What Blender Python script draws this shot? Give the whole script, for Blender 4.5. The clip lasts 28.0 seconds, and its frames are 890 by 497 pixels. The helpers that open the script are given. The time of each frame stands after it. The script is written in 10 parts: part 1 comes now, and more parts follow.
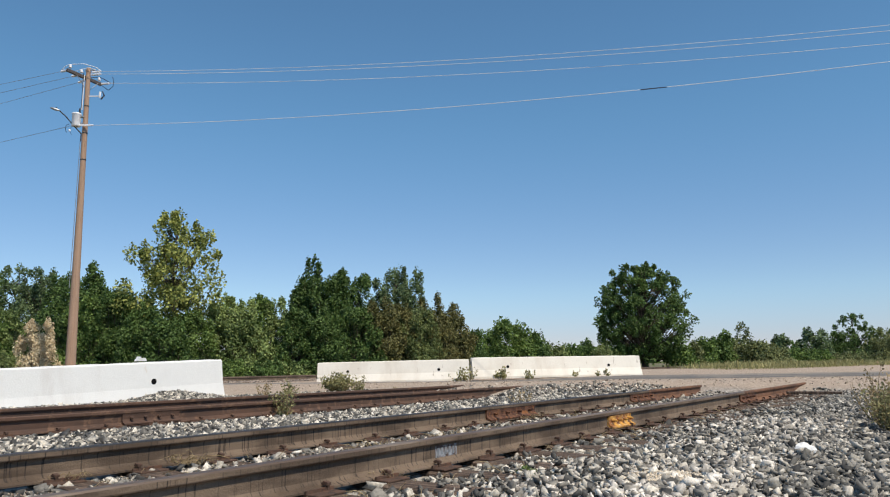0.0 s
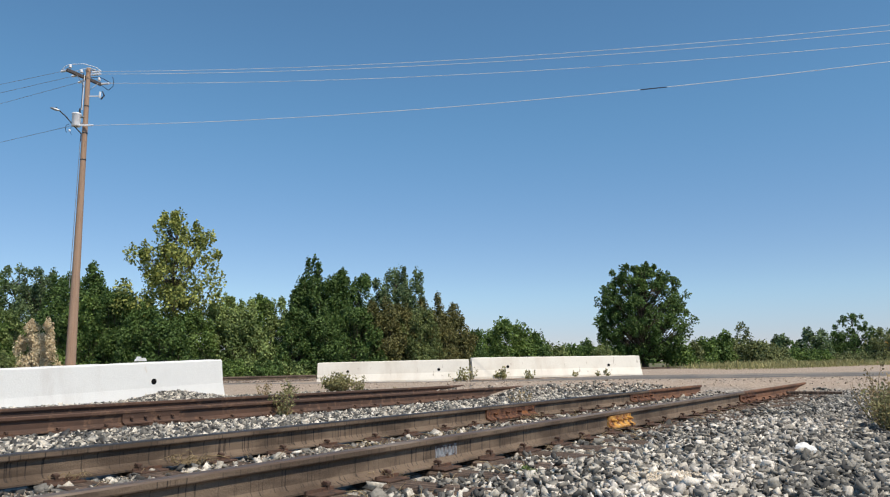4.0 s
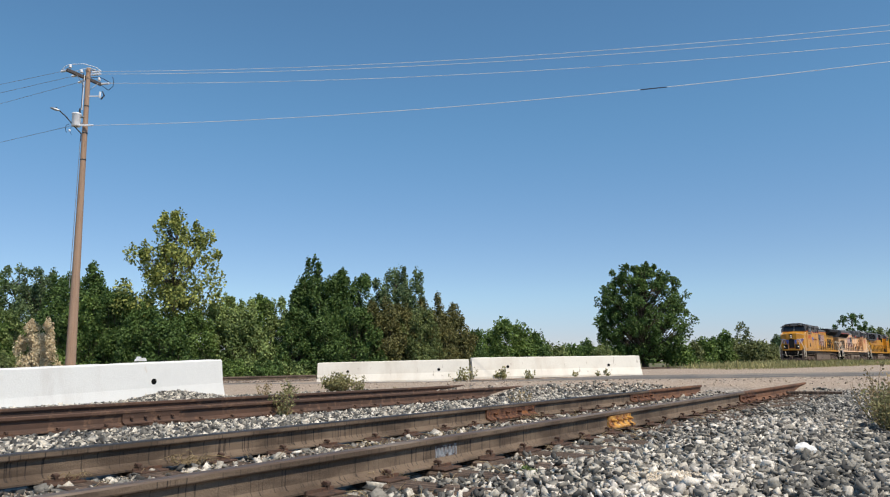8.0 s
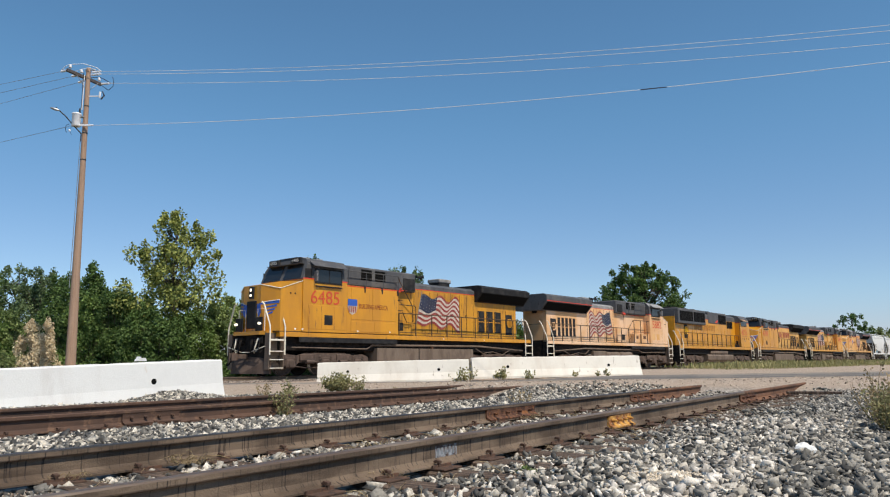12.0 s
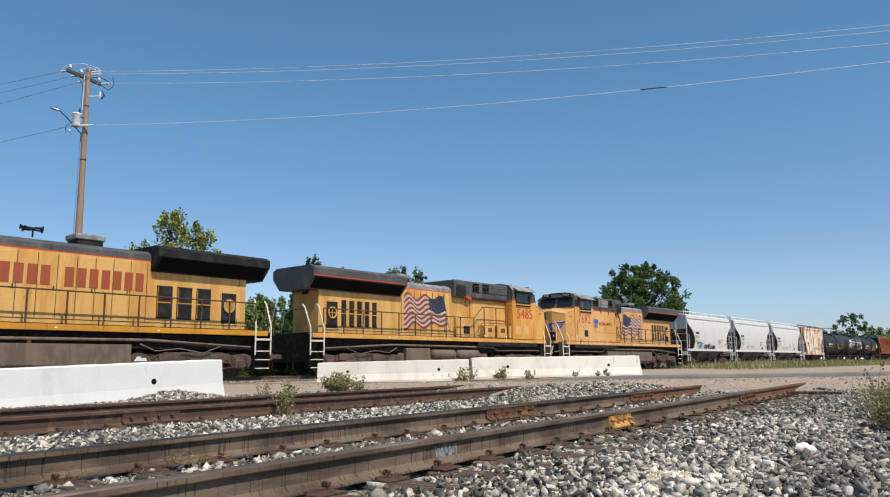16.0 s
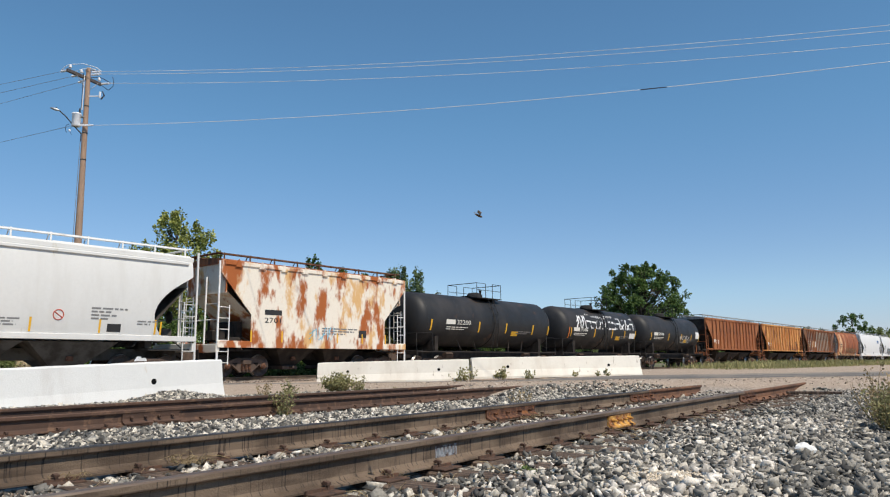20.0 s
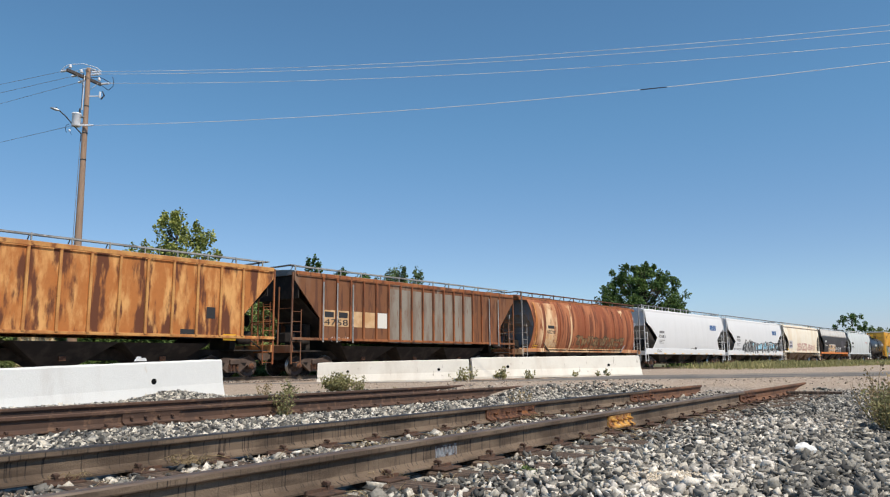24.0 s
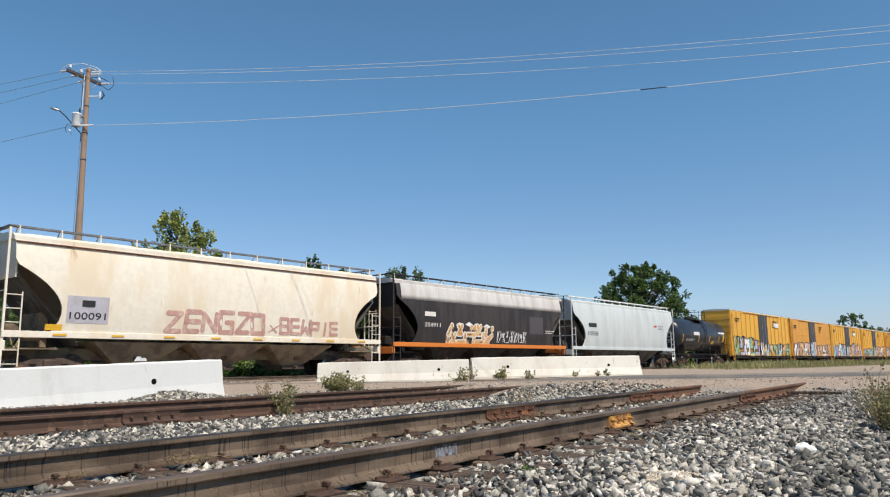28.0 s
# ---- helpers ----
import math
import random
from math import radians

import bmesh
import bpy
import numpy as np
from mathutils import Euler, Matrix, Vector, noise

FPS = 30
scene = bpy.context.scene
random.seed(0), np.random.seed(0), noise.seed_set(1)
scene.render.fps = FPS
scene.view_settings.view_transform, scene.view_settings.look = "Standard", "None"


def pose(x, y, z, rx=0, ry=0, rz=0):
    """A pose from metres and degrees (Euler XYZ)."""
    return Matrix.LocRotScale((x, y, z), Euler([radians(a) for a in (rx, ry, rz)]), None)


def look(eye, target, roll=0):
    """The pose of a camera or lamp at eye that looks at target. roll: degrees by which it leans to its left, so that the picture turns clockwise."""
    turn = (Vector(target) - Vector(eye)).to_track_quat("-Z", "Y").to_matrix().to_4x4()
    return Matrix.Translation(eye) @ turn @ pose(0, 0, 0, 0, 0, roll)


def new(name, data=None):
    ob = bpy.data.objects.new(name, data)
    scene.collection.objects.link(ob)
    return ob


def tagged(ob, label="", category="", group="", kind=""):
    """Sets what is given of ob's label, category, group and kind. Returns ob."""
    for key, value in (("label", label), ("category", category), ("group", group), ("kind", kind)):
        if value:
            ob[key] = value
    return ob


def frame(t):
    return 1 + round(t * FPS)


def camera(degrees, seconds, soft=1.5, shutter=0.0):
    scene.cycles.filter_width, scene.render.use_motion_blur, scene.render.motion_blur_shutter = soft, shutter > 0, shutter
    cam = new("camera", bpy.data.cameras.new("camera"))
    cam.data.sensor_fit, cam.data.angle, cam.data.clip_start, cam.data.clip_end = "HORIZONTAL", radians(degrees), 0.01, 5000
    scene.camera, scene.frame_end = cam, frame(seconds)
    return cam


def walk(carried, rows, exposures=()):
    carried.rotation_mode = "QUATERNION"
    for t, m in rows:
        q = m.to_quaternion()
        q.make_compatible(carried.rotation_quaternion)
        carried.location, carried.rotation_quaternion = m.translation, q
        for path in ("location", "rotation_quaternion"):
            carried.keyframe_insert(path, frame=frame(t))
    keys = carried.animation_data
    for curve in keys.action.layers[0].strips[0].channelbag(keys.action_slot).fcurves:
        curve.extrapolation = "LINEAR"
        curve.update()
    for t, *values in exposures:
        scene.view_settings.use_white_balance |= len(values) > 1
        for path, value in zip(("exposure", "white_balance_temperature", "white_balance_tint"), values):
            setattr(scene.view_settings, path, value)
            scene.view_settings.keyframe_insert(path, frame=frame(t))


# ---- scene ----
# ---- camera ----
EYE = Vector((0.0, 0.0, 0.56))
cam = camera(62.58, 28.0, soft=1.15)
CAM = look(EYE, (0.0, 100.0, 0.56 + 100.0 * 201.6 / 1290.0), -0.49)
walk(cam, [(0.0, CAM), (28.0, CAM)])

# ---- world, sun, exposure ----
SUN_EL, SUN_AZ = radians(56), math.atan2(0.66, -0.75)      # azimuth from +y towards +x
world = bpy.data.worlds.new("world")
scene.world = world
world.use_nodes = True
wn = world.node_tree
sky = wn.nodes.new("ShaderNodeTexSky")
sky.sky_type = "NISHITA"
sky.sun_disc = False
sky.sun_elevation, sky.sun_rotation = SUN_EL, SUN_AZ
sky.altitude, sky.air_density, sky.dust_density, sky.ozone_density = 900, 1.0, 0.1, 1.2
bg = wn.nodes["Background"]
bg.inputs["Strength"].default_value = 0.113
tone = wn.nodes.new("ShaderNodeMix")
tone.data_type, tone.blend_type = "RGBA", "MULTIPLY"
tone.inputs["Factor"].default_value = 1.0
# a clear, dry western sky: a pale lavender haze low down, deep blue above
direction = wn.nodes.new("ShaderNodeTexCoord")
rise = wn.nodes.new("ShaderNodeSeparateXYZ")
grade = wn.nodes.new("ShaderNodeValToRGB")
grade.color_ramp.interpolation = "EASE"
grade.color_ramp.elements[0].position, grade.color_ramp.elements[0].color = 0.0, (0.66, 0.66, 0.90, 1)
grade.color_ramp.elements[1].position, grade.color_ramp.elements[1].color = 0.36, (0.76, 1.10, 1.18, 1)
low = grade.color_ramp.elements.new(0.10)
low.color = (0.805, 0.91, 1.03, 1)
wn.links.new(direction.outputs["Generated"], rise.inputs[0])
wn.links.new(rise.outputs["Z"], grade.inputs[0])
wn.links.new(grade.outputs[0], tone.inputs["B"])
wn.links.new(sky.outputs[0], tone.inputs["A"])
wn.links.new(tone.outputs["Result"], bg.inputs["Color"])
sun = new("sun", bpy.data.lights.new("sun", "SUN"))
sun.data.energy, sun.data.angle, sun.data.color = 4.7, radians(0.53), (1.0, 0.90, 0.76)
sun_dir = Vector((math.sin(SUN_AZ) * math.cos(SUN_EL), math.cos(SUN_AZ) * math.cos(SUN_EL), math.sin(SUN_EL)))
sun.matrix_world = look(sun_dir * 50, (0, 0, 0))
scene.view_settings.exposure = 0.0
# ---- mesh building ----
class Mesh:
    """Collects vertices and faces of one part."""

    def __init__(self):
        self.v, self.f, self.s = [], [], []

    def add(self, vs, fs, smooth=False):
        k = len(self.v)
        self.v += [tuple(p) for p in vs]
        self.f += [tuple(i + k for i in f) for f in fs]
        self.s += [smooth] * len(fs)
        return self

    def box(self, x0, x1, y0, y1, z0, z1, b=0.0):
        """A box, its edges chamfered by b."""
        if b <= 0:
            vs = [(x, y, z) for x in (x0, x1) for y in (y0, y1) for z in (z0, z1)]
            return self.add(vs, [(0, 1, 3, 2), (4, 6, 7, 5), (0, 4, 5, 1), (2, 3, 7, 6), (0, 2, 6, 4), (1, 5, 7, 3)])
        b = min(b, (x1 - x0) * 0.45, (y1 - y0) * 0.45, (z1 - z0) * 0.45)
        X, Y, Z, vs, at = (x0, x1), (y0, y1), (z0, z1), [], {}
        for i in (0, 1):
            for j in (0, 1):
                for k in (0, 1):
                    for a in range(3):
                        p = [X[i], Y[j], Z[k]]
                        for o, q in ((0, i), (1, j), (2, k)):
                            if o != a:
                                p[o] += b if q == 0 else -b
                        at[i, j, k, a] = len(vs)
                        vs.append(p)
        fs = []
        for a in range(3):
            o1, o2 = [o for o in range(3) if o != a]
            for q in (0, 1):
                ring = []
                for r, s in ((0, 0), (1, 0), (1, 1), (0, 1)):
                    key = [0, 0, 0]
                    key[a], key[o1], key[o2] = q, r, s
                    ring.append(at[(*key, a)])
                flip = (q == 0) ^ (a == 1)
                fs.append(tuple(reversed(ring)) if flip else tuple(ring))
            for r in (0, 1):
                for s in (0, 1):
                    e = []
                    for q in (0, 1):
                        key = [0, 0, 0]
                        key[a], key[o1], key[o2] = q, r, s
                        e.append((at[(*key, o1)], at[(*key, o2)]))
                    fs.append((e[0][0], e[0][1], e[1][1], e[1][0]))
        for i in (0, 1):
            for j in (0, 1):
                for k in (0, 1):
                    fs.append((at[i, j, k, 0], at[i, j, k, 1], at[i, j, k, 2]))
        return self.add(vs, fs)

    def prism(self, poly, a, b, axis="x", taper=None):
        """A closed outline swept along an axis from a to b. Outline pairs are (y, z) for x, (x, z) for y, (x, y) for z."""
        n = len(poly)

        def at(p, t):
            return (t, p[0], p[1]) if axis == "x" else (p[0], t, p[1]) if axis == "y" else (p[0], p[1], t)
        vs = [at(p, a) for p in poly] + [at(p, b) for p in (taper or poly)]
        fs = [tuple(range(n)), tuple(range(2 * n - 1, n - 1, -1))]
        fs += [(i, i + n, (i + 1) % n + n, (i + 1) % n) for i in range(n)]
        return self.add(vs, fs)

    def loft(self, rings, caps=True, smooth=True):
        """Skin between rings of equal count."""
        n = len(rings[0])
        vs = [p for r in rings for p in r]
        fs = []
        for k in range(len(rings) - 1):
            for i in range(n):
                j = (i + 1) % n
                fs.append((k * n + i, k * n + j, (k + 1) * n + j, (k + 1) * n + i))
        self.add(vs, fs, smooth)
        if caps:
            self.add(rings[0], [tuple(range(n - 1, -1, -1))])
            self.add(rings[-1], [tuple(range(n))])
        return self

    def tube(self, pts, r, n=6, caps=True):
        """A round bar through points; r a number or one a point."""
        pts = [Vector(p) for p in pts]
        rr = r if isinstance(r, (list, tuple)) else [r] * len(pts)
        rings = []
        side = None
        for i, p in enumerate(pts):
            t = (pts[min(i + 1, len(pts) - 1)] - pts[max(i - 1, 0)]).normalized()
            if side is None:
                side = t.orthogonal().normalized()
            side = (side - t * side.dot(t))
            side = side.normalized() if side.length > 1e-6 else t.orthogonal().normalized()
            up = t.cross(side)
            rings.append([p + (side * math.cos(2 * math.pi * k / n) + up * math.sin(2 * math.pi * k / n)) * rr[i] for k in range(n)])
        return self.loft(rings, caps)

    def disc(self, c, axis, r, h, n=16):
        """A short cylinder centred at c along an axis letter."""
        d = {"x": Vector((1, 0, 0)), "y": Vector((0, 1, 0)), "z": Vector((0, 0, 1))}[axis] * (h / 2)
        return self.tube([Vector(c) - d, Vector(c) + d], r, n)

    def lathe(self, c, axis, prof, n=20):
        """Rings of (along, radius) round an axis letter through c."""
        d, u, w = {"x": ((1, 0, 0), (0, 1, 0), (0, 0, 1)), "y": ((0, 1, 0), (0, 0, 1), (1, 0, 0)), "z": ((0, 0, 1), (1, 0, 0), (0, 1, 0))}[axis]
        c, d, u, w = Vector(c), Vector(d), Vector(u), Vector(w)
        rings = [[c + d * a + (u * math.cos(2 * math.pi * k / n) + w * math.sin(2 * math.pi * k / n)) * r for k in range(n)] for a, r in prof]
        return self.loft(rings)

    def move(self, m):
        self.v = [tuple(m @ Vector(p)) for p in self.v]
        return self

    def data(self, name, material):
        me = bpy.data.meshes.new(name)
        me.from_pydata(self.v, [], self.f)
        for m in (material if isinstance(material, (list, tuple)) else [material]):
            me.materials.append(m)
        me.polygons.foreach_set("use_smooth", self.s)
        bm = bmesh.new()
        bm.from_mesh(me)
        bmesh.ops.recalc_face_normals(bm, faces=bm.faces)
        bm.to_mesh(me)
        bm.free()
        return me


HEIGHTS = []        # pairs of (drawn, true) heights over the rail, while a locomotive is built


def part(name, mesh, material, parent=None, label="", at=None):
    """One mesh object, under a thing or a part."""
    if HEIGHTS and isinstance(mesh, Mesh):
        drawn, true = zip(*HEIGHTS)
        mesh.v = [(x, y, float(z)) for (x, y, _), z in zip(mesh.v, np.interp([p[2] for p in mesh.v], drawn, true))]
    ob = new(name, mesh.data(name, material) if isinstance(mesh, Mesh) else mesh)
    if parent is not None:
        ob.parent = parent
    if at is not None:
        ob.matrix_basis = at
    if label:
        ob["label"] = label
    return ob


def thing(name, label, category, group="", at=None, kind=""):
    ob = tagged(new(name), label, category, group, kind)
    if at is not None:
        ob.matrix_basis = at
    return ob


# ---- materials ----
def mat(name, base, rough=0.6, metal=0.0, second=None, amount=0.5, scale=3.0, stretch=(1, 1, 1), fine=0.12, bump=0.15, bump_scale=60.0, sharp=0.2, third=None, third_amount=0.3, third_scale=8.0, third_stretch=(1, 1, 1), island=0.0, coat=0.0, seed=0.0, spec=0.32):
    """A weathered surface: base colour, a second colour in patches, a third in spots, fine grain and bump."""
    m = bpy.data.materials.new(name)
    m.use_nodes = True
    nt = m.node_tree
    b = nt.nodes["Principled BSDF"]
    L = nt.links.new
    tc = nt.nodes.new("ShaderNodeTexCoord")

    def nz(sc, st, detail=6.0, ro=0.6):
        mp = nt.nodes.new("ShaderNodeMapping")
        mp.inputs["Scale"].default_value = st
        mp.inputs["Location"].default_value = (seed * 13.7, seed * 7.1, seed * 3.3)
        L(tc.outputs["Object"], mp.inputs["Vector"])
        t = nt.nodes.new("ShaderNodeTexNoise")
        t.inputs["Scale"].default_value, t.inputs["Detail"].default_value, t.inputs["Roughness"].default_value = sc, detail, ro
        L(mp.outputs[0], t.inputs["Vector"])
        return t

    def ramp(src, lo, hi):
        r = nt.nodes.new("ShaderNodeMapRange")
        r.inputs["From Min"].default_value, r.inputs["From Max"].default_value = lo, hi
        r.interpolation_type = "SMOOTHSTEP"
        L(src, r.inputs["Value"])
        return r.outputs[0]

    def mix(fac, c1, c2):
        x = nt.nodes.new("ShaderNodeMix")
        x.data_type = "RGBA"
        L(fac, x.inputs["Factor"])
        if isinstance(c1, tuple):
            x.inputs["A"].default_value = (*c1, 1)
        else:
            L(c1, x.inputs["A"])
        if isinstance(c2, tuple):
            x.inputs["B"].default_value = (*c2, 1)
        else:
            L(c2, x.inputs["B"])
        return x.outputs["Result"]
    dark = tuple(c * 0.6 for c in base)
    col = mix(ramp(nz(scale * 9, (1, 1, 1)).outputs["Fac"], 0.35, 0.75), base, tuple(c * (1 - fine * 2) + fine * 2 * d for c, d in zip(base, dark)))
    if second:
        mid = 0.72 - 0.44 * amount
        col = mix(ramp(nz(scale, stretch).outputs["Fac"], mid - sharp * 0.5, mid + sharp * 0.5), col, second)
    if third:
        mid = 0.72 - 0.44 * third_amount
        col = mix(ramp(nz(third_scale, third_stretch).outputs["Fac"], mid - 0.05, mid + 0.05), col, third)
    if island > 0:
        g = nt.nodes.new("ShaderNodeNewGeometry")
        hs = nt.nodes.new("ShaderNodeHueSaturation")
        v = nt.nodes.new("ShaderNodeMapRange")
        v.inputs["To Min"].default_value, v.inputs["To Max"].default_value = 1 - island, 1 + island
        L(g.outputs["Random Per Island"], v.inputs["Value"])
        L(v.outputs[0], hs.inputs["Value"])
        L(col, hs.inputs["Color"])
        col = hs.outputs[0]
    L(col, b.inputs["Base Color"])
    b.inputs["Metallic"].default_value = metal
    b.inputs["Specular IOR Level"].default_value = spec
    rv = nt.nodes.new("ShaderNodeMapRange")
    rv.inputs["To Min"].default_value, rv.inputs["To Max"].default_value = max(rough - 0.12, 0.03), min(rough + 0.12, 1)
    L(nz(scale * 4, (1, 1, 1)).outputs["Fac"], rv.inputs["Value"])
    L(rv.outputs[0], b.inputs["Roughness"])
    if coat:
        b.inputs["Coat Weight"].default_value = coat
    if bump > 0:
        bp = nt.nodes.new("ShaderNodeBump")
        bp.inputs["Strength"].default_value, bp.inputs["Distance"].default_value = bump, 0.02
        L(nz(bump_scale, (1, 1, 1), 4).outputs["Fac"], bp.inputs["Height"])
        L(bp.outputs[0], b.inputs["Normal"])
    return m
# ---- plan ----
AX = Vector((math.sin(radians(35)), math.cos(radians(35)), 0))        # yard tracks run along AX, AN is across them
AN = Vector((-math.cos(radians(35)), math.sin(radians(35)), 0))
TX = Vector((math.sin(radians(39.674)), math.cos(radians(39.674)), 0))  # main line
TN = Vector((-math.cos(radians(39.674)), math.sin(radians(39.674)), 0))
MAIN_D, MAIN_Z, RAIL_Z = 27.474, 0.04, 0.085
RAIL_H = 0.172
YARD = Matrix(((AX.x, AN.x, 0, 0), (AX.y, AN.y, 0, 0), (0, 0, 1, 0), (0, 0, 0, 1)))
MAIN = Matrix(((TX.x, TN.x, 0, TN.x * MAIN_D), (TX.y, TN.y, 0, TN.y * MAIN_D), (0, 0, 1, MAIN_Z), (0, 0, 0, 1)))


def yard(w, u, z=0.0):
    return Vector((AX.x * w + AN.x * u, AX.y * w + AN.y * u, z))


def smooth(a, b, x):
    t = min(max((x - a) / (b - a), 0.0), 1.0)
    return t * t * (3 - 2 * t)


def height(x, y):
    """The ground: ballast low by the yard tracks, a crossing heaped over their ends, the road, the main line's bed."""
    w, u = x * AX.x + y * AX.y, x * AN.x + y * AN.y
    n = noise.noise(Vector((x * 0.35, y * 0.35, 3.0)))
    z = -0.095 + 0.02 * n
    z -= 0.05 * smooth(2.0, 0.3, u) * smooth(22, 12, w)
    z -= 0.045 * smooth(0.9, 2.2, u) * smooth(2.95, 2.75, u) + 0.020 * smooth(2.75, 2.95, u) * smooth(5.3, 4.8, u) + 0.03 * smooth(6.8, 7.2, u) * smooth(9.7, 9.2, u)   # between the rails
    z += 0.22 * smooth(13.3, 15.4, y - 0.1 * x + 0.3 * n) * smooth(20.5, 17.0, y - 0.1 * x) * smooth(-0.8, 0.6, x + n)   # dirt heaped over the rails
    z = z + (0.0 - z) * smooth(17.5, 21.0, y - 0.1 * x)
    z -= 0.13 * smooth(21.5, 26.5, y - 0.1 * x) * smooth(7, 1, x)
    v = x * TN.x + y * TN.y
    z -= 0.04 * smooth(17, 20, v) * smooth(40, 60, w)
    bed = smooth(23.2, 24.8, v) * smooth(31.8, 30.2, v)
    z = z + (-0.155 - z) * bed
    z -= 0.35 * smooth(31, 36, v)
    r = math.hypot(x, y)
    if r > 45:
        z += 0.25 * noise.noise(Vector((x * 0.03, y * 0.03, 9.0))) * smooth(45, 120, r)
    return z


# ---- materials of the place ----
def ground_material():
    """Grey crushed stone by the tracks, tan dirt and fine gravel beyond, dry grass far off; by place, with ragged borders."""
    m = bpy.data.materials.new("ground")
    m.use_nodes = True
    nt = m.node_tree
    L, N = nt.links.new, nt.nodes.new
    b = nt.nodes["Principled BSDF"]
    geo = N("ShaderNodeNewGeometry")

    def noise_of(scale, detail=8.0):
        t = N("ShaderNodeTexNoise")
        t.inputs["Scale"].default_value, t.inputs["Detail"].default_value = scale, detail
        L(geo.outputs["Position"], t.inputs["Vector"])
        return t.outputs["Fac"]

    def ramp(src, stops):
        r = N("ShaderNodeValToRGB")
        e = r.color_ramp.elements
        for k, (p, c) in enumerate(stops):
            q = e[k] if k < 2 else e.new(p)
            q.position, q.color = p, (*c, 1)
        L(src, r.inputs[0])
        return r.outputs[0]

    def along(ax, ay, off, lo, hi, wob=0.8):
        d = N("ShaderNodeVectorMath")
        d.operation = "DOT_PRODUCT"
        d.inputs[1].default_value = (ax, ay, 0)
        L(geo.outputs["Position"], d.inputs[0])
        a = N("ShaderNodeMath")
        a.operation = "MULTIPLY_ADD"
        a.inputs[1].default_value, a.inputs[2].default_value = wob * 2, off - wob
        L(noise_of(0.9), a.inputs[0])
        s = N("ShaderNodeMath")
        L(d.outputs["Value"], s.inputs[0]), L(a.outputs[0], s.inputs[1])
        r = N("ShaderNodeMapRange")
        r.interpolation_type = "SMOOTHSTEP"
        r.inputs["From Min"].default_value, r.inputs["From Max"].default_value = lo, hi
        L(s.outputs[0], r.inputs["Value"])
        return r.outputs[0]

    def mix(f, a, c):
        x = N("ShaderNodeMix")
        x.data_type = "RGBA"
        L(f, x.inputs["Factor"]), L(a, x.inputs["A"]), L(c, x.inputs["B"])
        return x.outputs["Result"]
    vor = N("ShaderNodeTexVoronoi")
    vor.inputs["Scale"].default_value = 26
    L(geo.outputs["Position"], vor.inputs["Vector"])
    bw = N("ShaderNodeRGBToBW")
    L(vor.outputs["Color"], bw.inputs[0])
    stone = ramp(bw.outputs[0], [(0.2, (0.06, 0.055, 0.05)), (0.8, (0.44, 0.41, 0.36)), (0.5, (0.20, 0.185, 0.165))])
    vor2 = N("ShaderNodeTexVoronoi")
    vor2.inputs["Scale"].default_value = 55
    L(geo.outputs["Position"], vor2.inputs["Vector"])
    bw2 = N("ShaderNodeRGBToBW")
    L(vor2.outputs["Color"], bw2.inputs[0])
    dirt = mix(noise_of(1.3), ramp(bw2.outputs[0], [(0.25, (0.22, 0.165, 0.12)), (0.8, (0.55, 0.435, 0.33))]), ramp(noise_of(9.0), [(0.35, (0.26, 0.20, 0.148)), (0.7, (0.48, 0.38, 0.29))]))
    field = ramp(noise_of(0.35), [(0.35, (0.07, 0.085, 0.03)), (0.65, (0.19, 0.15, 0.075))])
    col = mix(along(-0.1, 1.0, 0, 13.3, 15.2), stone, dirt)
    col = mix(along(TN.x, TN.y, 0, 31, 35, 1.6), col, field)
    L(col, b.inputs["Base Color"])
    b.inputs["Roughness"].default_value = 0.95
    bp = N("ShaderNodeBump")
    bp.inputs["Strength"].default_value, bp.inputs["Distance"].default_value = 0.7, 0.02
    L(vor.outputs["Distance"], bp.inputs["Height"])
    L(bp.outputs[0], b.inputs["Normal"])
    return m


def stone_material(name, stops, rough=0.85):
    """Colour by stone, with a grain over it."""
    m = bpy.data.materials.new(name)
    m.use_nodes = True
    nt = m.node_tree
    L, N = nt.links.new, nt.nodes.new
    b = nt.nodes["Principled BSDF"]
    geo = N("ShaderNodeNewGeometry")
    r = N("ShaderNodeValToRGB")
    e = r.color_ramp.elements
    for k, (p, c) in enumerate(stops):
        q = e[k] if k < 2 else e.new(p)
        q.position, q.color = p, (*c, 1)
    L(geo.outputs["Random Per Island"], r.inputs[0])
    t = N("ShaderNodeTexNoise")
    t.inputs["Scale"].default_value, t.inputs["Detail"].default_value = 70, 6
    L(geo.outputs["Position"], t.inputs["Vector"])
    h = N("ShaderNodeHueSaturation")
    mr = N("ShaderNodeMapRange")
    mr.inputs["From Min"].default_value, mr.inputs["From Max"].default_value = 0.3, 0.7
    mr.inputs["To Min"].default_value, mr.inputs["To Max"].default_value = 0.65, 1.25
    L(t.outputs["Fac"], mr.inputs["Value"])
    L(mr.outputs[0], h.inputs["Value"]), L(r.outputs[0], h.inputs["Color"])
    L(h.outputs[0], b.inputs["Base Color"])
    b.inputs["Roughness"].default_value = rough
    bp = N("ShaderNodeBump")
    bp.inputs["Strength"].default_value, bp.inputs["Distance"].default_value = 0.15, 0.004
    L(t.outputs["Fac"], bp.inputs["Height"]), L(bp.outputs[0], b.inputs["Normal"])
    return m


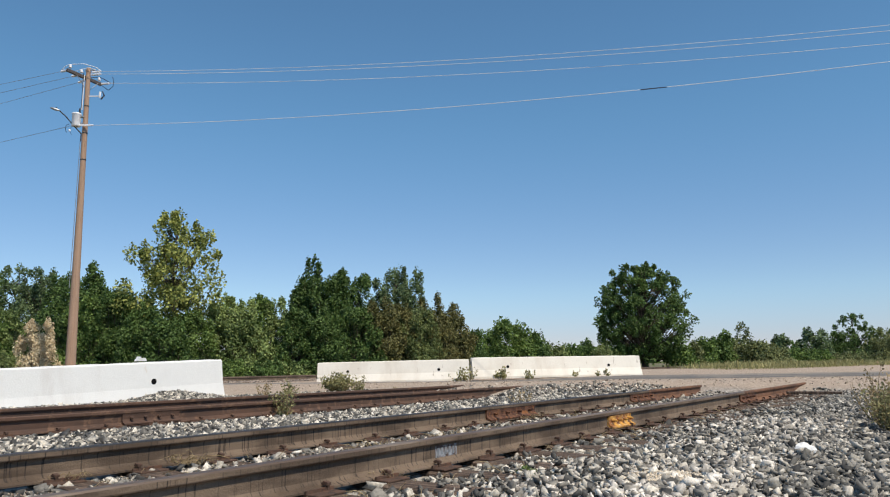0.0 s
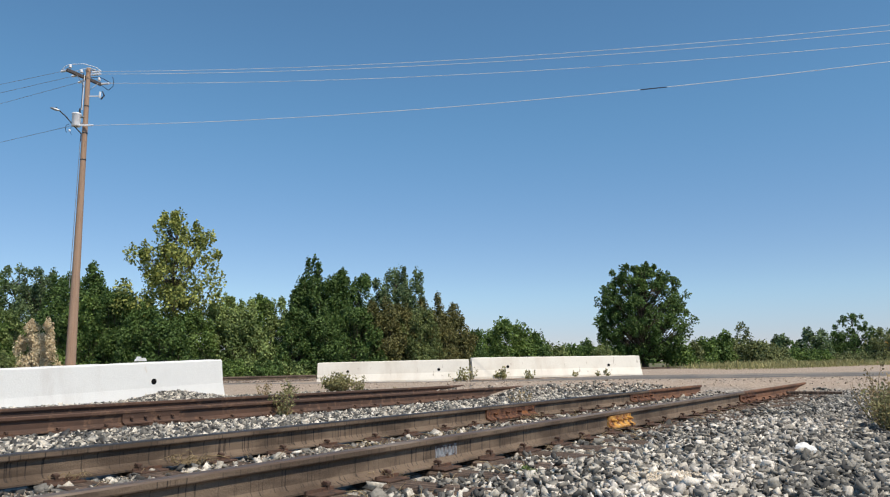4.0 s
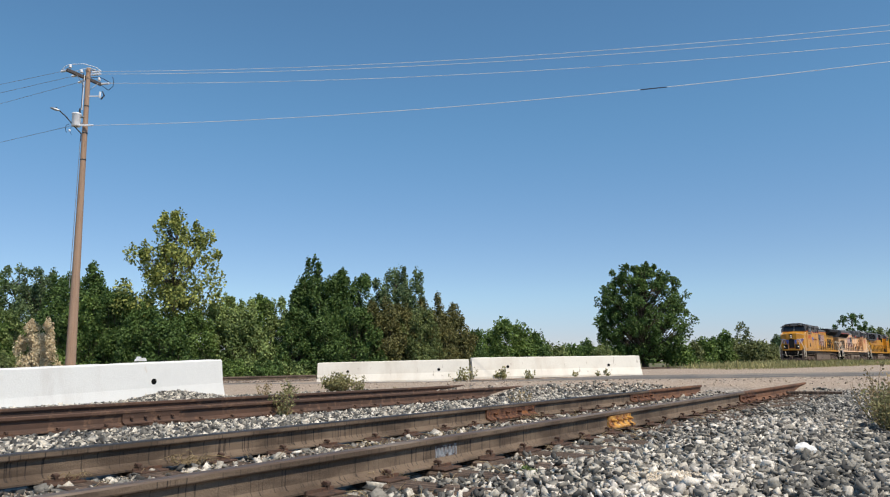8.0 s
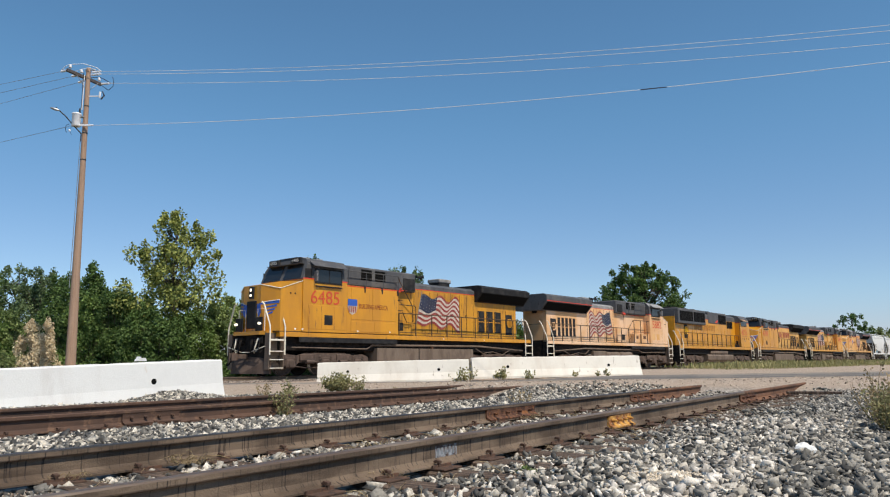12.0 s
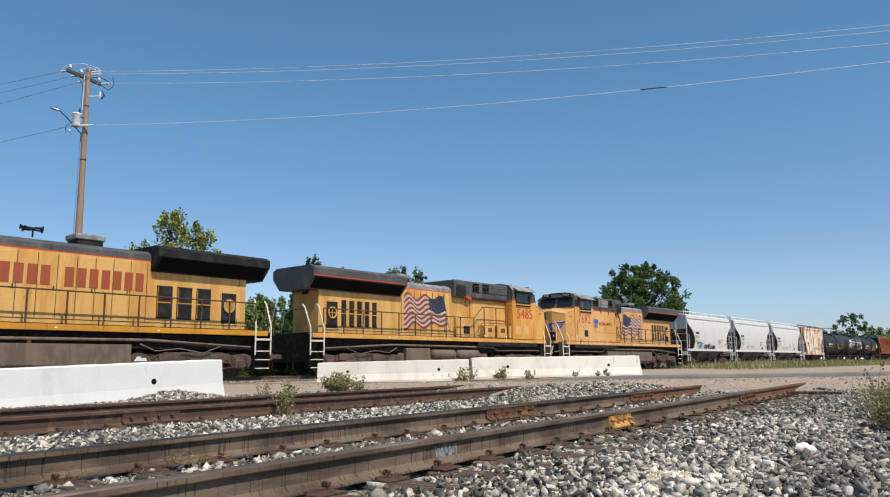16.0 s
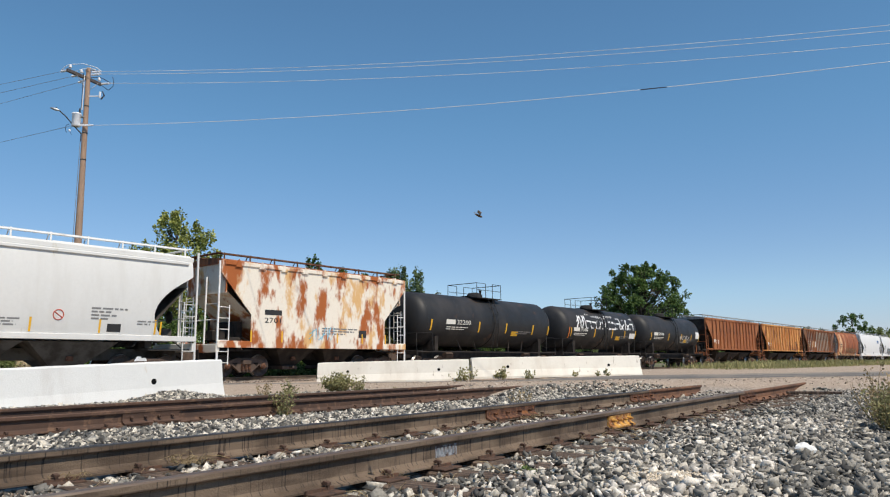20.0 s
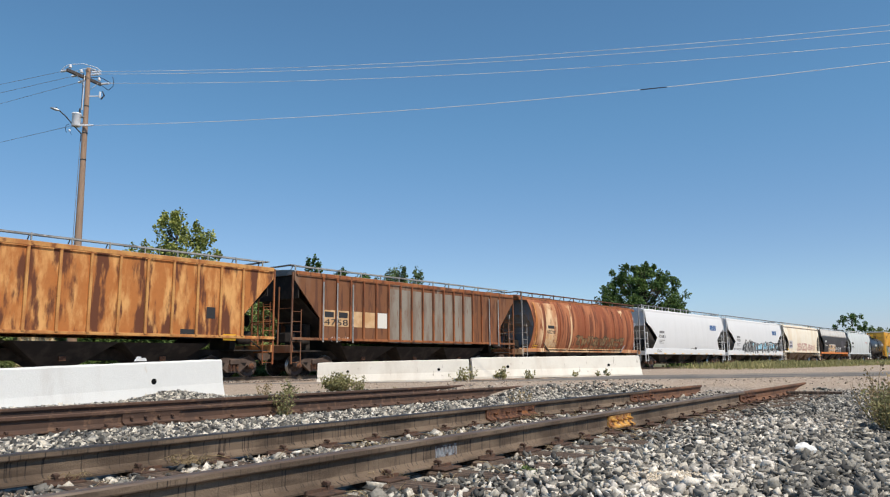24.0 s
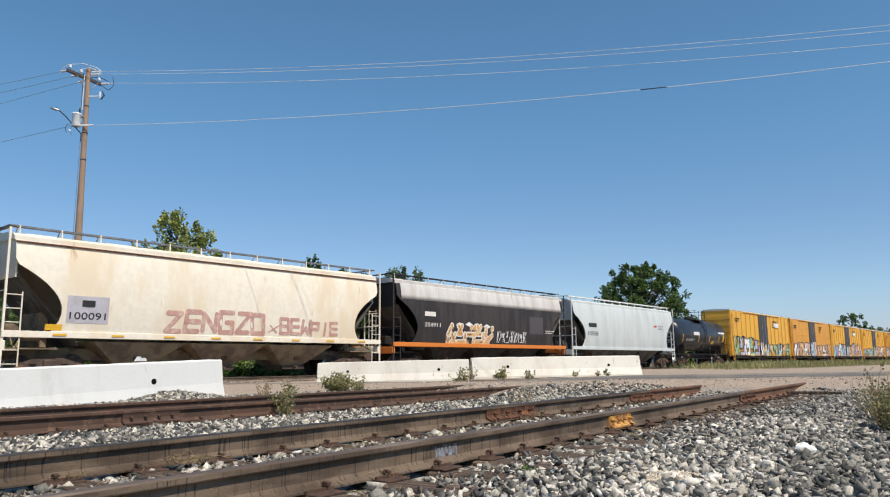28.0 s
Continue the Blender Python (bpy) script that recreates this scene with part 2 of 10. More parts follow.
M_GROUND = ground_material()
M_STONE = stone_material("crushed_stone", [(0.0, (0.028, 0.027, 0.025)), (1.0, (0.80, 0.735, 0.625)), (0.25, (0.095, 0.091, 0.083)), (0.55, (0.235, 0.22, 0.19)), (0.80, (0.51, 0.465, 0.39))])
M_STONE_GREY = stone_material("dull_grey_stone", [(0.0, (0.028, 0.027, 0.025)), (1.0, (0.56, 0.52, 0.45)), (0.25, (0.085, 0.082, 0.075)), (0.55, (0.19, 0.18, 0.158)), (0.80, (0.37, 0.34, 0.29))])
M_STONE_PALE = stone_material("pale_crushed_stone", [(0.0, (0.16, 0.145, 0.125)), (1.0, (0.84, 0.78, 0.69)), (0.4, (0.40, 0.365, 0.32))])
M_CHIP = stone_material("dirt_chips", [(0.0, (0.14, 0.105, 0.08)), (1.0, (0.62, 0.54, 0.43)), (0.5, (0.30, 0.235, 0.175))])
M_SAND = stone_material("sand", [(0.0, (0.48, 0.39, 0.28)), (1.0, (0.76, 0.67, 0.54))])
M_ASPHALT = mat("asphalt", (0.175, 0.157, 0.14), 0.92, second=(0.28, 0.235, 0.19), amount=0.55, scale=0.7, stretch=(1, 1, 1), third=(0.085, 0.08, 0.075), third_amount=0.3, third_scale=0.5, third_stretch=(0.3, 1.5, 1), bump=0.5, bump_scale=120)
M_ASPHALT_DARK = mat("fresh_asphalt", (0.14, 0.13, 0.118), 0.9, second=(0.23, 0.20, 0.165), amount=0.4, scale=0.8, third=(0.24, 0.205, 0.165), third_amount=0.2, third_scale=2, third_stretch=(0.4, 1.5, 1), bump=0.5, bump_scale=120)
M_RAIL = mat("rail_steel", (0.095, 0.067, 0.047), 0.78, 0.1, second=(0.185, 0.135, 0.095), amount=0.5, scale=1.6, stretch=(1, 1, 3), third=(0.040, 0.030, 0.024), third_amount=0.29, third_scale=16, third_stretch=(4.5, 1, 0.12), bump=0.3, bump_scale=90)
M_RAIL_RED = mat("rail_steel_rusty", (0.115, 0.066, 0.046), 0.82, 0.1, second=(0.08, 0.050, 0.038), amount=0.5, scale=1.2, stretch=(1, 1, 3), third=(0.16, 0.095, 0.062), third_amount=0.3, third_scale=9, bump=0.3, bump_scale=90)
M_RAIL_ORANGE = mat("rail_steel_orange_rust", (0.19, 0.095, 0.055), 0.85, 0.05, second=(0.11, 0.06, 0.04), amount=0.45, scale=1.6, stretch=(1, 1, 3), third=(0.26, 0.13, 0.065), third_amount=0.25, third_scale=9, bump=0.3, bump_scale=90)
M_HEAD = mat("rail_running_face", (0.22, 0.17, 0.13), 0.55, 0.3, second=(0.12, 0.085, 0.065), amount=0.6, scale=2.5, stretch=(0.4, 2, 1), bump=0.1)
M_HEAD_DARK = mat("rail_running_face_dark", (0.040, 0.036, 0.034), 0.5, 0.3, second=(0.07, 0.055, 0.05), amount=0.4, scale=2.5, stretch=(0.4, 2, 1), bump=0.1)
M_TIE = mat("tie_wood", (0.085, 0.058, 0.042), 0.95, second=(0.19, 0.135, 0.10), amount=0.42, scale=4, stretch=(6, 0.5, 1), third=(0.02, 0.016, 0.014), third_amount=0.35, third_scale=9, third_stretch=(8, 0.35, 1), bump=0.8, bump_scale=40, island=0.3)
M_RUST = mat("rusty_iron", (0.16, 0.078, 0.046), 0.88, 0.1, second=(0.075, 0.036, 0.026), amount=0.5, scale=8, third=(0.26, 0.11, 0.045), third_amount=0.3, third_scale=20, bump=0.5, bump_scale=90)
M_PLATE = mat("brown_plate_iron", (0.095, 0.058, 0.042), 0.9, 0.1, second=(0.14, 0.075, 0.048), amount=0.4, scale=9, third=(0.05, 0.036, 0.03), third_amount=0.3, third_scale=22, bump=0.4, bump_scale=90)
M_YELLOW_BAR = mat("yellow_painted_iron", (0.62, 0.33, 0.07), 0.7, second=(0.25, 0.10, 0.04), amount=0.45, scale=14, third=(0.72, 0.58, 0.35), third_amount=0.25, third_scale=30, bump=0.4)
M_PALE = mat("pale_blue_paint", (0.30, 0.32, 0.345), 0.8, second=(0.10, 0.07, 0.06), amount=0.5, scale=25)
M_CONC = mat("whitewashed_concrete", (0.69, 0.69, 0.67), 0.85, second=(0.60, 0.585, 0.56), amount=0.3, scale=1.3, stretch=(1, 1, 0.35), third=(0.60, 0.55, 0.48), third_amount=0.04, third_scale=7, third_stretch=(1, 1, 0.3), bump=0.25, bump_scale=35, fine=0.04)
M_CONC_OLD = mat("stained_white_concrete", (0.74, 0.70, 0.62), 0.88, second=(0.65, 0.60, 0.52), amount=0.4, scale=1.1, stretch=(1, 1, 0.4), third=(0.36, 0.30, 0.25), third_amount=0.12, third_scale=6, third_stretch=(1, 1, 0.25), bump=0.25, bump_scale=35, fine=0.05)
M_HOLE = mat("dark_hollow", (0.008, 0.008, 0.008), 0.95, spec=0.05)
M_POLE = mat("weathered_pole_wood", (0.37, 0.255, 0.18), 0.9, second=(0.32, 0.21, 0.145), amount=0.5, scale=6, stretch=(5, 5, 0.15), third=(0.20, 0.13, 0.09), third_amount=0.2, third_scale=9, third_stretch=(7, 7, 0.1), bump=0.5, bump_scale=30)
M_ARM = mat("grey_arm_wood", (0.11, 0.095, 0.09), 0.9, second=(0.05, 0.045, 0.045), amount=0.4, scale=8, stretch=(0.3, 5, 5))
M_GALV = mat("galvanised_steel", (0.42, 0.43, 0.44), 0.45, 0.7, second=(0.3, 0.3, 0.31), amount=0.4, scale=14)
M_PORC = mat("pale_porcelain", (0.74, 0.75, 0.78), 0.3, fine=0.03)
M_CAN = mat("white_enamelled_can", (0.78, 0.79, 0.80), 0.35, second=(0.55, 0.53, 0.50), amount=0.15, scale=5, fine=0.03)
M_WIRE = mat("weathered_aluminium_wire", (0.72, 0.72, 0.71), 0.6, 0.0)
M_WIRE_DULL = mat("dull_grey_wire", (0.26, 0.27, 0.29), 0.6)
M_LEAD = mat("black_insulated_wire", (0.03, 0.032, 0.036), 0.6)
M_BLACK = mat("grimy_black", (0.010, 0.0095, 0.0095), 0.85, second=(0.026, 0.021, 0.018), amount=0.4, scale=4, third=(0.06, 0.045, 0.034), third_amount=0.12, third_scale=11, spec=0.15)
# ---- ground ----
def ground():
    rs, r = [1.2], 1.2
    while r < 60:
        r *= 1.045
        rs.append(r)
    while r < 4200:
        r *= 1.18
        rs.append(r)
    n = 220
    vs, fs = [(0.0, 0.0, height(0, 0))], []
    for r in rs:
        for k in range(n):
            a = 2 * math.pi * k / n
            x, y = r * math.sin(a), r * math.cos(a)
            vs.append((x, y, height(x, y)))
    for k in range(n):
        fs.append((0, 1 + (k + 1) % n, 1 + k))
    for i in range(len(rs) - 1):
        for k in range(n):
            a, b = 1 + i * n + k, 1 + i * n + (k + 1) % n
            fs.append((a, b, b + n, a + n))
    me = bpy.data.meshes.new("ground")
    me.from_pydata(vs, [], fs)
    me.materials.append(M_GROUND)
    me.polygons.foreach_set("use_smooth", [True] * len(fs))
    tagged(new("ground", me), "grey crushed-stone ballast, tan dirt and dry grass reaching the horizon", "ground", kind="structure")


ground()


def road():
    """A worn asphalt strip with ragged edges past the far barriers."""
    rng = random.Random(4)
    mid = [(-60, 15.0), (-40, 20.5), (-22, 24.5), (-8, 25.6), (4, 25.9), (12, 28.0), (22, 31.5), (45, 38), (90, 47), (160, 58), (300, 75)]
    vs, fs, cols = [], [], 7
    line = []
    for (x0, y0), (x1, y1) in zip(mid, mid[1:]):
        k = max(2, int(math.hypot(x1 - x0, y1 - y0) / 1.2))
        line += [(x0 + (x1 - x0) * i / k, y0 + (y1 - y0) * i / k) for i in range(k)]
    for i, (x, y) in enumerate(line):
        hw = 2.3 + 1.2 * smooth(2.0, 12.0, x)
        for c in range(cols):
            t = -1 + 2 * c / (cols - 1)
            e = rng.uniform(-0.28, 0.28) if c in (0, cols - 1) else 0
            yy = y + t * hw + e
            zz = height(x, yy) + (0.025 if 0 < c < cols - 1 else 0.004)
            vs.append((x, yy, zz))
    for i in range(len(line) - 1):
        for c in range(cols - 1):
            a = i * cols + c
            fs.append((a, a + cols, a + cols + 1, a + 1))
    me = Mesh().add(vs, fs, True).data("road", [M_ASPHALT, M_ASPHALT_DARK])
    for p in me.polygons:
        if p.index % (cols - 1) < 3 and p.center.x > 2 + rng.uniform(-1, 1):
            p.material_index = 1
    part("road", me, None)
    tagged(bpy.data.objects["road"], "worn grey asphalt road with ragged dusty edges", "road", kind="structure")


road()



def ico():
    bm = bmesh.new()
    bmesh.ops.create_cube(bm, size=1.5)
    bm.verts.ensure_lookup_table()
    v = np.array([tuple(p.co) for p in bm.verts])
    bmesh.ops.triangulate(bm, faces=list(bm.faces))
    f = np.array([[q.index for q in t.verts] for t in bm.faces])
    bm.free()
    return v, f


def heap_of_stones(name, pts, sizes, material, seed, label, category, flat=(0.22, 0.46)):
    """Many angular stones in one mesh. pts: n x 3 places of the stones' middles."""
    rng = np.random.default_rng(seed)
    v, f = ico()
    n = len(pts)
    vs = v[None] * (1 + rng.uniform(-0.42, 0.15, (n, len(v), 1))) + rng.uniform(-0.18, 0.18, (n, len(v), 3))
    sc = np.stack([rng.uniform(0.9, 1.7, n), rng.uniform(0.65, 1.1, n), rng.uniform(*flat, n)], 1) * sizes[:, None]
    vs = vs * sc[:, None, :]
    q = rng.normal(size=(n, 4)) * np.array([1.0, 0.42, 0.42, 1.0])
    q /= np.linalg.norm(q, axis=1, keepdims=True)
    w, x, y, z = q.T
    R = np.stack([1 - 2 * (y * y + z * z), 2 * (x * y - z * w), 2 * (x * z + y * w), 2 * (x * y + z * w), 1 - 2 * (x * x + z * z), 2 * (y * z - x * w), 2 * (x * z - y * w), 2 * (y * z + x * w), 1 - 2 * (x * x + y * y)], 1).reshape(n, 3, 3)
    vs = np.einsum("nij,nkj->nki", R, vs) + pts[:, None, :]
    fs = (f[None] + (np.arange(n) * len(v))[:, None, None]).reshape(-1, 3)
    me = bpy.data.meshes.new(name)
    me.vertices.add(n * len(v))
    me.vertices.foreach_set("co", vs.reshape(-1).astype(np.float32))
    me.loops.add(fs.size)
    me.loops.foreach_set("vertex_index", fs.reshape(-1).astype(np.int32))
    me.polygons.add(len(fs))
    me.polygons.foreach_set("loop_start", np.arange(0, fs.size, 3, dtype=np.int32))
    me.polygons.foreach_set("loop_total", np.full(len(fs), 3, dtype=np.int32))
    me.update(calc_edges=True)
    me.materials.append(material)
    return tagged(new(name, me), label, category, kind="stuff")


def ballast():
    rng = np.random.default_rng(11)
    P, S = [], []

    def strew(w0, w1, u0, u1, per, s0, s1, keep=lambda w, u: True, lift=0.0):
        n = int((w1 - w0) * (u1 - u0) * per)
        for w, u, s, a in zip(rng.uniform(w0, w1, n), rng.uniform(u0, u1, n), rng.gamma(4.0, 0.25, n), rng.random(n)):
            p = yard(w, u)
            if p.y < 2.4 or abs(p.x) > 0.68 * p.y + 0.6 or not keep(w, u):
                continue
            if p.y - 0.1 * p.x > 13.2 + 2.2 * a and p.x > -1:
                continue
            s = min(max(s0 + (s1 - s0) * s * 0.5, s0), s1 * 1.35)
            P.append((p.x, p.y, height(p.x, p.y) + s * (0.25 + 0.5 * a) + lift))
            S.append(s)
    near_tie = lambda w, u: ((w % 0.54) > 0.255 and (u < 2.45 or rng.random() < 0.6)) or u < 2.14 + 0.16 * math.sin(w * 2.9) or rng.random() < 0.05
    strew(1.5, 10, -6.5, 2.72, 900, 0.012, 0.037, near_tie)
    strew(10, 17, -6.5, 2.72, 420, 0.014, 0.038, near_tie)
    strew(1.5, 12, 1.5, 2.70, 420, 0.012, 0.032, lambda w, u: rng.random() < 0.30 * (math.sin(w * 1.9 + 0.6) > 0) * (u < 2.45), 0.040)
    strew(1.5, 15, 2.98, 4.22, 560, 0.012, 0.034, lambda w, u: (w % 0.54) > 0.26 or rng.random() < 0.10, 0.0)
    strew(1.5, 15, 4.5, 7.36, 720, 0.013, 0.037)
    strew(3.0, 15, 7.62, 8.85, 420, 0.014, 0.034, lambda w, u: (w % 0.54) > 0.26)
    strew(3.0, 14, 9.1, 12.4, 330, 0.013, 0.032)
    for x, y, s, a in zip(rng.uniform(-9, 9, 6000), rng.uniform(-6, 2.4, 6000), rng.gamma(4.0, 0.25, 6000), rng.random(6000)):
        w, u = x * AX.x + y * AX.y, x * AN.x + y * AN.y
        if min(abs(u - 2.85), abs(u - 4.355), abs(u - 7.5), abs(u - 9.0)) > 0.12 and math.hypot(x, y) > 0.5:
            P.append((x, y, height(x, y) + 0.006))
            S.append(min(max(0.03 * s * 0.6, 0.014), 0.05))
    keep_p, keep_s = P[:], S[:]
    P.clear(), S.clear()
    strew(1.5, 15, 2.95, 4.25, 700, 0.004, 0.012, lambda w, u: rng.random() < 0.35 + 0.65 * ((w % 0.54) > 0.26), 0.012)
    strew(1.5, 14, 1.9, 2.75, 420, 0.004, 0.011, lambda w, u: True, 0.006)
    heap_of_stones("fine_debris", np.array(P), np.array(S), M_CHIP, 15, "tan dirt chips and fine debris between the rails", "gravel")
    P.clear(), S.clear()
    strew(1.6, 9.0, 1.0, 2.25, 300, 0.014, 0.034, lambda w, u: rng.random() < 0.55 + 0.45 * math.sin(w * 1.3 + u * 2), 0.016)
    heap_of_stones("dusty_ballast", np.array(P), np.array(S), M_STONE_PALE, 16, "dusty white crushed stone along the tie ends", "gravel")
    P, S = keep_p, keep_s
    P, S = np.array(P), np.array(S)
    grey = (P[:, 0] - 0.25 * (P[:, 1] - 4) + rng.normal(0, 0.35, len(P)) > 1.5) & (P[:, 0] * AN.x + P[:, 1] * AN.y < 2.6) & (P[:, 1] > 2)
    heap_of_stones("ballast", P[~grey], S[~grey], M_STONE, 5, "angular grey and white crushed stone strewn round the tracks", "gravel")
    heap_of_stones("ballast_shoulder", P[grey], S[grey], M_STONE_GREY, 17, "dull grey crushed stone on the track shoulder", "gravel")


ballast()


def stone_heap():
    rng = np.random.default_rng(23)
    P, S = [], []
    for _ in range(2600):
        w, u = rng.normal(8.55, 0.62), 12.35 - abs(rng.normal(0, 0.42))
        h = 0.16 * math.exp(-((w - 8.55) / 0.75) ** 2 - ((u - 12.35) / 0.62) ** 2)
        p = yard(w, u)
        P.append((p.x, p.y, height(p.x, p.y) + h * rng.uniform(0.75, 1.0)))
        S.append(rng.uniform(0.02, 0.045))
    heap_of_stones("gravel_heap", np.array(P), np.array(S), M_STONE, 6, "low heap of grey crushed stone against a barrier", "gravel")
    P, S = [], []
    for _ in range(3200):
        a, r = rng.uniform(0, 6.283), math.sqrt(rng.random())
        x, y = 1.26 + 0.34 * r * math.cos(a), 4.34 + 0.36 * r * math.sin(a)
        P.append((x, y, height(x, y) + 0.035 * (1 - r * r) + 0.004))
        S.append(rng.uniform(0.006, 0.013))
    heap_of_stones("sand_patch", np.array(P), np.array(S), M_SAND, 7, "small patch of spilt tan sand on the stones", "sand")
    P, S = [], []
    for _ in range(5200):
        x = rng.uniform(-4, 20)
        y = rng.uniform(14.2, 25) + 0.1 * x
        P.append((x, y, height(x, y) + 0.004))
        S.append(0.006 + 0.022 * rng.random() ** 2.5)
    heap_of_stones("loose_gravel", np.array(P), np.array(S), M_CHIP, 8, "scattered loose gravel on the dirt crossing", "gravel")


stone_heap()
rock = Mesh()
rbm = bmesh.new()
bmesh.ops.create_icosphere(rbm, subdivisions=2, radius=1.0)
rbm.verts.ensure_lookup_table()
rv, rf = [tuple(v.co) for v in rbm.verts], [[v.index for v in f.verts] for f in rbm.faces]
rbm.free()
rr = random.Random(3)
rock.add([(2.60 + p[0] * 0.075 * rr.uniform(.8, 1.2), 5.48 + p[1] * 0.06 * rr.uniform(.8, 1.2), -0.085 + p[2] * 0.05 * rr.uniform(.8, 1.2)) for p in rv], [tuple(t) for t in rf])
tagged(part("white_rock", rock, mat("white_stone", (0.78, 0.77, 0.74), 0.8)), "single large white stone lying among grey ballast", "rock")


# ---- yard tracks ----
def rail_outline(c):
    z = RAIL_Z - RAIL_H
    right = [(0.07, 0.0), (0.07, 0.010), (0.022, 0.026), (0.0085, 0.045), (0.0085, 0.118), (0.013, 0.128), (0.034, 0.136), (0.0365, 0.142), (0.0365, 0.164), (0.030, 0.172)]
    return [(c + y, z + h) for y, h in right] + [(c - y, z + h) for y, h in reversed(right)]


def rail(parent, w0, w1, c, m, mh):
    body = Mesh().prism(rail_outline(c), w0, w1)
    me = body.data("rail", [m, mh])
    for p in me.polygons:
        if p.normal.z > 0.5 and p.center.z > RAIL_Z - 0.02:
            p.material_index = 1
    return part("rail", me, None, parent)


TIE_MESH, PLATE_MESH, SPIKE_MESH = [], None, None
for k in range(4):
    r_ = random.Random(k)
    t = Mesh()
    xs = [-1.42, -1.0, -0.5, 0, 0.5, 1.0, 1.42]
    rings = []
    for i, u in enumerate(xs):
        hw, top = 0.112 + r_.uniform(-0.008, 0.008), 0.0 + r_.uniform(-0.008, 0.006)
        e = r_.uniform(-0.03, 0.03) if i in (0, 6) else 0
        rings.append([(-hw, u + e, -0.16), (hw, u + e, -0.16), (hw + r_.uniform(-.006, .006), u + e, top - 0.012), (hw - 0.014, u + e, top), (-hw + 0.014, u + e, top), (-hw + r_.uniform(-.006, .006), u + e, top - 0.012)])
    t.loft(rings, True, False)
    TIE_MESH.append(t.data("tie", M_TIE))
PLATE_MESH = Mesh().box(-0.10, 0.10, -0.17, 0.17, 0.0, 0.014, 0.004).box(-0.10, 0.10, -0.085, -0.073, 0.012, 0.03).box(-0.10, 0.10, 0.073, 0.085, 0.012, 0.03).data("tie_plate", M_PLATE)
SPIKE_MESH = Mesh().box(-0.008, 0.008, -0.008, 0.008, -0.05, 0.03).prism([(-0.03, 0.028), (0.012, 0.028), (0.012, 0.042), (-0.02, 0.048), (-0.034, 0.036)], -0.014, 0.014).data("spike", M_PLATE)


def track(name, c0, w0, w1, m, mh, label, rusty=99.0):
    tr = thing(name, label, "railway track", "yard tracks", at=YARD)
    a, b = c0 - 0.7525, c0 + 0.7525
    for c, end in ((a, w1[0]), (b, w1[1])):
        rail(tr, w0, min(rusty, end), c, m, mh)
        if rusty < end:
            rail(tr, rusty, end, c, M_RAIL_ORANGE, M_RAIL_ORANGE)
    rng = random.Random(int(c0 * 10))
    k = math.ceil(w0 / 0.54)
    while k * 0.54 + 0.12 < max(w1):
        w = k * 0.54 + 0.12
        tz = RAIL_Z - RAIL_H - 0.014
        o = part("tie", TIE_MESH[k % 4], None, tr, at=Matrix.Translation((w + rng.uniform(-.03, .03), c0 + rng.uniform(-.06, .06), tz)) @ Matrix.Rotation(rng.uniform(-.03, .03), 4, "Z"))
        for c, end in ((a, w1[0]), (b, w1[1])):
            if w < end:
                part("tie_plate", PLATE_MESH, None, tr, at=Matrix.Translation((w, c, tz + 0.001)))
                for s in (-1, 1):
                    part("spike", SPIKE_MESH, None, tr, at=Matrix.Translation((w + rng.uniform(-.06, .06), c + s * 0.082, tz + 0.012)) @ Matrix.Rotation(0 if s > 0 else math.pi, 4, "Z"))
        k += 1
    return tr


def joint(tr, w, c, m, label, long=0.62, side=-1):
    """A bolted joint bar on one rail's side."""
    z = RAIL_Z - RAIL_H
    y = lambda d: c + side * d
    bar = Mesh().prism([(y(0.010), z + 0.045), (y(0.030), z + 0.030), (y(0.075), z + 0.016), (y(0.078), z + 0.030), (y(0.034), z + 0.052), (y(0.026), z + 0.075), (y(0.030), z + 0.115), (y(0.034), z + 0.132), (y(0.010), z + 0.126)], w, w + long)
    o = part("joint_bar", bar, m, tr, label)
    for i in range(4):
        x = w + long * (0.14 + 0.24 * i)
        part("bolt", Mesh().tube([(x, y(0.02), z + 0.088), (x, y(0.066), z + 0.088)], 0.017, 6).tube([(x, y(0.066), z + 0.088), (x, y(0.082), z + 0.088)], 0.010, 6), m, o)
    return o


TRACK_NEAR = track("railway_track", 3.6025, -11.0, (17.4, 15.0), M_RAIL, M_HEAD, "dark rusty railway track on worn wooden ties in ballast", 12.0)
for o in [o for o in TRACK_NEAR.children if o.name.startswith("rail")][2:3]:
    o.data.materials[1] = M_HEAD_DARK
TRACK_FAR = track("railway_track", 8.2525, -9.0, (15.4, 14.6), M_RAIL_RED, M_RAIL_RED, "red-brown rusty railway track half buried in ballast")
joint(TRACK_NEAR, 6.72, 2.85, M_YELLOW_BAR, "yellow-painted bolted joint bar", 0.56)
joint(TRACK_NEAR, 11.75, 2.85, M_RUST, "rusty bolted joint bar", 0.9)
joint(TRACK_NEAR, 6.95, 4.355, M_RUST, "rusty bolted joint bar", 1.1)
joint(TRACK_NEAR, 11.2, 4.355, M_RUST, "rusty bolted joint bar", 1.0)
joint(TRACK_FAR, 4.6, 7.5, M_RAIL_RED, "rusty bolted joint bar", 0.7)
mark = part("paint_mark", Mesh().box(3.93, 4.17, 2.85 - 0.0105, 2.85 - 0.0088, -0.042, 0.030), M_PALE, TRACK_NEAR, "pale blue-white paint mark with faded writing")
for i in range(5):
    part("faded_writing_bar", Mesh().box(3.945 + i * 0.043, 3.968 + i * 0.043, 2.85 - 0.013, 2.85 - 0.0118, -0.03 + 0.012 * (i % 2), 0.018), M_GALV, mark)
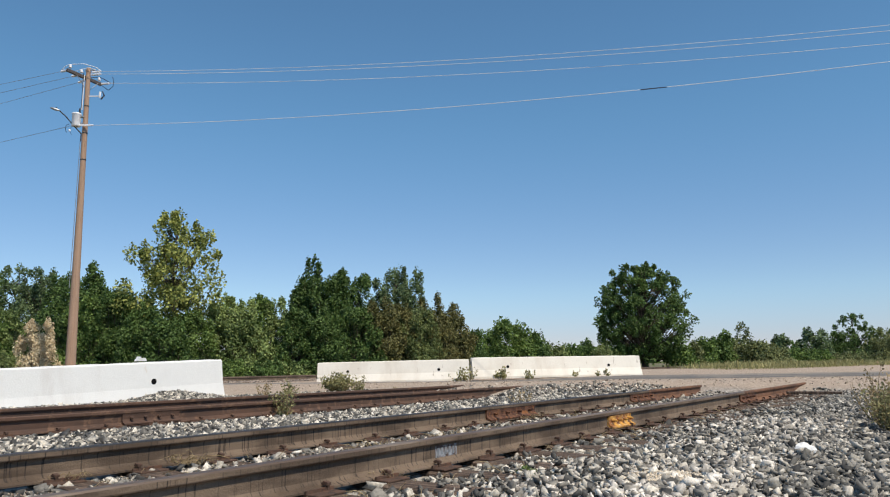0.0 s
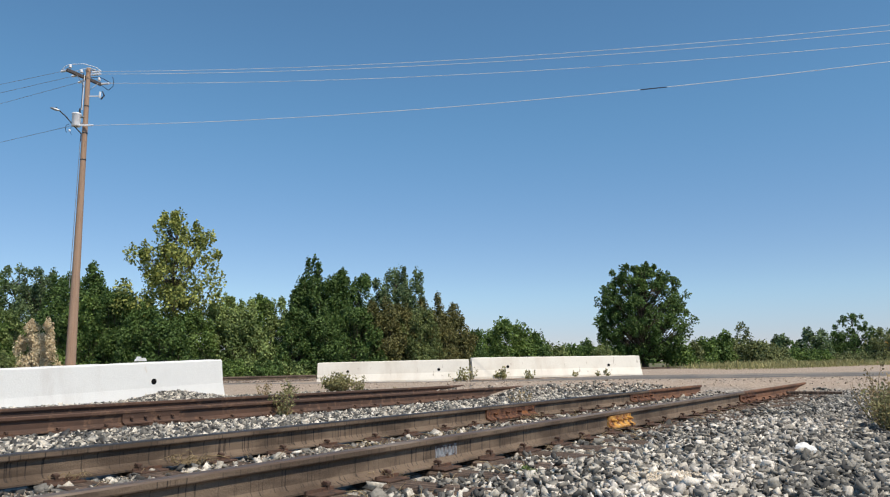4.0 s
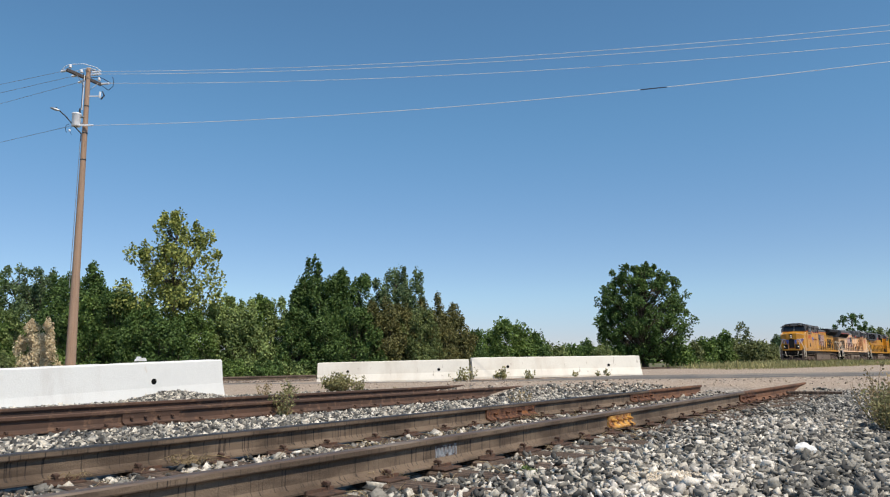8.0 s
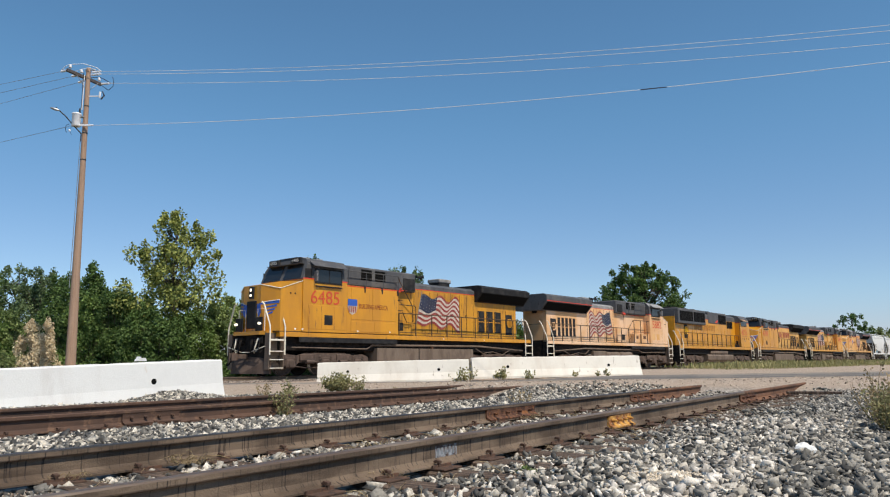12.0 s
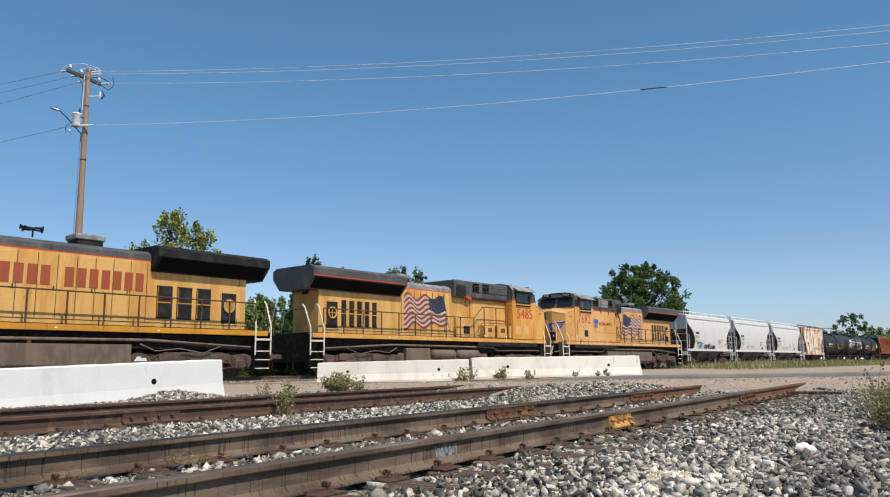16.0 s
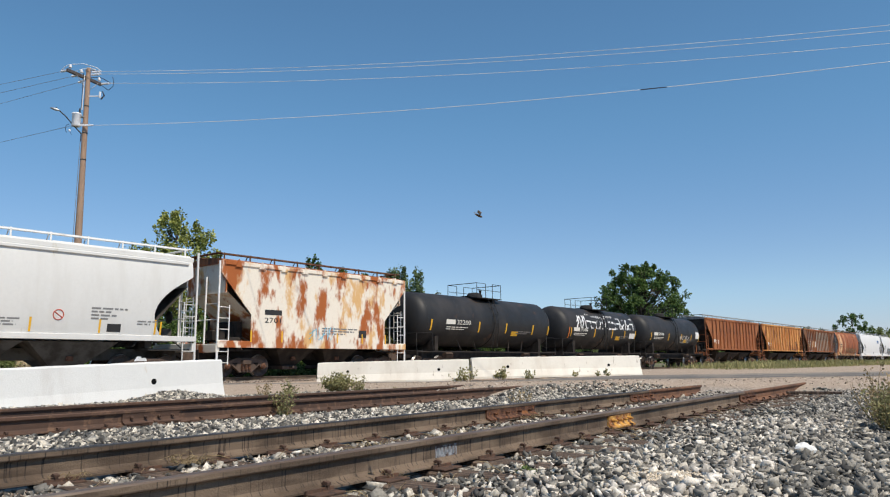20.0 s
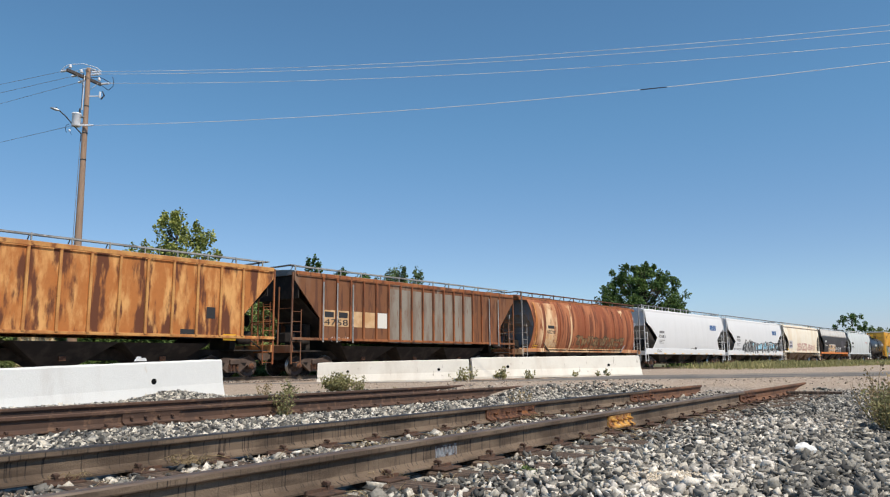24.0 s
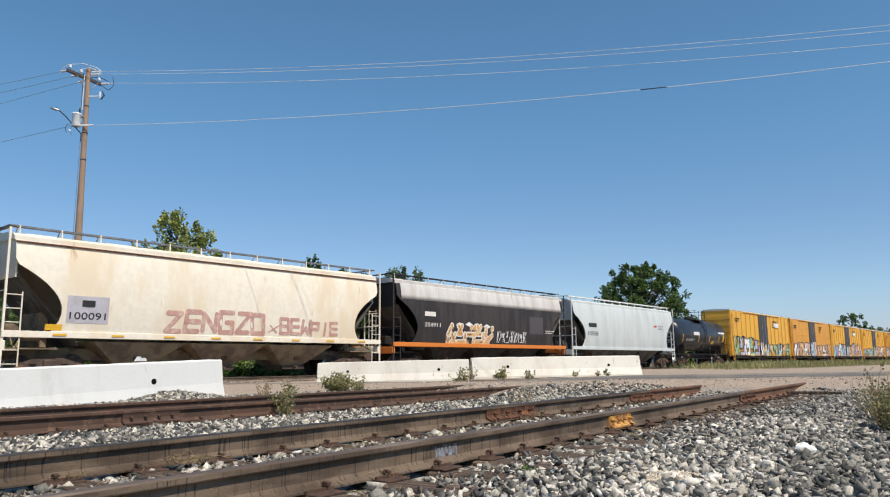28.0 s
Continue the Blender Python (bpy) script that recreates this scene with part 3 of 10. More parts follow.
weld = part("chalk_mark", Mesh().box(4.92, 4.95, 7.5 - 0.0115, 7.5 - 0.009, -0.04, 0.03), M_CONC, TRACK_FAR, "pale painted joint mark")

# ---- main line ----
MAIN_TRACK = thing("main_line_track", "mainline railway track with shiny rails on a low stone bed", "railway track", at=MAIN @ Matrix.Translation((0, 0, -RAIL_Z)))
for c in (-0.7525, 0.7525):
    rail(MAIN_TRACK, -60, 420, c, M_RAIL, M_HEAD)
for k in range(-6, 226):
    part("tie", TIE_MESH[k % 4], None, MAIN_TRACK, at=Matrix.Translation((k * 0.54, 0, RAIL_Z - RAIL_H - 0.014)))


def main_bed():
    rng = np.random.default_rng(31)
    P, S = [], []
    for _ in range(9000):
        w, u = rng.uniform(-5, 90), rng.uniform(-3.0, -0.9)
        p = MAIN @ Vector((w, u, 0))
        P.append((p.x, p.y, height(p.x, p.y) + 0.02))
        S.append(rng.uniform(0.025, 0.06))
    heap_of_stones("main_line_ballast", np.array(P), np.array(S), stone_material("tan_stone", [(0, (0.12, 0.095, 0.08)), (1, (0.42, 0.34, 0.27))]), 9, "tan crushed stone along the main line", "gravel")


main_bed()
# ---- concrete barriers ----
def barrier(a, b, z0, z1, m, label, hole, chip=False, foot=0.30):
    """A safety-shape barrier from a to b (ends on the ground), with a lifting hole and a keyed end."""
    a, b = Vector((*a, 0)), Vector((*b, 0))
    d = b - a
    Lg = d.length
    h = 0.81
    tilt = math.atan2(z1 - z0, Lg)
    at = Matrix.Translation((a.x, a.y, z0)) @ Matrix.Rotation(math.atan2(d.y, d.x), 4, "Z") @ Matrix.Rotation(-tilt, 4, "Y")
    th = thing("concrete_barrier", label, "barrier", "concrete barriers", at)
    mid = 0.085 + (foot - 0.085) * 0.42
    prof = [(-foot, 0), (-foot, 0.075), (-mid, 0.33), (-0.085, 0.78), (-0.06, 0.81), (0.06, 0.81), (0.085, 0.78), (mid, 0.33), (foot, 0.075), (foot, 0)]
    rng = random.Random(int(Lg * 100))
    n = 26
    rings = []
    for i in range(n + 1):
        x = Lg * i / n
        e = 0.03 if i in (0, n) else 0
        rings.append([(x + rng.uniform(-.004, .004), y * (1 - e), z - (0.012 if (e and z > 0.5) else 0) + (rng.uniform(-.006, .004) if z > 0.7 else 0)) for y, z in prof])
    body = part("barrier_body", Mesh().loft(rings, True, False), m, th)
    for side in (-1, 1):
        part("lifting_hole", Mesh().tube([(Lg * hole, side * (mid - 0.005), 0.44), (Lg * hole, side * (mid - 0.022), 0.44)], 0.055, 14), M_HOLE, th)
        if chip:
            continue
        part("lifting_hole", Mesh().tube([(Lg * (1 - hole), side * (mid - 0.005), 0.44), (Lg * (1 - hole), side * (mid - 0.022), 0.44)], 0.055, 14), M_HOLE, th)
    for x in (0.0, Lg):
        part("end_loop", Mesh().tube([(x + (0.06 if x else -0.06) * s, 0.03 * c, 0.60) for s, c in ((-.2, -1), (.6, -1), (1, 0), (.6, 1), (-.2, 1))], 0.012, 6), M_RUST, th, "rusty steel connecting loop")
        part("end_loop", Mesh().tube([(x + (0.06 if x else -0.06) * s, 0.03 * c, 0.25) for s, c in ((-.2, -1), (.6, -1), (1, 0), (.6, 1), (-.2, 1))], 0.012, 6), M_RUST, th, "rusty steel connecting loop")
    return th


barrier((-8.1, 10.66), (-4.72, 15.50), -0.33, -0.13, M_CONC, "bright whitewashed concrete safety barrier beside the yard track", 0.73, True, 0.19)
barrier((-4.95, 28.75), (0.90, 28.75), -0.20, -0.11, M_CONC_OLD, "stained white concrete safety barrier beside the road", 0.20)
barrier((0.98, 28.72), (7.95, 30.6), -0.05, -0.01, M_CONC_OLD, "stained white concrete safety barrier beside the road", 0.20)
scrap = Mesh().prism([(0, 0), (0.20, 0), (0.17, 0.06), (0.10, 0.05), (0.06, 0.085)], -0.06, 0.05, axis="y")
tagged(part("concrete_scrap", scrap, M_CONC, at=Matrix.Translation((-5.83, 13.9, 0.642)) @ Matrix.Rotation(radians(55), 4, "Z")), "pale broken concrete scrap lying on a barrier", "rubble")


# ---- utility pole and wires ----
def arc(a, b, sag, n=24):
    a, b = Vector(a), Vector(b)
    return [a.lerp(b, i / n) - Vector((0, 0, sag * 4 * (i / n) * (1 - i / n))) for i in range(n + 1)]


POLE_BASE = Vector((-15.71, 31.0, -0.4))
POLE_TOP = Vector((-15.82, 31.0, 13.69))


def utility_pole():
    th = thing("utility_pole", "tall weathered brown wooden utility pole with crossarm, transformer and lamp", "utility pole", at=Matrix.Translation(POLE_BASE))
    d = POLE_TOP - POLE_BASE
    shaft = Mesh().tube([d * t for t in (0, .12, .3, .5, .7, .85, .99, 1.0)], [.225, .20, .17, .142, .118, .106, .096, .078], 16)
    part("pole_shaft", shaft, M_POLE, th)

    def at(x, y, z):
        return Vector((x, y, z)) - POLE_BASE
    near, far = at(-16.33, 30.16, 13.26), at(-15.65, 31.88, 13.26)
    ax = (far - near).normalized()
    half = (far - near).length / 2
    place = Matrix.Translation((near + far) / 2) @ Matrix.Rotation(math.atan2(ax.y, ax.x), 4, "Z")
    arm = part("crossarm", Mesh().box(-half, half, -0.055, 0.055, -0.07, 0.07, 0.008), M_ARM, th, "dark weathered timber crossarm", at=place)
    for s in (-1, 1):
        part("arm_brace", Mesh().tube([(s * 0.6 + 0.1, -0.06, -0.03), (0.12 + 0.03 * s, -0.10, -0.62)], 0.014, 5), M_GALV, arm)

    def strain(p, q):
        """A white strain insulator from its hook p towards q."""
        p, q = Vector(p), Vector(q)
        u = (q - p).normalized()
        e = p + u * 0.56
        ms = Mesh().tube([p, p + u * .10], 0.012, 5).tube([p + u * 0.46, e], 0.022, 6)
        pts, rr = [], []
        for k in range(9):
            pts.append(p + u * (0.10 + 0.36 * k / 8)), rr.append(0.052 if k % 2 == 0 else 0.036)
        ms.tube(pts, rr, 10)
        part("strain_insulator", ms, M_PORC, th, "white strain insulator")
        return e
    lefts = [((near + ax * 0.05), at(-20.99, 33.0, 13.78)), ((near + ax * 0.62), at(-21.46, 33.8, 13.67)), (d * 0.958 + Vector((-.12, 0, 0)), at(-21.92, 34.6, 13.42))]
    rights = [(d * 0.985 + Vector((.1, 0, 0)), at(15.67, 24.36, 13.15)), (d * 0.975 + Vector((.1, -.05, 0)), at(15.68, 24.41, 12.96)), (far - ax * 0.05, at(15.58, 24.33, 12.45))]
    out = []
    for k, ((lp, lq), (rp, rq)) in enumerate(zip(lefts, rights)):
        le, re = strain(lp, lq), strain(rp, rq)
        out.append((le, lq, re, rq))
        pin = (near + ax * (0.16, 0.75, 1.72)[k]) + Vector((0, 0, 0.07))
        part("pin_insulator", Mesh().lathe(pin, "z", [(0, .016), (.08, .016), (.085, .065), (.12, .07), (.135, .04), (.155, .065), (.18, .055), (.22, .035), (.235, .005)], 12), M_PORC, th, "pale porcelain pin insulator")
        tip = pin + Vector((0, 0, .24))
        up = Vector((0, 0, .16 if k < 2 else .02))
        part("jumper_wire", Mesh().tube([le, le.lerp(tip, .45) + Vector((0, 0, .10)), tip, tip.lerp(re, .4) + up, tip.lerp(re, .8) + up * .8, re], 0.015, 5), M_WIRE if k < 2 else M_LEAD, th)
    part("slack_lead", Mesh().tube([far - ax * .05, far + Vector((.35, 0, -.28)), far + Vector((.6, -.1, -.12)), far + Vector((.62, -.1, .18)), far + Vector((.55, -.1, .3))], 0.013, 5), M_LEAD, th)
    part("top_bracket", Mesh().box(-0.16, 0.30, -0.03, 0.03, -0.03, 0.03, 0.006), M_GALV, th, "galvanised top bracket", at=Matrix.Translation(d * 0.992))
    # fused cut-out on its bracket
    c = at(-15.24, 31.0, 12.44)
    part("fused_cutout", Mesh().box(c.x - .55, c.x - .02, c.y - .02, c.y + .02, c.z - .09, c.z - .05).lathe(c + Vector((0, 0, -.16)), "z", [(0, .02), (.02, .05), (.06, .035), (.10, .055), (.14, .035), (.18, .055), (.22, .035), (.26, .05), (.3, .02)], 10), M_PORC, th, "pale fused cut-out on a bracket")
    part("fuse_tube", Mesh().tube([c + Vector((.05, 0, -.22)), c + Vector((.20, 0, -.04)), c + Vector((.10, 0, .14))], 0.03, 6), M_LEAD, th)
    part("conductor_lead", Mesh().tube([d * .985 + Vector((-.15, -.1, 0)), d * .93 + Vector((-.17, -.11, 0)), d * .87 + Vector((-.15, -.13, 0)), d * .845 + Vector((-.2, -.14, 0))], 0.013, 5), M_LEAD, th)
    part("conduit", Mesh().tube([d * .975 + Vector((-.14, -.05, 0)), d * .86 + Vector((-.16, -.06, 0))], 0.022, 6), M_PORC, th, "pale conduit strip")
    part("ground_strip", Mesh().tube([d * .76 + Vector((-.15, -.05, 0)), d * .50 + Vector((-.19, -.05, 0)), d * .3 + Vector((-.225, -.05, 0))], 0.014, 5), M_GALV, th, "pale earthing strip")
    # transformer
    tc = at(-16.13, 30.86, 10.94)
    can = part("transformer", Mesh().lathe(tc, "z", [(0, .02), (0.0, .17), (.03, .185), (.52, .185), (.54, .205), (.575, .205), (.61, .15), (.63, .02)], 24), M_CAN, th, "white enamelled cylindrical transformer can")
    part("bushing", Mesh().lathe(tc + Vector((.12, .0, .58)), "z", [(0, .04), (.05, .055), (.08, .035), (.12, .05), (.16, .03), (.2, .04), (.24, .015)], 10), M_LEAD, can, "dark bushing")
    part("mount", Mesh().box(tc.x + .15, tc.x + .32, tc.y - .03, tc.y + .12, tc.z + .10, tc.z + .16).box(tc.x + .15, tc.x + .32, tc.y - .03, tc.y + .12, tc.z + .42, tc.z + .48), M_GALV, can)
    part("drip_loop", Mesh().tube([tc + Vector((-.17, -.05, .12)), tc + Vector((-.40, -.06, .05)), tc + Vector((-.42, -.06, -.18)), tc + Vector((-.38, 0, -.28))], 0.010, 5), M_LEAD, th)
    part("drip_loop", Mesh().tube([tc + Vector((-.1, -.1, 0)), tc + Vector((-.2, -.12, -.2)), tc + Vector((-.12, -.1, -.42))], 0.008, 5), M_LEAD, th)
    part("wire_clip", Mesh().lathe(tc + Vector((-.2, -.12, -.28)), "z", [(0, .01), (.02, .04), (.1, .04), (.12, .01)], 8), M_PORC, th, "small white wire clip")
    # service bracket and street lamp
    sb = d * 0.807
    part("service_bracket", Mesh().box(-0.45, 0.36, -0.22, -0.15, -0.035, 0.035, 0.01).tube([(.36, -.18, 0), (.44, -.18, 0)], 0.045, 8), M_PORC, th, "pale service bracket", at=Matrix.Translation(sb))
    la = at(-15.90, 30.9, 10.62)
    lh = at(-16.82, 30.7, 11.62)
    lampa = part("lamp_arm", Mesh().tube([la - Vector((0, 0, .35)), la, la.lerp(lh, .3) + Vector((-.03, 0, .03)), la.lerp(lh, .65) + Vector((-.02, 0, .06)), lh], 0.024, 8), M_LEAD, th, "dark curved lamp arm")
    part("lamp_head", Mesh().loft([[lh + Vector((-x, -x * .2 + w * math.cos(a), .0 + h * math.sin(a) + x * .25)) for a in [k * math.pi / 6 for k in range(12)]] for x, w, h in ((-.03, .03, .03), (.05, .07, .05), (.17, .11, .065), (.28, .10, .05), (.36, .04, .025))]), M_GALV, lampa, "grey cobra-head street lamp")
    part("photocell", Mesh().lathe(lh + Vector((-.12, -.03, .08)), "z", [(0, .03), (.05, .03), (.06, .01)], 10), M_LEAD, lampa)
    for f, r in ((.785, .120), (.873, .112), (.70, .128)):
        part("pole_band", Mesh().disc(d * f, "z", r, 0.045, 16), M_LEAD, th, "dark iron band")
    return th, out


POLE, WIRE_ENDS = utility_pole()


def wire(name, a, b, sag, r, m, label):
    pts = arc(a, b, sag, 40)
    return tagged(part(name, Mesh().tube(pts, r, 5), m), label, "wire", "overhead wires")


for le, lq, re, rq in WIRE_ENDS:
    le, lq, re, rq = (q + POLE_BASE for q in (le, lq, re, rq))
    wire("power_line", re, re + (rq - re) * 1.6, 1.0, 0.008, M_WIRE, "thin pale power line strung from the utility pole")
    wire("power_line", le, le + (lq - le) * 3.2, 0.03, 0.009, M_WIRE_DULL, "thin grey power line strung from the utility pole")
BRACKET = POLE_BASE + (POLE_TOP - POLE_BASE) * 0.807
low_a = BRACKET + Vector((0.44, -0.18, 0))
low_b = low_a + (Vector((13.59, 21.32, 10.50)) - low_a) * 1.6
low = wire("service_cable", low_a, low_b, 1.0, 0.010, M_WIRE, "pale twisted service cable strung from the pole")
lp = arc(low_a, low_b, 1.0, 40)
part("splice_sleeve", Mesh().tube([lp[19], lp[19].lerp(lp[20], 0.7)], 0.018, 8), M_LEAD, low, "dark splice sleeve")
end = BRACKET + Vector((-0.45, -0.18, 0))
wire("service_cable", end, end + (Vector((-20.75, 33.0, 10.94)) - end) * 3.2, 0.03, 0.010, M_WIRE_DULL, "thin grey service cable strung from the pole")


# ---- weeds ----
def leaf_material(name, base, second, seed=0.0, rough=0.55):
    """Leaves: colour varies leaf by leaf, some light goes through."""
    m = bpy.data.materials.new(name)
    m.use_nodes = True
    nt = m.node_tree
    L, N = nt.links.new, nt.nodes.new
    b = nt.nodes["Principled BSDF"]
    geo = N("ShaderNodeNewGeometry")
    t = N("ShaderNodeTexNoise")
    t.inputs["Scale"].default_value, t.inputs["Detail"].default_value = 0.7, 3
    L(geo.outputs["Position"], t.inputs["Vector"])
    a = N("ShaderNodeMath")
    a.operation = "MULTIPLY_ADD"
    a.inputs[1].default_value = 0.55
    L(geo.outputs["Random Per Island"], a.inputs[0])
    s = N("ShaderNodeMath")
    s.operation = "MULTIPLY_ADD"
    s.inputs[1].default_value, s.inputs[2].default_value = 0.9, -0.25
    L(t.outputs["Fac"], s.inputs[0])
    L(s.outputs[0], a.inputs[2])
    r = N("ShaderNodeValToRGB")
    r.color_ramp.elements[0].position, r.color_ramp.elements[1].position = 0.15, 0.85
    r.color_ramp.elements[0].color, r.color_ramp.elements[1].color = (*base, 1), (*second, 1)
    L(a.outputs[0], r.inputs[0])
    L(r.outputs[0], b.inputs["Base Color"])
    b.inputs["Roughness"].default_value = rough
    b.inputs["Specular IOR Level"].default_value = 0.2
    tr = N("ShaderNodeBsdfTranslucent")
    L(r.outputs[0], tr.inputs["Color"])
    mx = N("ShaderNodeMixShader")
    mx.inputs[0].default_value = 0.20
    L(b.outputs[0], mx.inputs[1]), L(tr.outputs[0], mx.inputs[2])
    L(mx.outputs[0], nt.nodes["Material Output"].inputs["Surface"])
    return m


M_WEED = leaf_material("weed_green", (0.15, 0.15, 0.06), (0.42, 0.385, 0.19))
M_WEED_G = leaf_material("weed_deep_green", (0.09, 0.13, 0.04), (0.20, 0.25, 0.09))
M_STRAW = leaf_material("dry_straw", (0.26, 0.19, 0.10), (0.45, 0.36, 0.21))
M_STEM = mat("weed_stem", (0.16, 0.14, 0.07), 0.8, second=(0.25, 0.17, 0.08), amount=0.5, scale=9)


def leaves_mesh(name, P, D, S, material, seed, fold=0.35, wide=(0.30, 0.46), face=None):
    """Folded pointed leaves: places P, directions D, lengths S, all in one mesh; face: the way their upper sides turn."""
    rng = np.random.default_rng(seed)
    n = len(P)
    P, D, S = np.asarray(P, float), np.asarray(D, float), np.asarray(S, float)
    D /= np.linalg.norm(D, axis=1, keepdims=True) + 1e-9
    R = rng.normal(size=(n, 3))
    if face is not None:
        R = R * 0.5 - face
    U = np.cross(D, R)
    U /= np.linalg.norm(U, axis=1, keepdims=True) + 1e-9
    V = np.cross(D, U)
    l, w = S[:, None], S[:, None] * rng.uniform(wide[0], wide[1], (n, 1))
    a = P
    b = P + D * l * 0.5 + U * w + V * w * fold
    c = P + D * l
    d = P + D * l * 0.5 - U * w + V * w * fold
    vs = np.stack([a, b, c, d], 1).reshape(-1, 3)
    base = (np.arange(n) * 4)[:, None]
    fs = np.stack([base + [0, 1, 2], base + [0, 2, 3]], 1).reshape(-1, 3)
    me = bpy.data.meshes.new(name)
    me.vertices.add(len(vs))
    me.vertices.foreach_set("co", vs.reshape(-1).astype(np.float32))
    me.loops.add(fs.size)
    me.loops.foreach_set("vertex_index", fs.reshape(-1).astype(np.int32))
    me.polygons.add(len(fs))
    me.polygons.foreach_set("loop_start", np.arange(0, fs.size, 3, dtype=np.int32))
    me.polygons.foreach_set("loop_total", np.full(len(fs), 3, dtype=np.int32))
    me.update(calc_edges=True)
    me.materials.append(material)
    return me


def weed(x, y, h, spread, stems, leaf, m, seed, label, z=None, per=16, stem_m=None):
    rng = random.Random(seed)
    th = thing("weed", label, "weed", "weeds by the tracks", Matrix.Translation((x, y, height(x, y) - 0.02 if z is None else z)))
    st, P, D, S = Mesh(), [], [], []
    for i in range(stems):
        a, r = rng.uniform(0, 6.283), rng.random() ** 0.6 * spread
        hh = h * rng.uniform(0.5, 1.0) * (1 - 0.35 * r / spread)
        b = Vector((r * 0.35 * math.cos(a), r * 0.35 * math.sin(a), 0))
        t = Vector((r * math.cos(a), r * math.sin(a), hh))
        k = Vector((rng.uniform(-.1, .1) * h, rng.uniform(-.1, .1) * h, 0))
        pts = [b.lerp(t, q) + k * math.sin(q * 3.14) for q in (0, .25, .5, .75, 1)]
        st.tube(pts, [0.004 + h * .003, .004 + h * .002, .003, .002, .0012], 4)
        for j in range(per):
            q = rng.uniform(0.12, 1.0)
            k2 = min(int(q * 4), 3)
            p = pts[k2].lerp(pts[k2 + 1], q * 4 - k2)
            d = Vector((rng.uniform(-1, 1), rng.uniform(-1, 1), rng.uniform(0.0, 1.1)))
            side = d.normalized() * rng.uniform(0, spread * 0.22)
            P.append(tuple(p + side)), D.append(tuple(d)), S.append(leaf * rng.uniform(0.5, 1.1))
    part("branchwork", st, stem_m or M_STEM, th)
    part("foliage", leaves_mesh("leaves", P, D, S, m, seed), None, th)
    return th


weed(-2.12, 9.75, 0.54, 0.24, 24, 0.042, M_WEED, 1, "pale green scraggly weed growing against a rusty rail", per=13)
weed(-2.55, 17.5, 0.54, 0.42, 80, 0.07, M_WEED, 2, "leafy olive weed clump growing in the dirt", per=20)
weed(-2.1, 17.7, 0.5, 0.25, 22, 0.05, M_WEED, 12, "thin pale weed growing in the dirt")
weed(-3.65, 14.9, 0.42, 0.22, 12, 0.05, M_STRAW, 3, "dry brown weed standing in the dirt", per=10)
weed(-3.15, 15.0, 0.40, 0.2, 14, 0.05, M_WEED, 13, "pale green weed standing in the dirt")
weed(-1.1, 15.7, 0.22, 0.10, 6, 0.05, M_STRAW, 4, "small dry weed in the dirt", per=8)
for i, (x, y, h, s, st) in enumerate(((0.85, 28.2, 0.75, 0.4, 14), (2.13, 28.5, 0.62, 0.30, 16), (3.2, 28.7, 0.50, 0.28, 10), (5.1, 29.2, 0.3, 0.12, 4), (6.0, 29.4, 0.25, 0.1, 4), (6.4, 29.4, 0.34, 0.15, 5), (0.45, 28.2, 0.4, 0.4, 8))):
    weed(x, y, h, s, st, 0.10, M_WEED, 20 + i, "scraggly olive weed growing at the foot of a barrier", per=12)
weed(4.35, 6.95, 0.62, 0.40, 56, 0.034, M_WEED, 40, "large pale green weed bush at the edge of the ballast", per=26)
weed(4.15, 6.2, 0.44, 0.34, 46, 0.036, M_WEED_G, 41, "leafy green weed bush at the edge of the ballast", per=22)
weed(4.75, 7.6, 0.80, 0.45, 46, 0.042, M_STRAW, 42, "tall dry reddish weed bush at the edge of the ballast", per=16)
weed(4.55, 7.3, 0.64, 0.36, 40, 0.036, M_WEED, 46, "pale twiggy weed at the edge of the ballast", per=24)
weed(4.95, 8.3, 0.74, 0.36, 44, 0.028, M_STRAW, 47, "dry reddish weed at the edge of the ballast", per=10)
weed(4.30, 7.2, 0.58, 0.30, 20, 0.034, M_WEED, 48, "wispy olive weed at the edge of the ballast", per=16)
weed(4.75, 8.1, 0.80, 0.34, 24, 0.034, M_STRAW, 49, "tall wispy dry weed at the edge of the ballast", per=16)
weed(0.49, 4.62, 0.13, 0.06, 10, 0.035, M_WEED_G, 43, "tiny green sprout among the stones", per=9)
weed(1.2, 12.0, 0.3, 0.2, 10, 0.05, M_STRAW, 44, "dry straw-coloured weed between the tracks", per=9)


def straw(x, y, z, r, n, seed, label):
    rng = random.Random(seed)
    ms = Mesh()
    for _ in range(n):
        a, b = rng.uniform(0, 6.28), rng.uniform(0, 6.28)
        p = Vector((x + r * rng.uniform(-1, 1), y + r * rng.uniform(-.5, .5), z + rng.uniform(0, .02)))
        q = p + Vector((math.cos(a), math.sin(a), rng.uniform(.0, .9))) * r * rng.uniform(.3, .8)
        e = q + Vector((math.cos(b), math.sin(b), rng.uniform(-.7, .2))) * r * rng.uniform(.2, .6)
        ms.tube([p, p.lerp(q, .6) + Vector((0, 0, .02)), q, e], [.0022, .002, .0016, .001], 3)
    tagged(part("dry_grass_tuft", ms, M_STRAW), label, "dry grass", kind="")


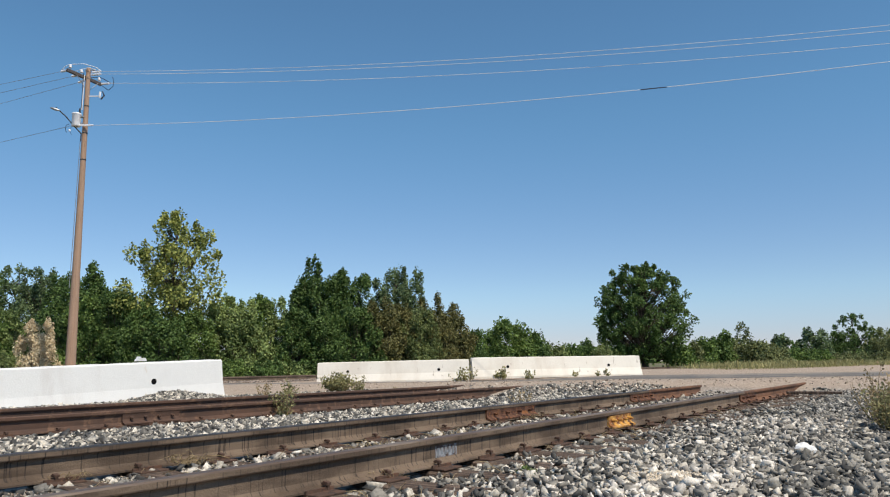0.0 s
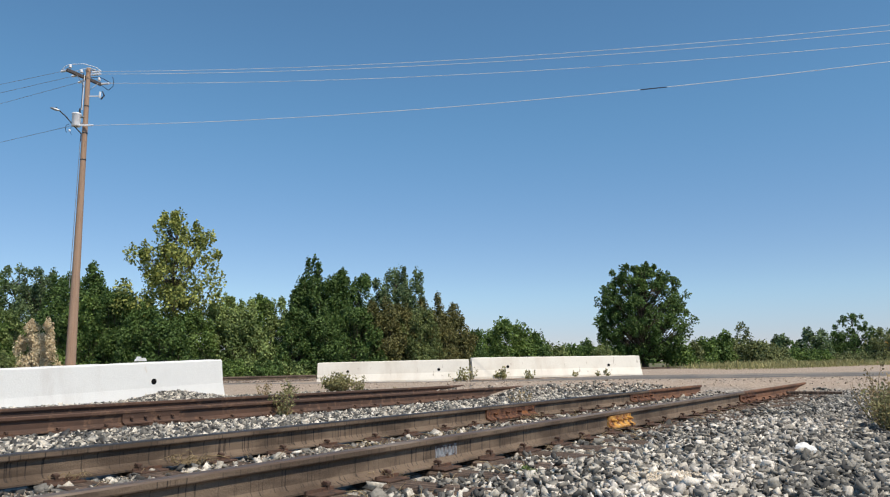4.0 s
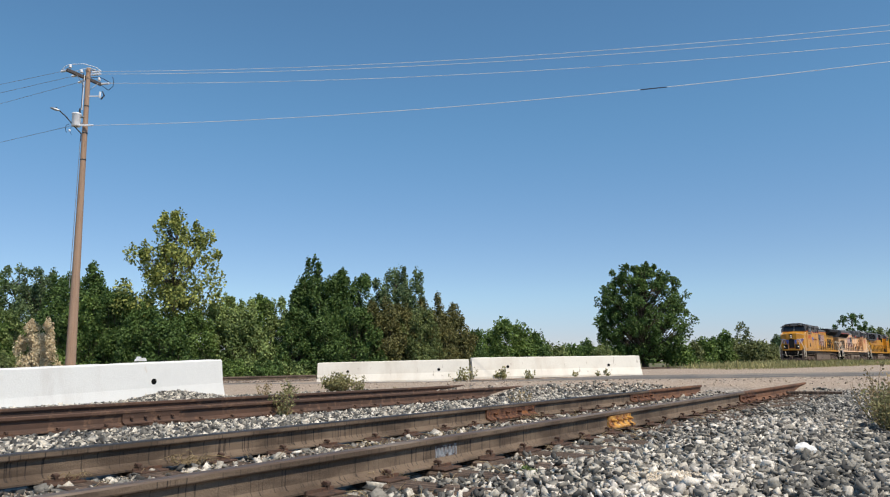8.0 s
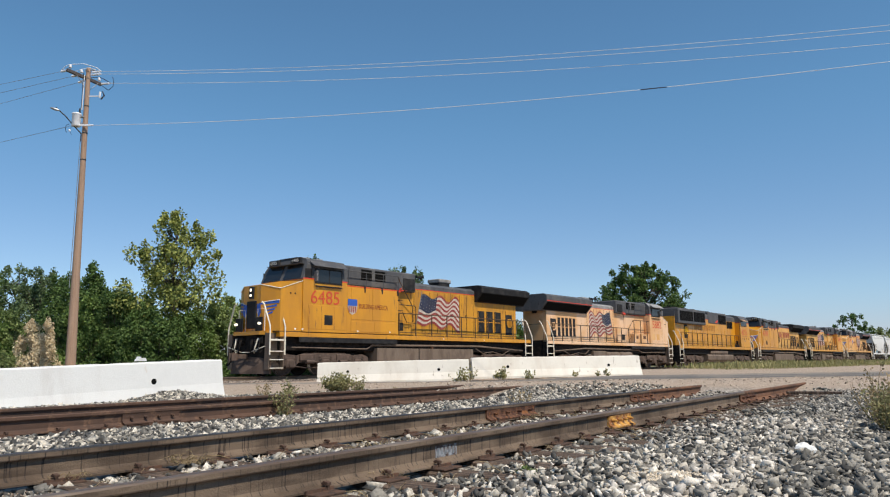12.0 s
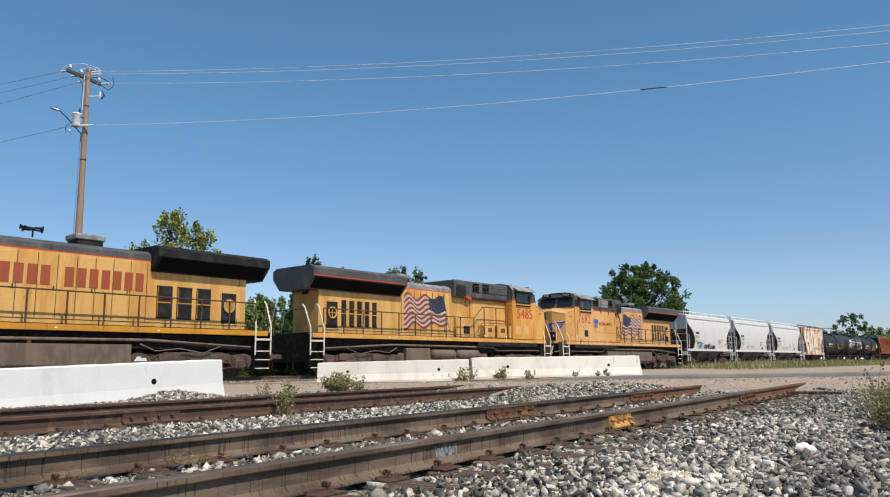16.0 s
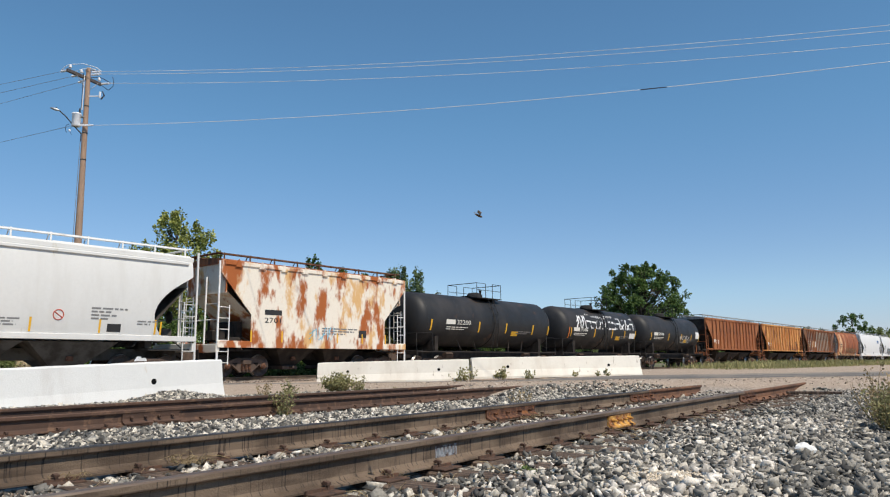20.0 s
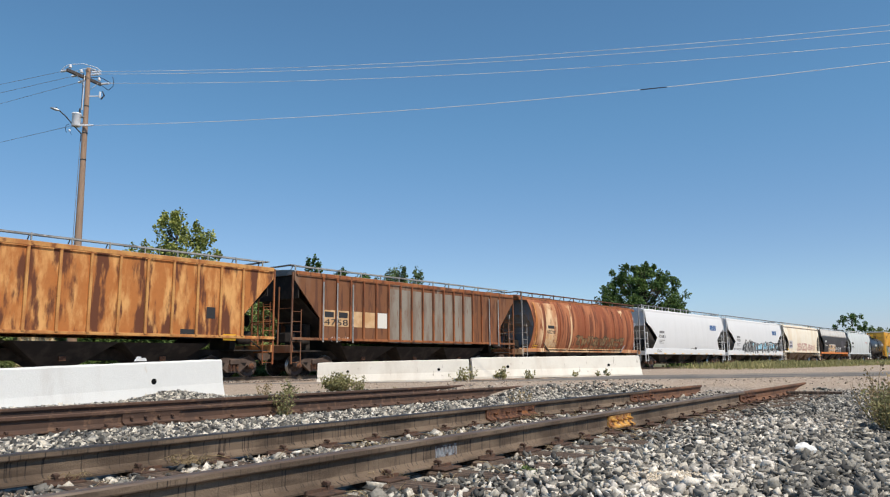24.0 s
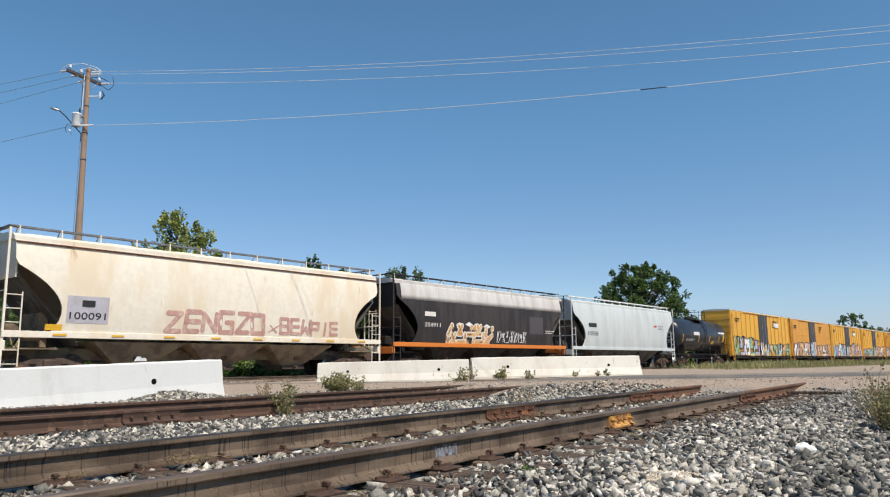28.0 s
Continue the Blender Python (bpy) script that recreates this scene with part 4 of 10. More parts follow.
straw(-1.72, 4.98, -0.09, 0.12, 60, 1, "curled tuft of dry straw between the rails")
straw(-0.55, 5.9, -0.09, 0.10, 22, 2, "loose dry straw beside a rail")
straw(0.1, 6.6, -0.09, 0.12, 26, 3, "loose dry straw beside a rail")
straw(-0.35, 4.35, -0.10, 0.08, 14, 4, "loose dry straw on a tie")
straw(-2.15, 4.35, -0.09, 0.10, 14, 5, "loose dry straw between the rails")
straw(0.9, 8.7, -0.09, 0.14, 26, 6, "loose dry straw beside a rail")
litter_rng, litter = random.Random(91), Mesh()
for _ in range(520):
    w, u = litter_rng.uniform(2.2, 12.5), litter_rng.choice((litter_rng.uniform(2.95, 4.25), litter_rng.uniform(4.45, 4.9), litter_rng.uniform(2.2, 2.75)))
    p = yard(w, u)
    p.z = height(p.x, p.y) + litter_rng.uniform(0.015, 0.045)
    a, g = litter_rng.uniform(0, 6.283), litter_rng.uniform(.05, .16)
    q = p + Vector((math.cos(a) * g, math.sin(a) * g, litter_rng.uniform(-.01, .04)))
    litter.tube([p, p.lerp(q, .5) + Vector((0, 0, litter_rng.uniform(0, .02))), q], [.0026, .0024, .0014], 3)
tagged(part("dry_grass_litter", litter, M_STRAW), "scattered dry straw strands along the rails", "dry grass", kind="stuff")
plank = Mesh().box(-0.45, 0.45, -0.05, 0.05, 0, 0.05, 0.01)
tagged(part("wood_scrap", plank, M_TIE, at=Matrix.Translation((6.6, 13.4, -0.05)) @ Matrix.Rotation(radians(-25), 4, "Z")), "splintered grey wood scrap lying by the crossing", "wood scrap")


def grass_strip():
    """Tall dry and green grass between the road and the main line."""
    rng = np.random.default_rng(77)
    P, D, S = [], [], []
    for _ in range(50000):
        w = 38 + 190 * rng.random() ** 1.5
        u = rng.uniform(-14.0, -3.2) - (w - 60) * 0.02
        if rng.random() > min(1.0, max(0.0, (w - 40 - 1.4 * (u + 14)) / 14)):
            continue
        p = MAIN @ Vector((w, u, 0))
        P.append((p.x, p.y, height(p.x, p.y) - 0.02))
        D.append((rng.normal(0, .35), rng.normal(0, .35), 1.0))
        S.append(rng.uniform(0.2, 0.5) + 0.3 * max(0.0, math.sin(w * .9 + u) * math.sin(w * .37)))
    me = leaves_mesh("grass", P, D, S, leaf_material("verge_grass", (0.16, 0.17, 0.06), (0.44, 0.40, 0.19)), 3, 0.2, (0.03, 0.07))
    tagged(new("grass", me), "yellow-green rough grass along the main line", "grass", kind="stuff")


grass_strip()
# ---- trees and shrubs ----
M_BARK = mat("tree_bark", (0.10, 0.08, 0.062), 0.95, second=(0.06, 0.046, 0.037), amount=0.5, scale=5, stretch=(3, 3, 0.5), bump=0.6, bump_scale=25)
M_L_DARK = leaf_material("dark_leaves", (0.024, 0.050, 0.013), (0.16, 0.25, 0.07))
M_L_MID = leaf_material("green_leaves", (0.032, 0.064, 0.015), (0.235, 0.34, 0.09))
M_L_YELLOW = leaf_material("yellowing_leaves", (0.06, 0.095, 0.022), (0.50, 0.52, 0.15))
M_L_OLIVE = leaf_material("olive_leaves", (0.05, 0.075, 0.022), (0.30, 0.35, 0.13))
M_L_BROWN = leaf_material("browning_leaves", (0.045, 0.055, 0.018), (0.27, 0.25, 0.095))
M_L_DRY = leaf_material("dry_tan_leaves", (0.52, 0.40, 0.24), (0.86, 0.74, 0.52))
M_L_PALE = leaf_material("pale_willow_leaves", (0.05, 0.085, 0.022), (0.38, 0.47, 0.17))
M_L_BLUE = leaf_material("grey_green_leaves", (0.042, 0.070, 0.030), (0.235, 0.32, 0.15))
# paler olive for far shrubs: distance haze is put into the colour
M_L_HAZE = leaf_material("hazy_olive_leaves", (0.065, 0.085, 0.034), (0.31, 0.34, 0.145))

# outline of a crown: half width at even steps of height, base to tip
OUTLINES = {
    "round": [0.55, 0.80, 0.94, 1.0, 0.98, 0.92, 0.80, 0.58, 0.22],
    "spire": [0.85, 1.0, 1.0, 0.97, 0.92, 0.82, 0.66, 0.46, 0.26],
    "column": [0.85, 1.0, 1.0, 0.98, 0.94, 0.88, 0.78, 0.62, 0.40],
    "open": [0.25, 0.60, 0.98, 1.0, 0.94, 0.92, 0.86, 0.68, 0.30],
    "dome": [0.80, 0.95, 1.0, 1.0, 0.96, 0.90, 0.82, 0.72, 0.50],
    "oak": [0.55, 0.82, 0.95, 1.0, 0.98, 0.92, 0.84, 0.72, 0.52],
    "bush": [1.0, 1.0, 1.0, 0.98, 0.94, 0.88, 0.80, 0.68, 0.5],
}


def plant(name, label, x, y, h, crown, m, leaf, count, seed, trunk=0.25, lift=0.3, blobs=60, shape="round", group="", clump=0.5, tall=1.5, hollow=0.45, lean=0.0):
    """A trunk, limbs to many clumps, and leaves round each clump. crown: half widths across, deep; lift: clear trunk as a share of h; tall: clump height to width."""
    rng = random.Random(seed)
    nr = np.random.default_rng(seed)
    base = Vector((x, y, height(x, y) - 0.05))
    th = thing(name, label, "tree" if "tree" in name else "shrub", group, Matrix.Translation(base))
    cx, cy = crown
    z0, z1 = h * lift, h - clump * tall * 0.55
    prof = OUTLINES[shape]

    def width(f):
        k = min(int(f * 8), 7)
        return prof[k] + (prof[k + 1] - prof[k]) * (f * 8 - k)
    wood = Mesh()
    stem_top = Vector((rng.uniform(-.03, .03) * h + lean, rng.uniform(-.03, .03) * h, h * 0.84))
    if trunk > 0:
        mid = stem_top * 0.5 + Vector((rng.uniform(-.02, .02) * h, 0, 0))
        wood.tube([Vector((0, 0, 0)), stem_top * .25, mid, stem_top * .75, stem_top], [trunk * 1.15, trunk * .85, trunk * .6, trunk * .35, trunk * .12], 8)
    P, D, S, F = [], [], [], []
    per = count / blobs
    fs = [rng.random() for _ in range(blobs * 3)]
    fs = [f for f in fs if rng.random() < 0.25 + 0.75 * width(f)][:blobs]
    for f in fs:
        a = rng.uniform(0, 6.283)
        r = (hollow + (1 - hollow) * rng.random() ** 0.7) if rng.random() < 0.8 else rng.random() * hollow
        w = width(f) * rng.uniform(0.82, 1.08)
        c = Vector((math.cos(a) * r * max(w * cx - clump * .5, .05) + lean * f, math.sin(a) * r * max(w * cy - clump * .5, .05), z0 + (z1 - z0) * f))
        if trunk > 0:
            o = stem_top * min(0.97, max(0.10, (c.z - math.hypot(c.x, c.y) * 1.1) / stem_top.z))
        else:
            o = Vector((c.x * 0.3, c.y * 0.3, 0))
        bend = o.lerp(c, 0.5) + Vector((0, 0, -0.03 * h * rng.random()))
        lr = max(0.014, trunk * 0.30 * rng.uniform(0.5, 1)) if trunk > 0 else 0.02
        wood.tube([o, bend, c], [lr, lr * .6, lr * .2], 5)
        cr = clump * rng.uniform(0.55, 1.25) * (1.18 - 0.68 * f)
        tl = tall * (0.75 + 0.7 * f * rng.random() + 0.25 * f)
        k = max(6, int(per * rng.uniform(0.6, 1.4)))
        v = nr.normal(size=(k, 3))
        v /= np.linalg.norm(v, axis=1, keepdims=True)
        zz = v[:, 2:3]
        rad = nr.random((k, 1)) ** 0.38
        pp = v * rad * cr * np.array([1, 1, tl])
        pp[:, :2] *= 1.0 - 0.45 * np.clip(pp[:, 2:3] / (cr * tl), 0, 1)
        P.append(pp + np.array(c))
        D.append(v * 0.35 + nr.normal(size=(k, 3)) * 0.6 + np.array([0, 0, 0.1]))
        F.append(v + np.array([0, 0, 0.6]))
        S.append(leaf * nr.uniform(0.55, 1.2, k))
    part("trunk" if trunk > 0 else "branchwork", wood, M_BARK, th)
    P, D, S, F = np.concatenate(P), np.concatenate(D), np.concatenate(S), np.concatenate(F)
    keep = P[:, 2] > 0.02
    part("crown" if "tree" in name else "foliage", leaves_mesh("crown", P[keep], D[keep], S[keep], m, seed, 0.2, face=F[keep]), None, th)
    return th


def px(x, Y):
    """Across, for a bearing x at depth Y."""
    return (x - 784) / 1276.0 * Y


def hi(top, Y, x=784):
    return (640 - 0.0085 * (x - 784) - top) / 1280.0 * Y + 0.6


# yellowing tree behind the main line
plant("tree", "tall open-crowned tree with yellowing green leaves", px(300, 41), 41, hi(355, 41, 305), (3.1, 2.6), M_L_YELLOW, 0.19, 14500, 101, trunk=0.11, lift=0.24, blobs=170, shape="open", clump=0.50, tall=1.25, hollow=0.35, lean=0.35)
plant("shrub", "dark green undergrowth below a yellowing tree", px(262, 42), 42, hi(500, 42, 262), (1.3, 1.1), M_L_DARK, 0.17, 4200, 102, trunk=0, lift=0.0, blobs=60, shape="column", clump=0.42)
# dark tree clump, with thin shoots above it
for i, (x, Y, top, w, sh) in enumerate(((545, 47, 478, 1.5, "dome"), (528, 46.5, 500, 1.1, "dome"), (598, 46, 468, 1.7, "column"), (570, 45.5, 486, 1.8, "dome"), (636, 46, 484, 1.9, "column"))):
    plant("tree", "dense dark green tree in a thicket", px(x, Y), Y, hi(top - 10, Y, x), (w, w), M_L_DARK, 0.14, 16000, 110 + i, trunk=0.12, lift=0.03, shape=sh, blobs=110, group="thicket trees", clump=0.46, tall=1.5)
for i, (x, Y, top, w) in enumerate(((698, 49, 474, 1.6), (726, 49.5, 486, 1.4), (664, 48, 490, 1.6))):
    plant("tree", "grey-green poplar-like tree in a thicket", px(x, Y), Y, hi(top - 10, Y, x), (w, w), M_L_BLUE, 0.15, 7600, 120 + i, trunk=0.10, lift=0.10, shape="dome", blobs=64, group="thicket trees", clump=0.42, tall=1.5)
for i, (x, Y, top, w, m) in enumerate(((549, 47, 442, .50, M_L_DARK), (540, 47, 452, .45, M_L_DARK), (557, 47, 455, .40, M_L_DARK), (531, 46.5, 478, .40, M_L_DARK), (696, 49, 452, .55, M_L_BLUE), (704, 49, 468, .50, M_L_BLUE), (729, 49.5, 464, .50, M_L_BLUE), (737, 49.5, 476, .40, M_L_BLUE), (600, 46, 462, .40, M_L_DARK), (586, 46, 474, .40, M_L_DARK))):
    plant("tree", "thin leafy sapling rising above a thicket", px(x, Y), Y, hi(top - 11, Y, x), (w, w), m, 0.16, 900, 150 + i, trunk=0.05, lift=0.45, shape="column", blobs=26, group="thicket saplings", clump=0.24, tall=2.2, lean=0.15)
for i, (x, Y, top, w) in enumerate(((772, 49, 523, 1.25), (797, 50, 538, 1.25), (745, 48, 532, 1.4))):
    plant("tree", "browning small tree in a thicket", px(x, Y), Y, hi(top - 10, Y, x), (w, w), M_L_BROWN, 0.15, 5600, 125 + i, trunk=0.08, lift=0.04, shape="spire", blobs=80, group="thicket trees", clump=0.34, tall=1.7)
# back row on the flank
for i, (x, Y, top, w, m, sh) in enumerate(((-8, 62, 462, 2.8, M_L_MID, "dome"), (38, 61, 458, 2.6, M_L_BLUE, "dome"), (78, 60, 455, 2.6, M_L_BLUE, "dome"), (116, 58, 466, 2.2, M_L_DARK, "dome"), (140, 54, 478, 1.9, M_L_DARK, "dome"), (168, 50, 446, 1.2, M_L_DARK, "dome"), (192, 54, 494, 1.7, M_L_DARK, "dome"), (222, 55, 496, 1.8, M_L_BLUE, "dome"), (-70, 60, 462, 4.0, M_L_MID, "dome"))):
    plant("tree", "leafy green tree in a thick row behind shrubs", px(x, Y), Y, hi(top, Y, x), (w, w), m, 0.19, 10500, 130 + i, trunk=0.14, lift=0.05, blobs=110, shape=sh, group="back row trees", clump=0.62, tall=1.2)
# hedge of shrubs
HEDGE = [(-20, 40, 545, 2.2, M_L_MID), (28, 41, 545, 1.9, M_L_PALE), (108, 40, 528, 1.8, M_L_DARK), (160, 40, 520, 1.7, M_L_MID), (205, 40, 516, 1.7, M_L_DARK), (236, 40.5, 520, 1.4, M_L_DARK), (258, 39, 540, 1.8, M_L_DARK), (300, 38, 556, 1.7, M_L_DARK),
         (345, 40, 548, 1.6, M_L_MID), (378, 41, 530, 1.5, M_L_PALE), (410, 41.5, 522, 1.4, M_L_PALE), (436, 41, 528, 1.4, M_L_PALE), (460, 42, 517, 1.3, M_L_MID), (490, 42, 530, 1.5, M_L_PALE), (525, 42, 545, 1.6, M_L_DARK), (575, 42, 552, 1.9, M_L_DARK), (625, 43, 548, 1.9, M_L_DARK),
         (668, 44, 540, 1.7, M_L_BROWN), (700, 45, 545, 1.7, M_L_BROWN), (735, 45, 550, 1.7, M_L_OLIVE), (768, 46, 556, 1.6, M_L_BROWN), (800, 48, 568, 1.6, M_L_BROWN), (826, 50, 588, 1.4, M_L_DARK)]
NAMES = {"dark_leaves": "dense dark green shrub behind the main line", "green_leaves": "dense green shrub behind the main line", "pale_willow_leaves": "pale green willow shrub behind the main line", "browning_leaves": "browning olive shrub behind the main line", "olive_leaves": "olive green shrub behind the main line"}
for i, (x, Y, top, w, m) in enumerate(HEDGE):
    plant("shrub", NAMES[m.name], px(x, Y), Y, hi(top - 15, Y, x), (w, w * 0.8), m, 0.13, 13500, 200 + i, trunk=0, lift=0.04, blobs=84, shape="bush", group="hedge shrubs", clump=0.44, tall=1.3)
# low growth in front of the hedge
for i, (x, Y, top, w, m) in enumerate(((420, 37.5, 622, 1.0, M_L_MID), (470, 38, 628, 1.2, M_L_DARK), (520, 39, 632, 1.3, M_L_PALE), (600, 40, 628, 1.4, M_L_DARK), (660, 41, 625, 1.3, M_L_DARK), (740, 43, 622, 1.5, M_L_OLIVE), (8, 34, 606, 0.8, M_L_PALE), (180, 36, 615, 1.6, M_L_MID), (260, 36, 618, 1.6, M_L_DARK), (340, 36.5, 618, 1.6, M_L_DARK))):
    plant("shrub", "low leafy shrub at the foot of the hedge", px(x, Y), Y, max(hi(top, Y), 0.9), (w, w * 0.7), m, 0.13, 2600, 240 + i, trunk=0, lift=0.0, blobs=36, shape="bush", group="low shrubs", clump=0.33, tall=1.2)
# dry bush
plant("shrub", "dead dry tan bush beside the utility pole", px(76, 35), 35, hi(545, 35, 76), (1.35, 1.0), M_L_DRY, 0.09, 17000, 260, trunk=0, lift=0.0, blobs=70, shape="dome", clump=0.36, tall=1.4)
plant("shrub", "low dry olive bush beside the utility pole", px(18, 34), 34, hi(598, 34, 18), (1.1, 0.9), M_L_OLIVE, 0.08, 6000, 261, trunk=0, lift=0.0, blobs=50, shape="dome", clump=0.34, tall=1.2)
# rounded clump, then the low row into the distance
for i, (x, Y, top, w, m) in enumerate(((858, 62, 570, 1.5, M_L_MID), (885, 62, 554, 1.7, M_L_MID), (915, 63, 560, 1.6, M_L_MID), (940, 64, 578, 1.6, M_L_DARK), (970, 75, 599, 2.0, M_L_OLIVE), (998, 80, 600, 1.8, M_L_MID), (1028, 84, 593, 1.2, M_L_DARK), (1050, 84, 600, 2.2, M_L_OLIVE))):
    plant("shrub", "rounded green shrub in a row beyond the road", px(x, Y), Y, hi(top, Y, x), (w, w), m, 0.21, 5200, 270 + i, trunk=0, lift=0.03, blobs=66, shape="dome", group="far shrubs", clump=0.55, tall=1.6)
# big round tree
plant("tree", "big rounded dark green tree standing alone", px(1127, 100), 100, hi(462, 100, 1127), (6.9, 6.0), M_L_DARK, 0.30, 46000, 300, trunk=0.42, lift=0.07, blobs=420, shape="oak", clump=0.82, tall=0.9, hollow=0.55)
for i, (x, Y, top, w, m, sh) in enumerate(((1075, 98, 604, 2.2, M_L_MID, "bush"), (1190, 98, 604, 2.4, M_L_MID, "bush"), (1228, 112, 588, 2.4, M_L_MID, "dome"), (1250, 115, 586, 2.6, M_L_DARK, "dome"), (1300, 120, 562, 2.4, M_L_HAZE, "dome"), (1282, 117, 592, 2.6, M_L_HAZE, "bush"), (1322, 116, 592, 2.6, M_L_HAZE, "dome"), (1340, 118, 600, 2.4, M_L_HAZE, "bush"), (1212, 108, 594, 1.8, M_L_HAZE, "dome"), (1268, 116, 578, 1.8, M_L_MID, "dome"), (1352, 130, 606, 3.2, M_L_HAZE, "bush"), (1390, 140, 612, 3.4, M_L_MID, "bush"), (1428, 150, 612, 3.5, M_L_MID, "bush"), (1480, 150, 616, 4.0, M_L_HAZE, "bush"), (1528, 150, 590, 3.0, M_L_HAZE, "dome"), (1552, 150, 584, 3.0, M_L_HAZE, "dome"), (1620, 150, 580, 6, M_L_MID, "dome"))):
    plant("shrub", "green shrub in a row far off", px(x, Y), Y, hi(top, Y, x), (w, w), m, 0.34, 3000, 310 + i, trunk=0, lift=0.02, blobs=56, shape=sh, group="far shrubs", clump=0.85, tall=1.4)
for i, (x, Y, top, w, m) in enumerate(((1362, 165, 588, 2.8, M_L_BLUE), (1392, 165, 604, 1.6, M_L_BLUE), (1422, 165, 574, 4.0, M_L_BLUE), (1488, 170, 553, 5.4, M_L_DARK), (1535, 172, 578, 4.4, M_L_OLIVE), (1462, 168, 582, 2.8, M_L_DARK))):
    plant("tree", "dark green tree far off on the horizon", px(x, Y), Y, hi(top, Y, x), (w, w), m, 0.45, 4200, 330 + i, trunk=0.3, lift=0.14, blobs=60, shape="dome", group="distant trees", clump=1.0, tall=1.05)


def far_woods():
    """A low line of far trees on the horizon."""
    nr = np.random.default_rng(5)
    P, D, S = [], [], []
    for k in range(260):
        a = radians(-40 + 85 * k / 260)
        r = 330 + 60 * nr.random()
        c = np.array([r * math.sin(a), r * math.cos(a), 0.0])
        hgt = 4.5 + 3.5 * nr.random()
        n = 60
        v = nr.normal(size=(n, 3))
        v /= np.linalg.norm(v, axis=1, keepdims=True)
        P.append(c + np.array([0, 0, hgt * 0.5]) + v * np.array([4.5, 3.0, hgt * 0.5]) * nr.random((n, 1)) ** 0.4)
        D.append(v), S.append(nr.uniform(1.2, 2.4, n))
    tagged(new("far_woods", leaves_mesh("far_woods", np.concatenate(P), np.concatenate(D), np.concatenate(S), M_L_MID, 5)), "low hazy line of far green woods", "woods", kind="stuff")


far_woods()
# ---- train: materials ----
M_YEL = mat("loco_yellow", (0.60, 0.272, 0.014), 0.42, second=(0.50, 0.222, 0.018), amount=0.5, scale=0.8, stretch=(1.3, 1, 0.35), third=(0.26, 0.13, 0.03), third_amount=0.13, third_scale=3, third_stretch=(1.5, 1, 0.25), fine=0.05, bump=0.05, coat=0.25)
M_YEL_DIRTY = mat("grimy_hood_yellow", (0.58, 0.27, 0.02), 0.55, second=(0.40, 0.19, 0.025), amount=0.5, scale=0.8, stretch=(1.6, 1, 0.4), third=(0.13, 0.07, 0.025), third_amount=0.20, third_scale=3.5, third_stretch=(2.5, 1, 0.22), fine=0.1, bump=0.06, seed=21)
M_YEL_OLD_DIRTY = mat("grimy_faded_hood_yellow", (0.68, 0.40, 0.13), 0.6, second=(0.56, 0.29, 0.07), amount=0.45, scale=0.9, stretch=(2.2, 1, 0.3), third=(0.26, 0.14, 0.06), third_amount=0.12, third_scale=3, third_stretch=(1.8, 1, 0.4), fine=0.1, bump=0.06, seed=22)
M_YEL_OLD = mat("faded_loco_yellow", (0.68, 0.37, 0.10), 0.65, second=(0.60, 0.28, 0.055), amount=0.5, scale=0.7, stretch=(1, 1, 0.35), third=(0.40, 0.23, 0.10), third_amount=0.14, third_scale=4, third_stretch=(1.5, 1, 0.2), fine=0.06, bump=0.06, seed=2)
M_YEL_PINK = mat("bleached_loco_yellow", (0.74, 0.50, 0.32), 0.7, second=(0.66, 0.38, 0.18), amount=0.5, scale=0.45, stretch=(1, 1, 0.8), third=(0.44, 0.24, 0.11), third_amount=0.10, third_scale=4, third_stretch=(1.5, 1, 0.2), fine=0.06, bump=0.06, seed=3)
M_YEL_PEACH = mat("peach_faded_loco_yellow", (0.70, 0.41, 0.17), 0.65, second=(0.60, 0.31, 0.09), amount=0.5, scale=0.5, stretch=(1, 1, 0.7), third=(0.28, 0.14, 0.05), third_amount=0.18, third_scale=2.5, third_stretch=(1.5, 1, 0.5), fine=0.06, bump=0.06, seed=31)
M_GREY = mat("roof_grey_paint", (0.075, 0.076, 0.08), 0.6, second=(0.12, 0.115, 0.11), amount=0.4, scale=1.2, stretch=(1, 1, 0.4), third=(0.04, 0.04, 0.042), third_amount=0.2, third_scale=6, fine=0.08, bump=0.06)
M_GREY_L = mat("bleached_roof_grey", (0.30, 0.295, 0.285), 0.65, second=(0.18, 0.175, 0.17), amount=0.45, scale=1.5, stretch=(1, 1, 0.5), third=(0.45, 0.44, 0.42), third_amount=0.2, third_scale=5)
M_SOOT = mat("sooty_radiator", (0.016, 0.016, 0.017), 0.75, second=(0.036, 0.034, 0.033), amount=0.4, scale=2, spec=0.2)
M_RED = mat("red_stripe", (0.62, 0.055, 0.025), 0.45, fine=0.05)
M_NUM = mat("red_lettering", (0.55, 0.075, 0.03), 0.5, second=(0.45, 0.09, 0.04), amount=0.3, scale=4, fine=0.05)
M_NUM_FADED = mat("faded_brown_lettering", (0.36, 0.15, 0.03), 0.6, second=(0.45, 0.20, 0.03), amount=0.5, scale=4)
M_NUM_HOOD = mat("brick_red_lettering", (0.36, 0.075, 0.03), 0.55, second=(0.28, 0.08, 0.04), amount=0.4, scale=4)
M_NUM_DARK = mat("dark_red_lettering", (0.22, 0.045, 0.02), 0.5, fine=0.05)
M_BLUE = mat("flag_blue", (0.015, 0.02, 0.045), 0.5, second=(0.04, 0.05, 0.09), amount=0.3, scale=3)
M_FRED = mat("flag_red", (0.25, 0.04, 0.035), 0.5, second=(0.33, 0.09, 0.06), amount=0.3, scale=3)
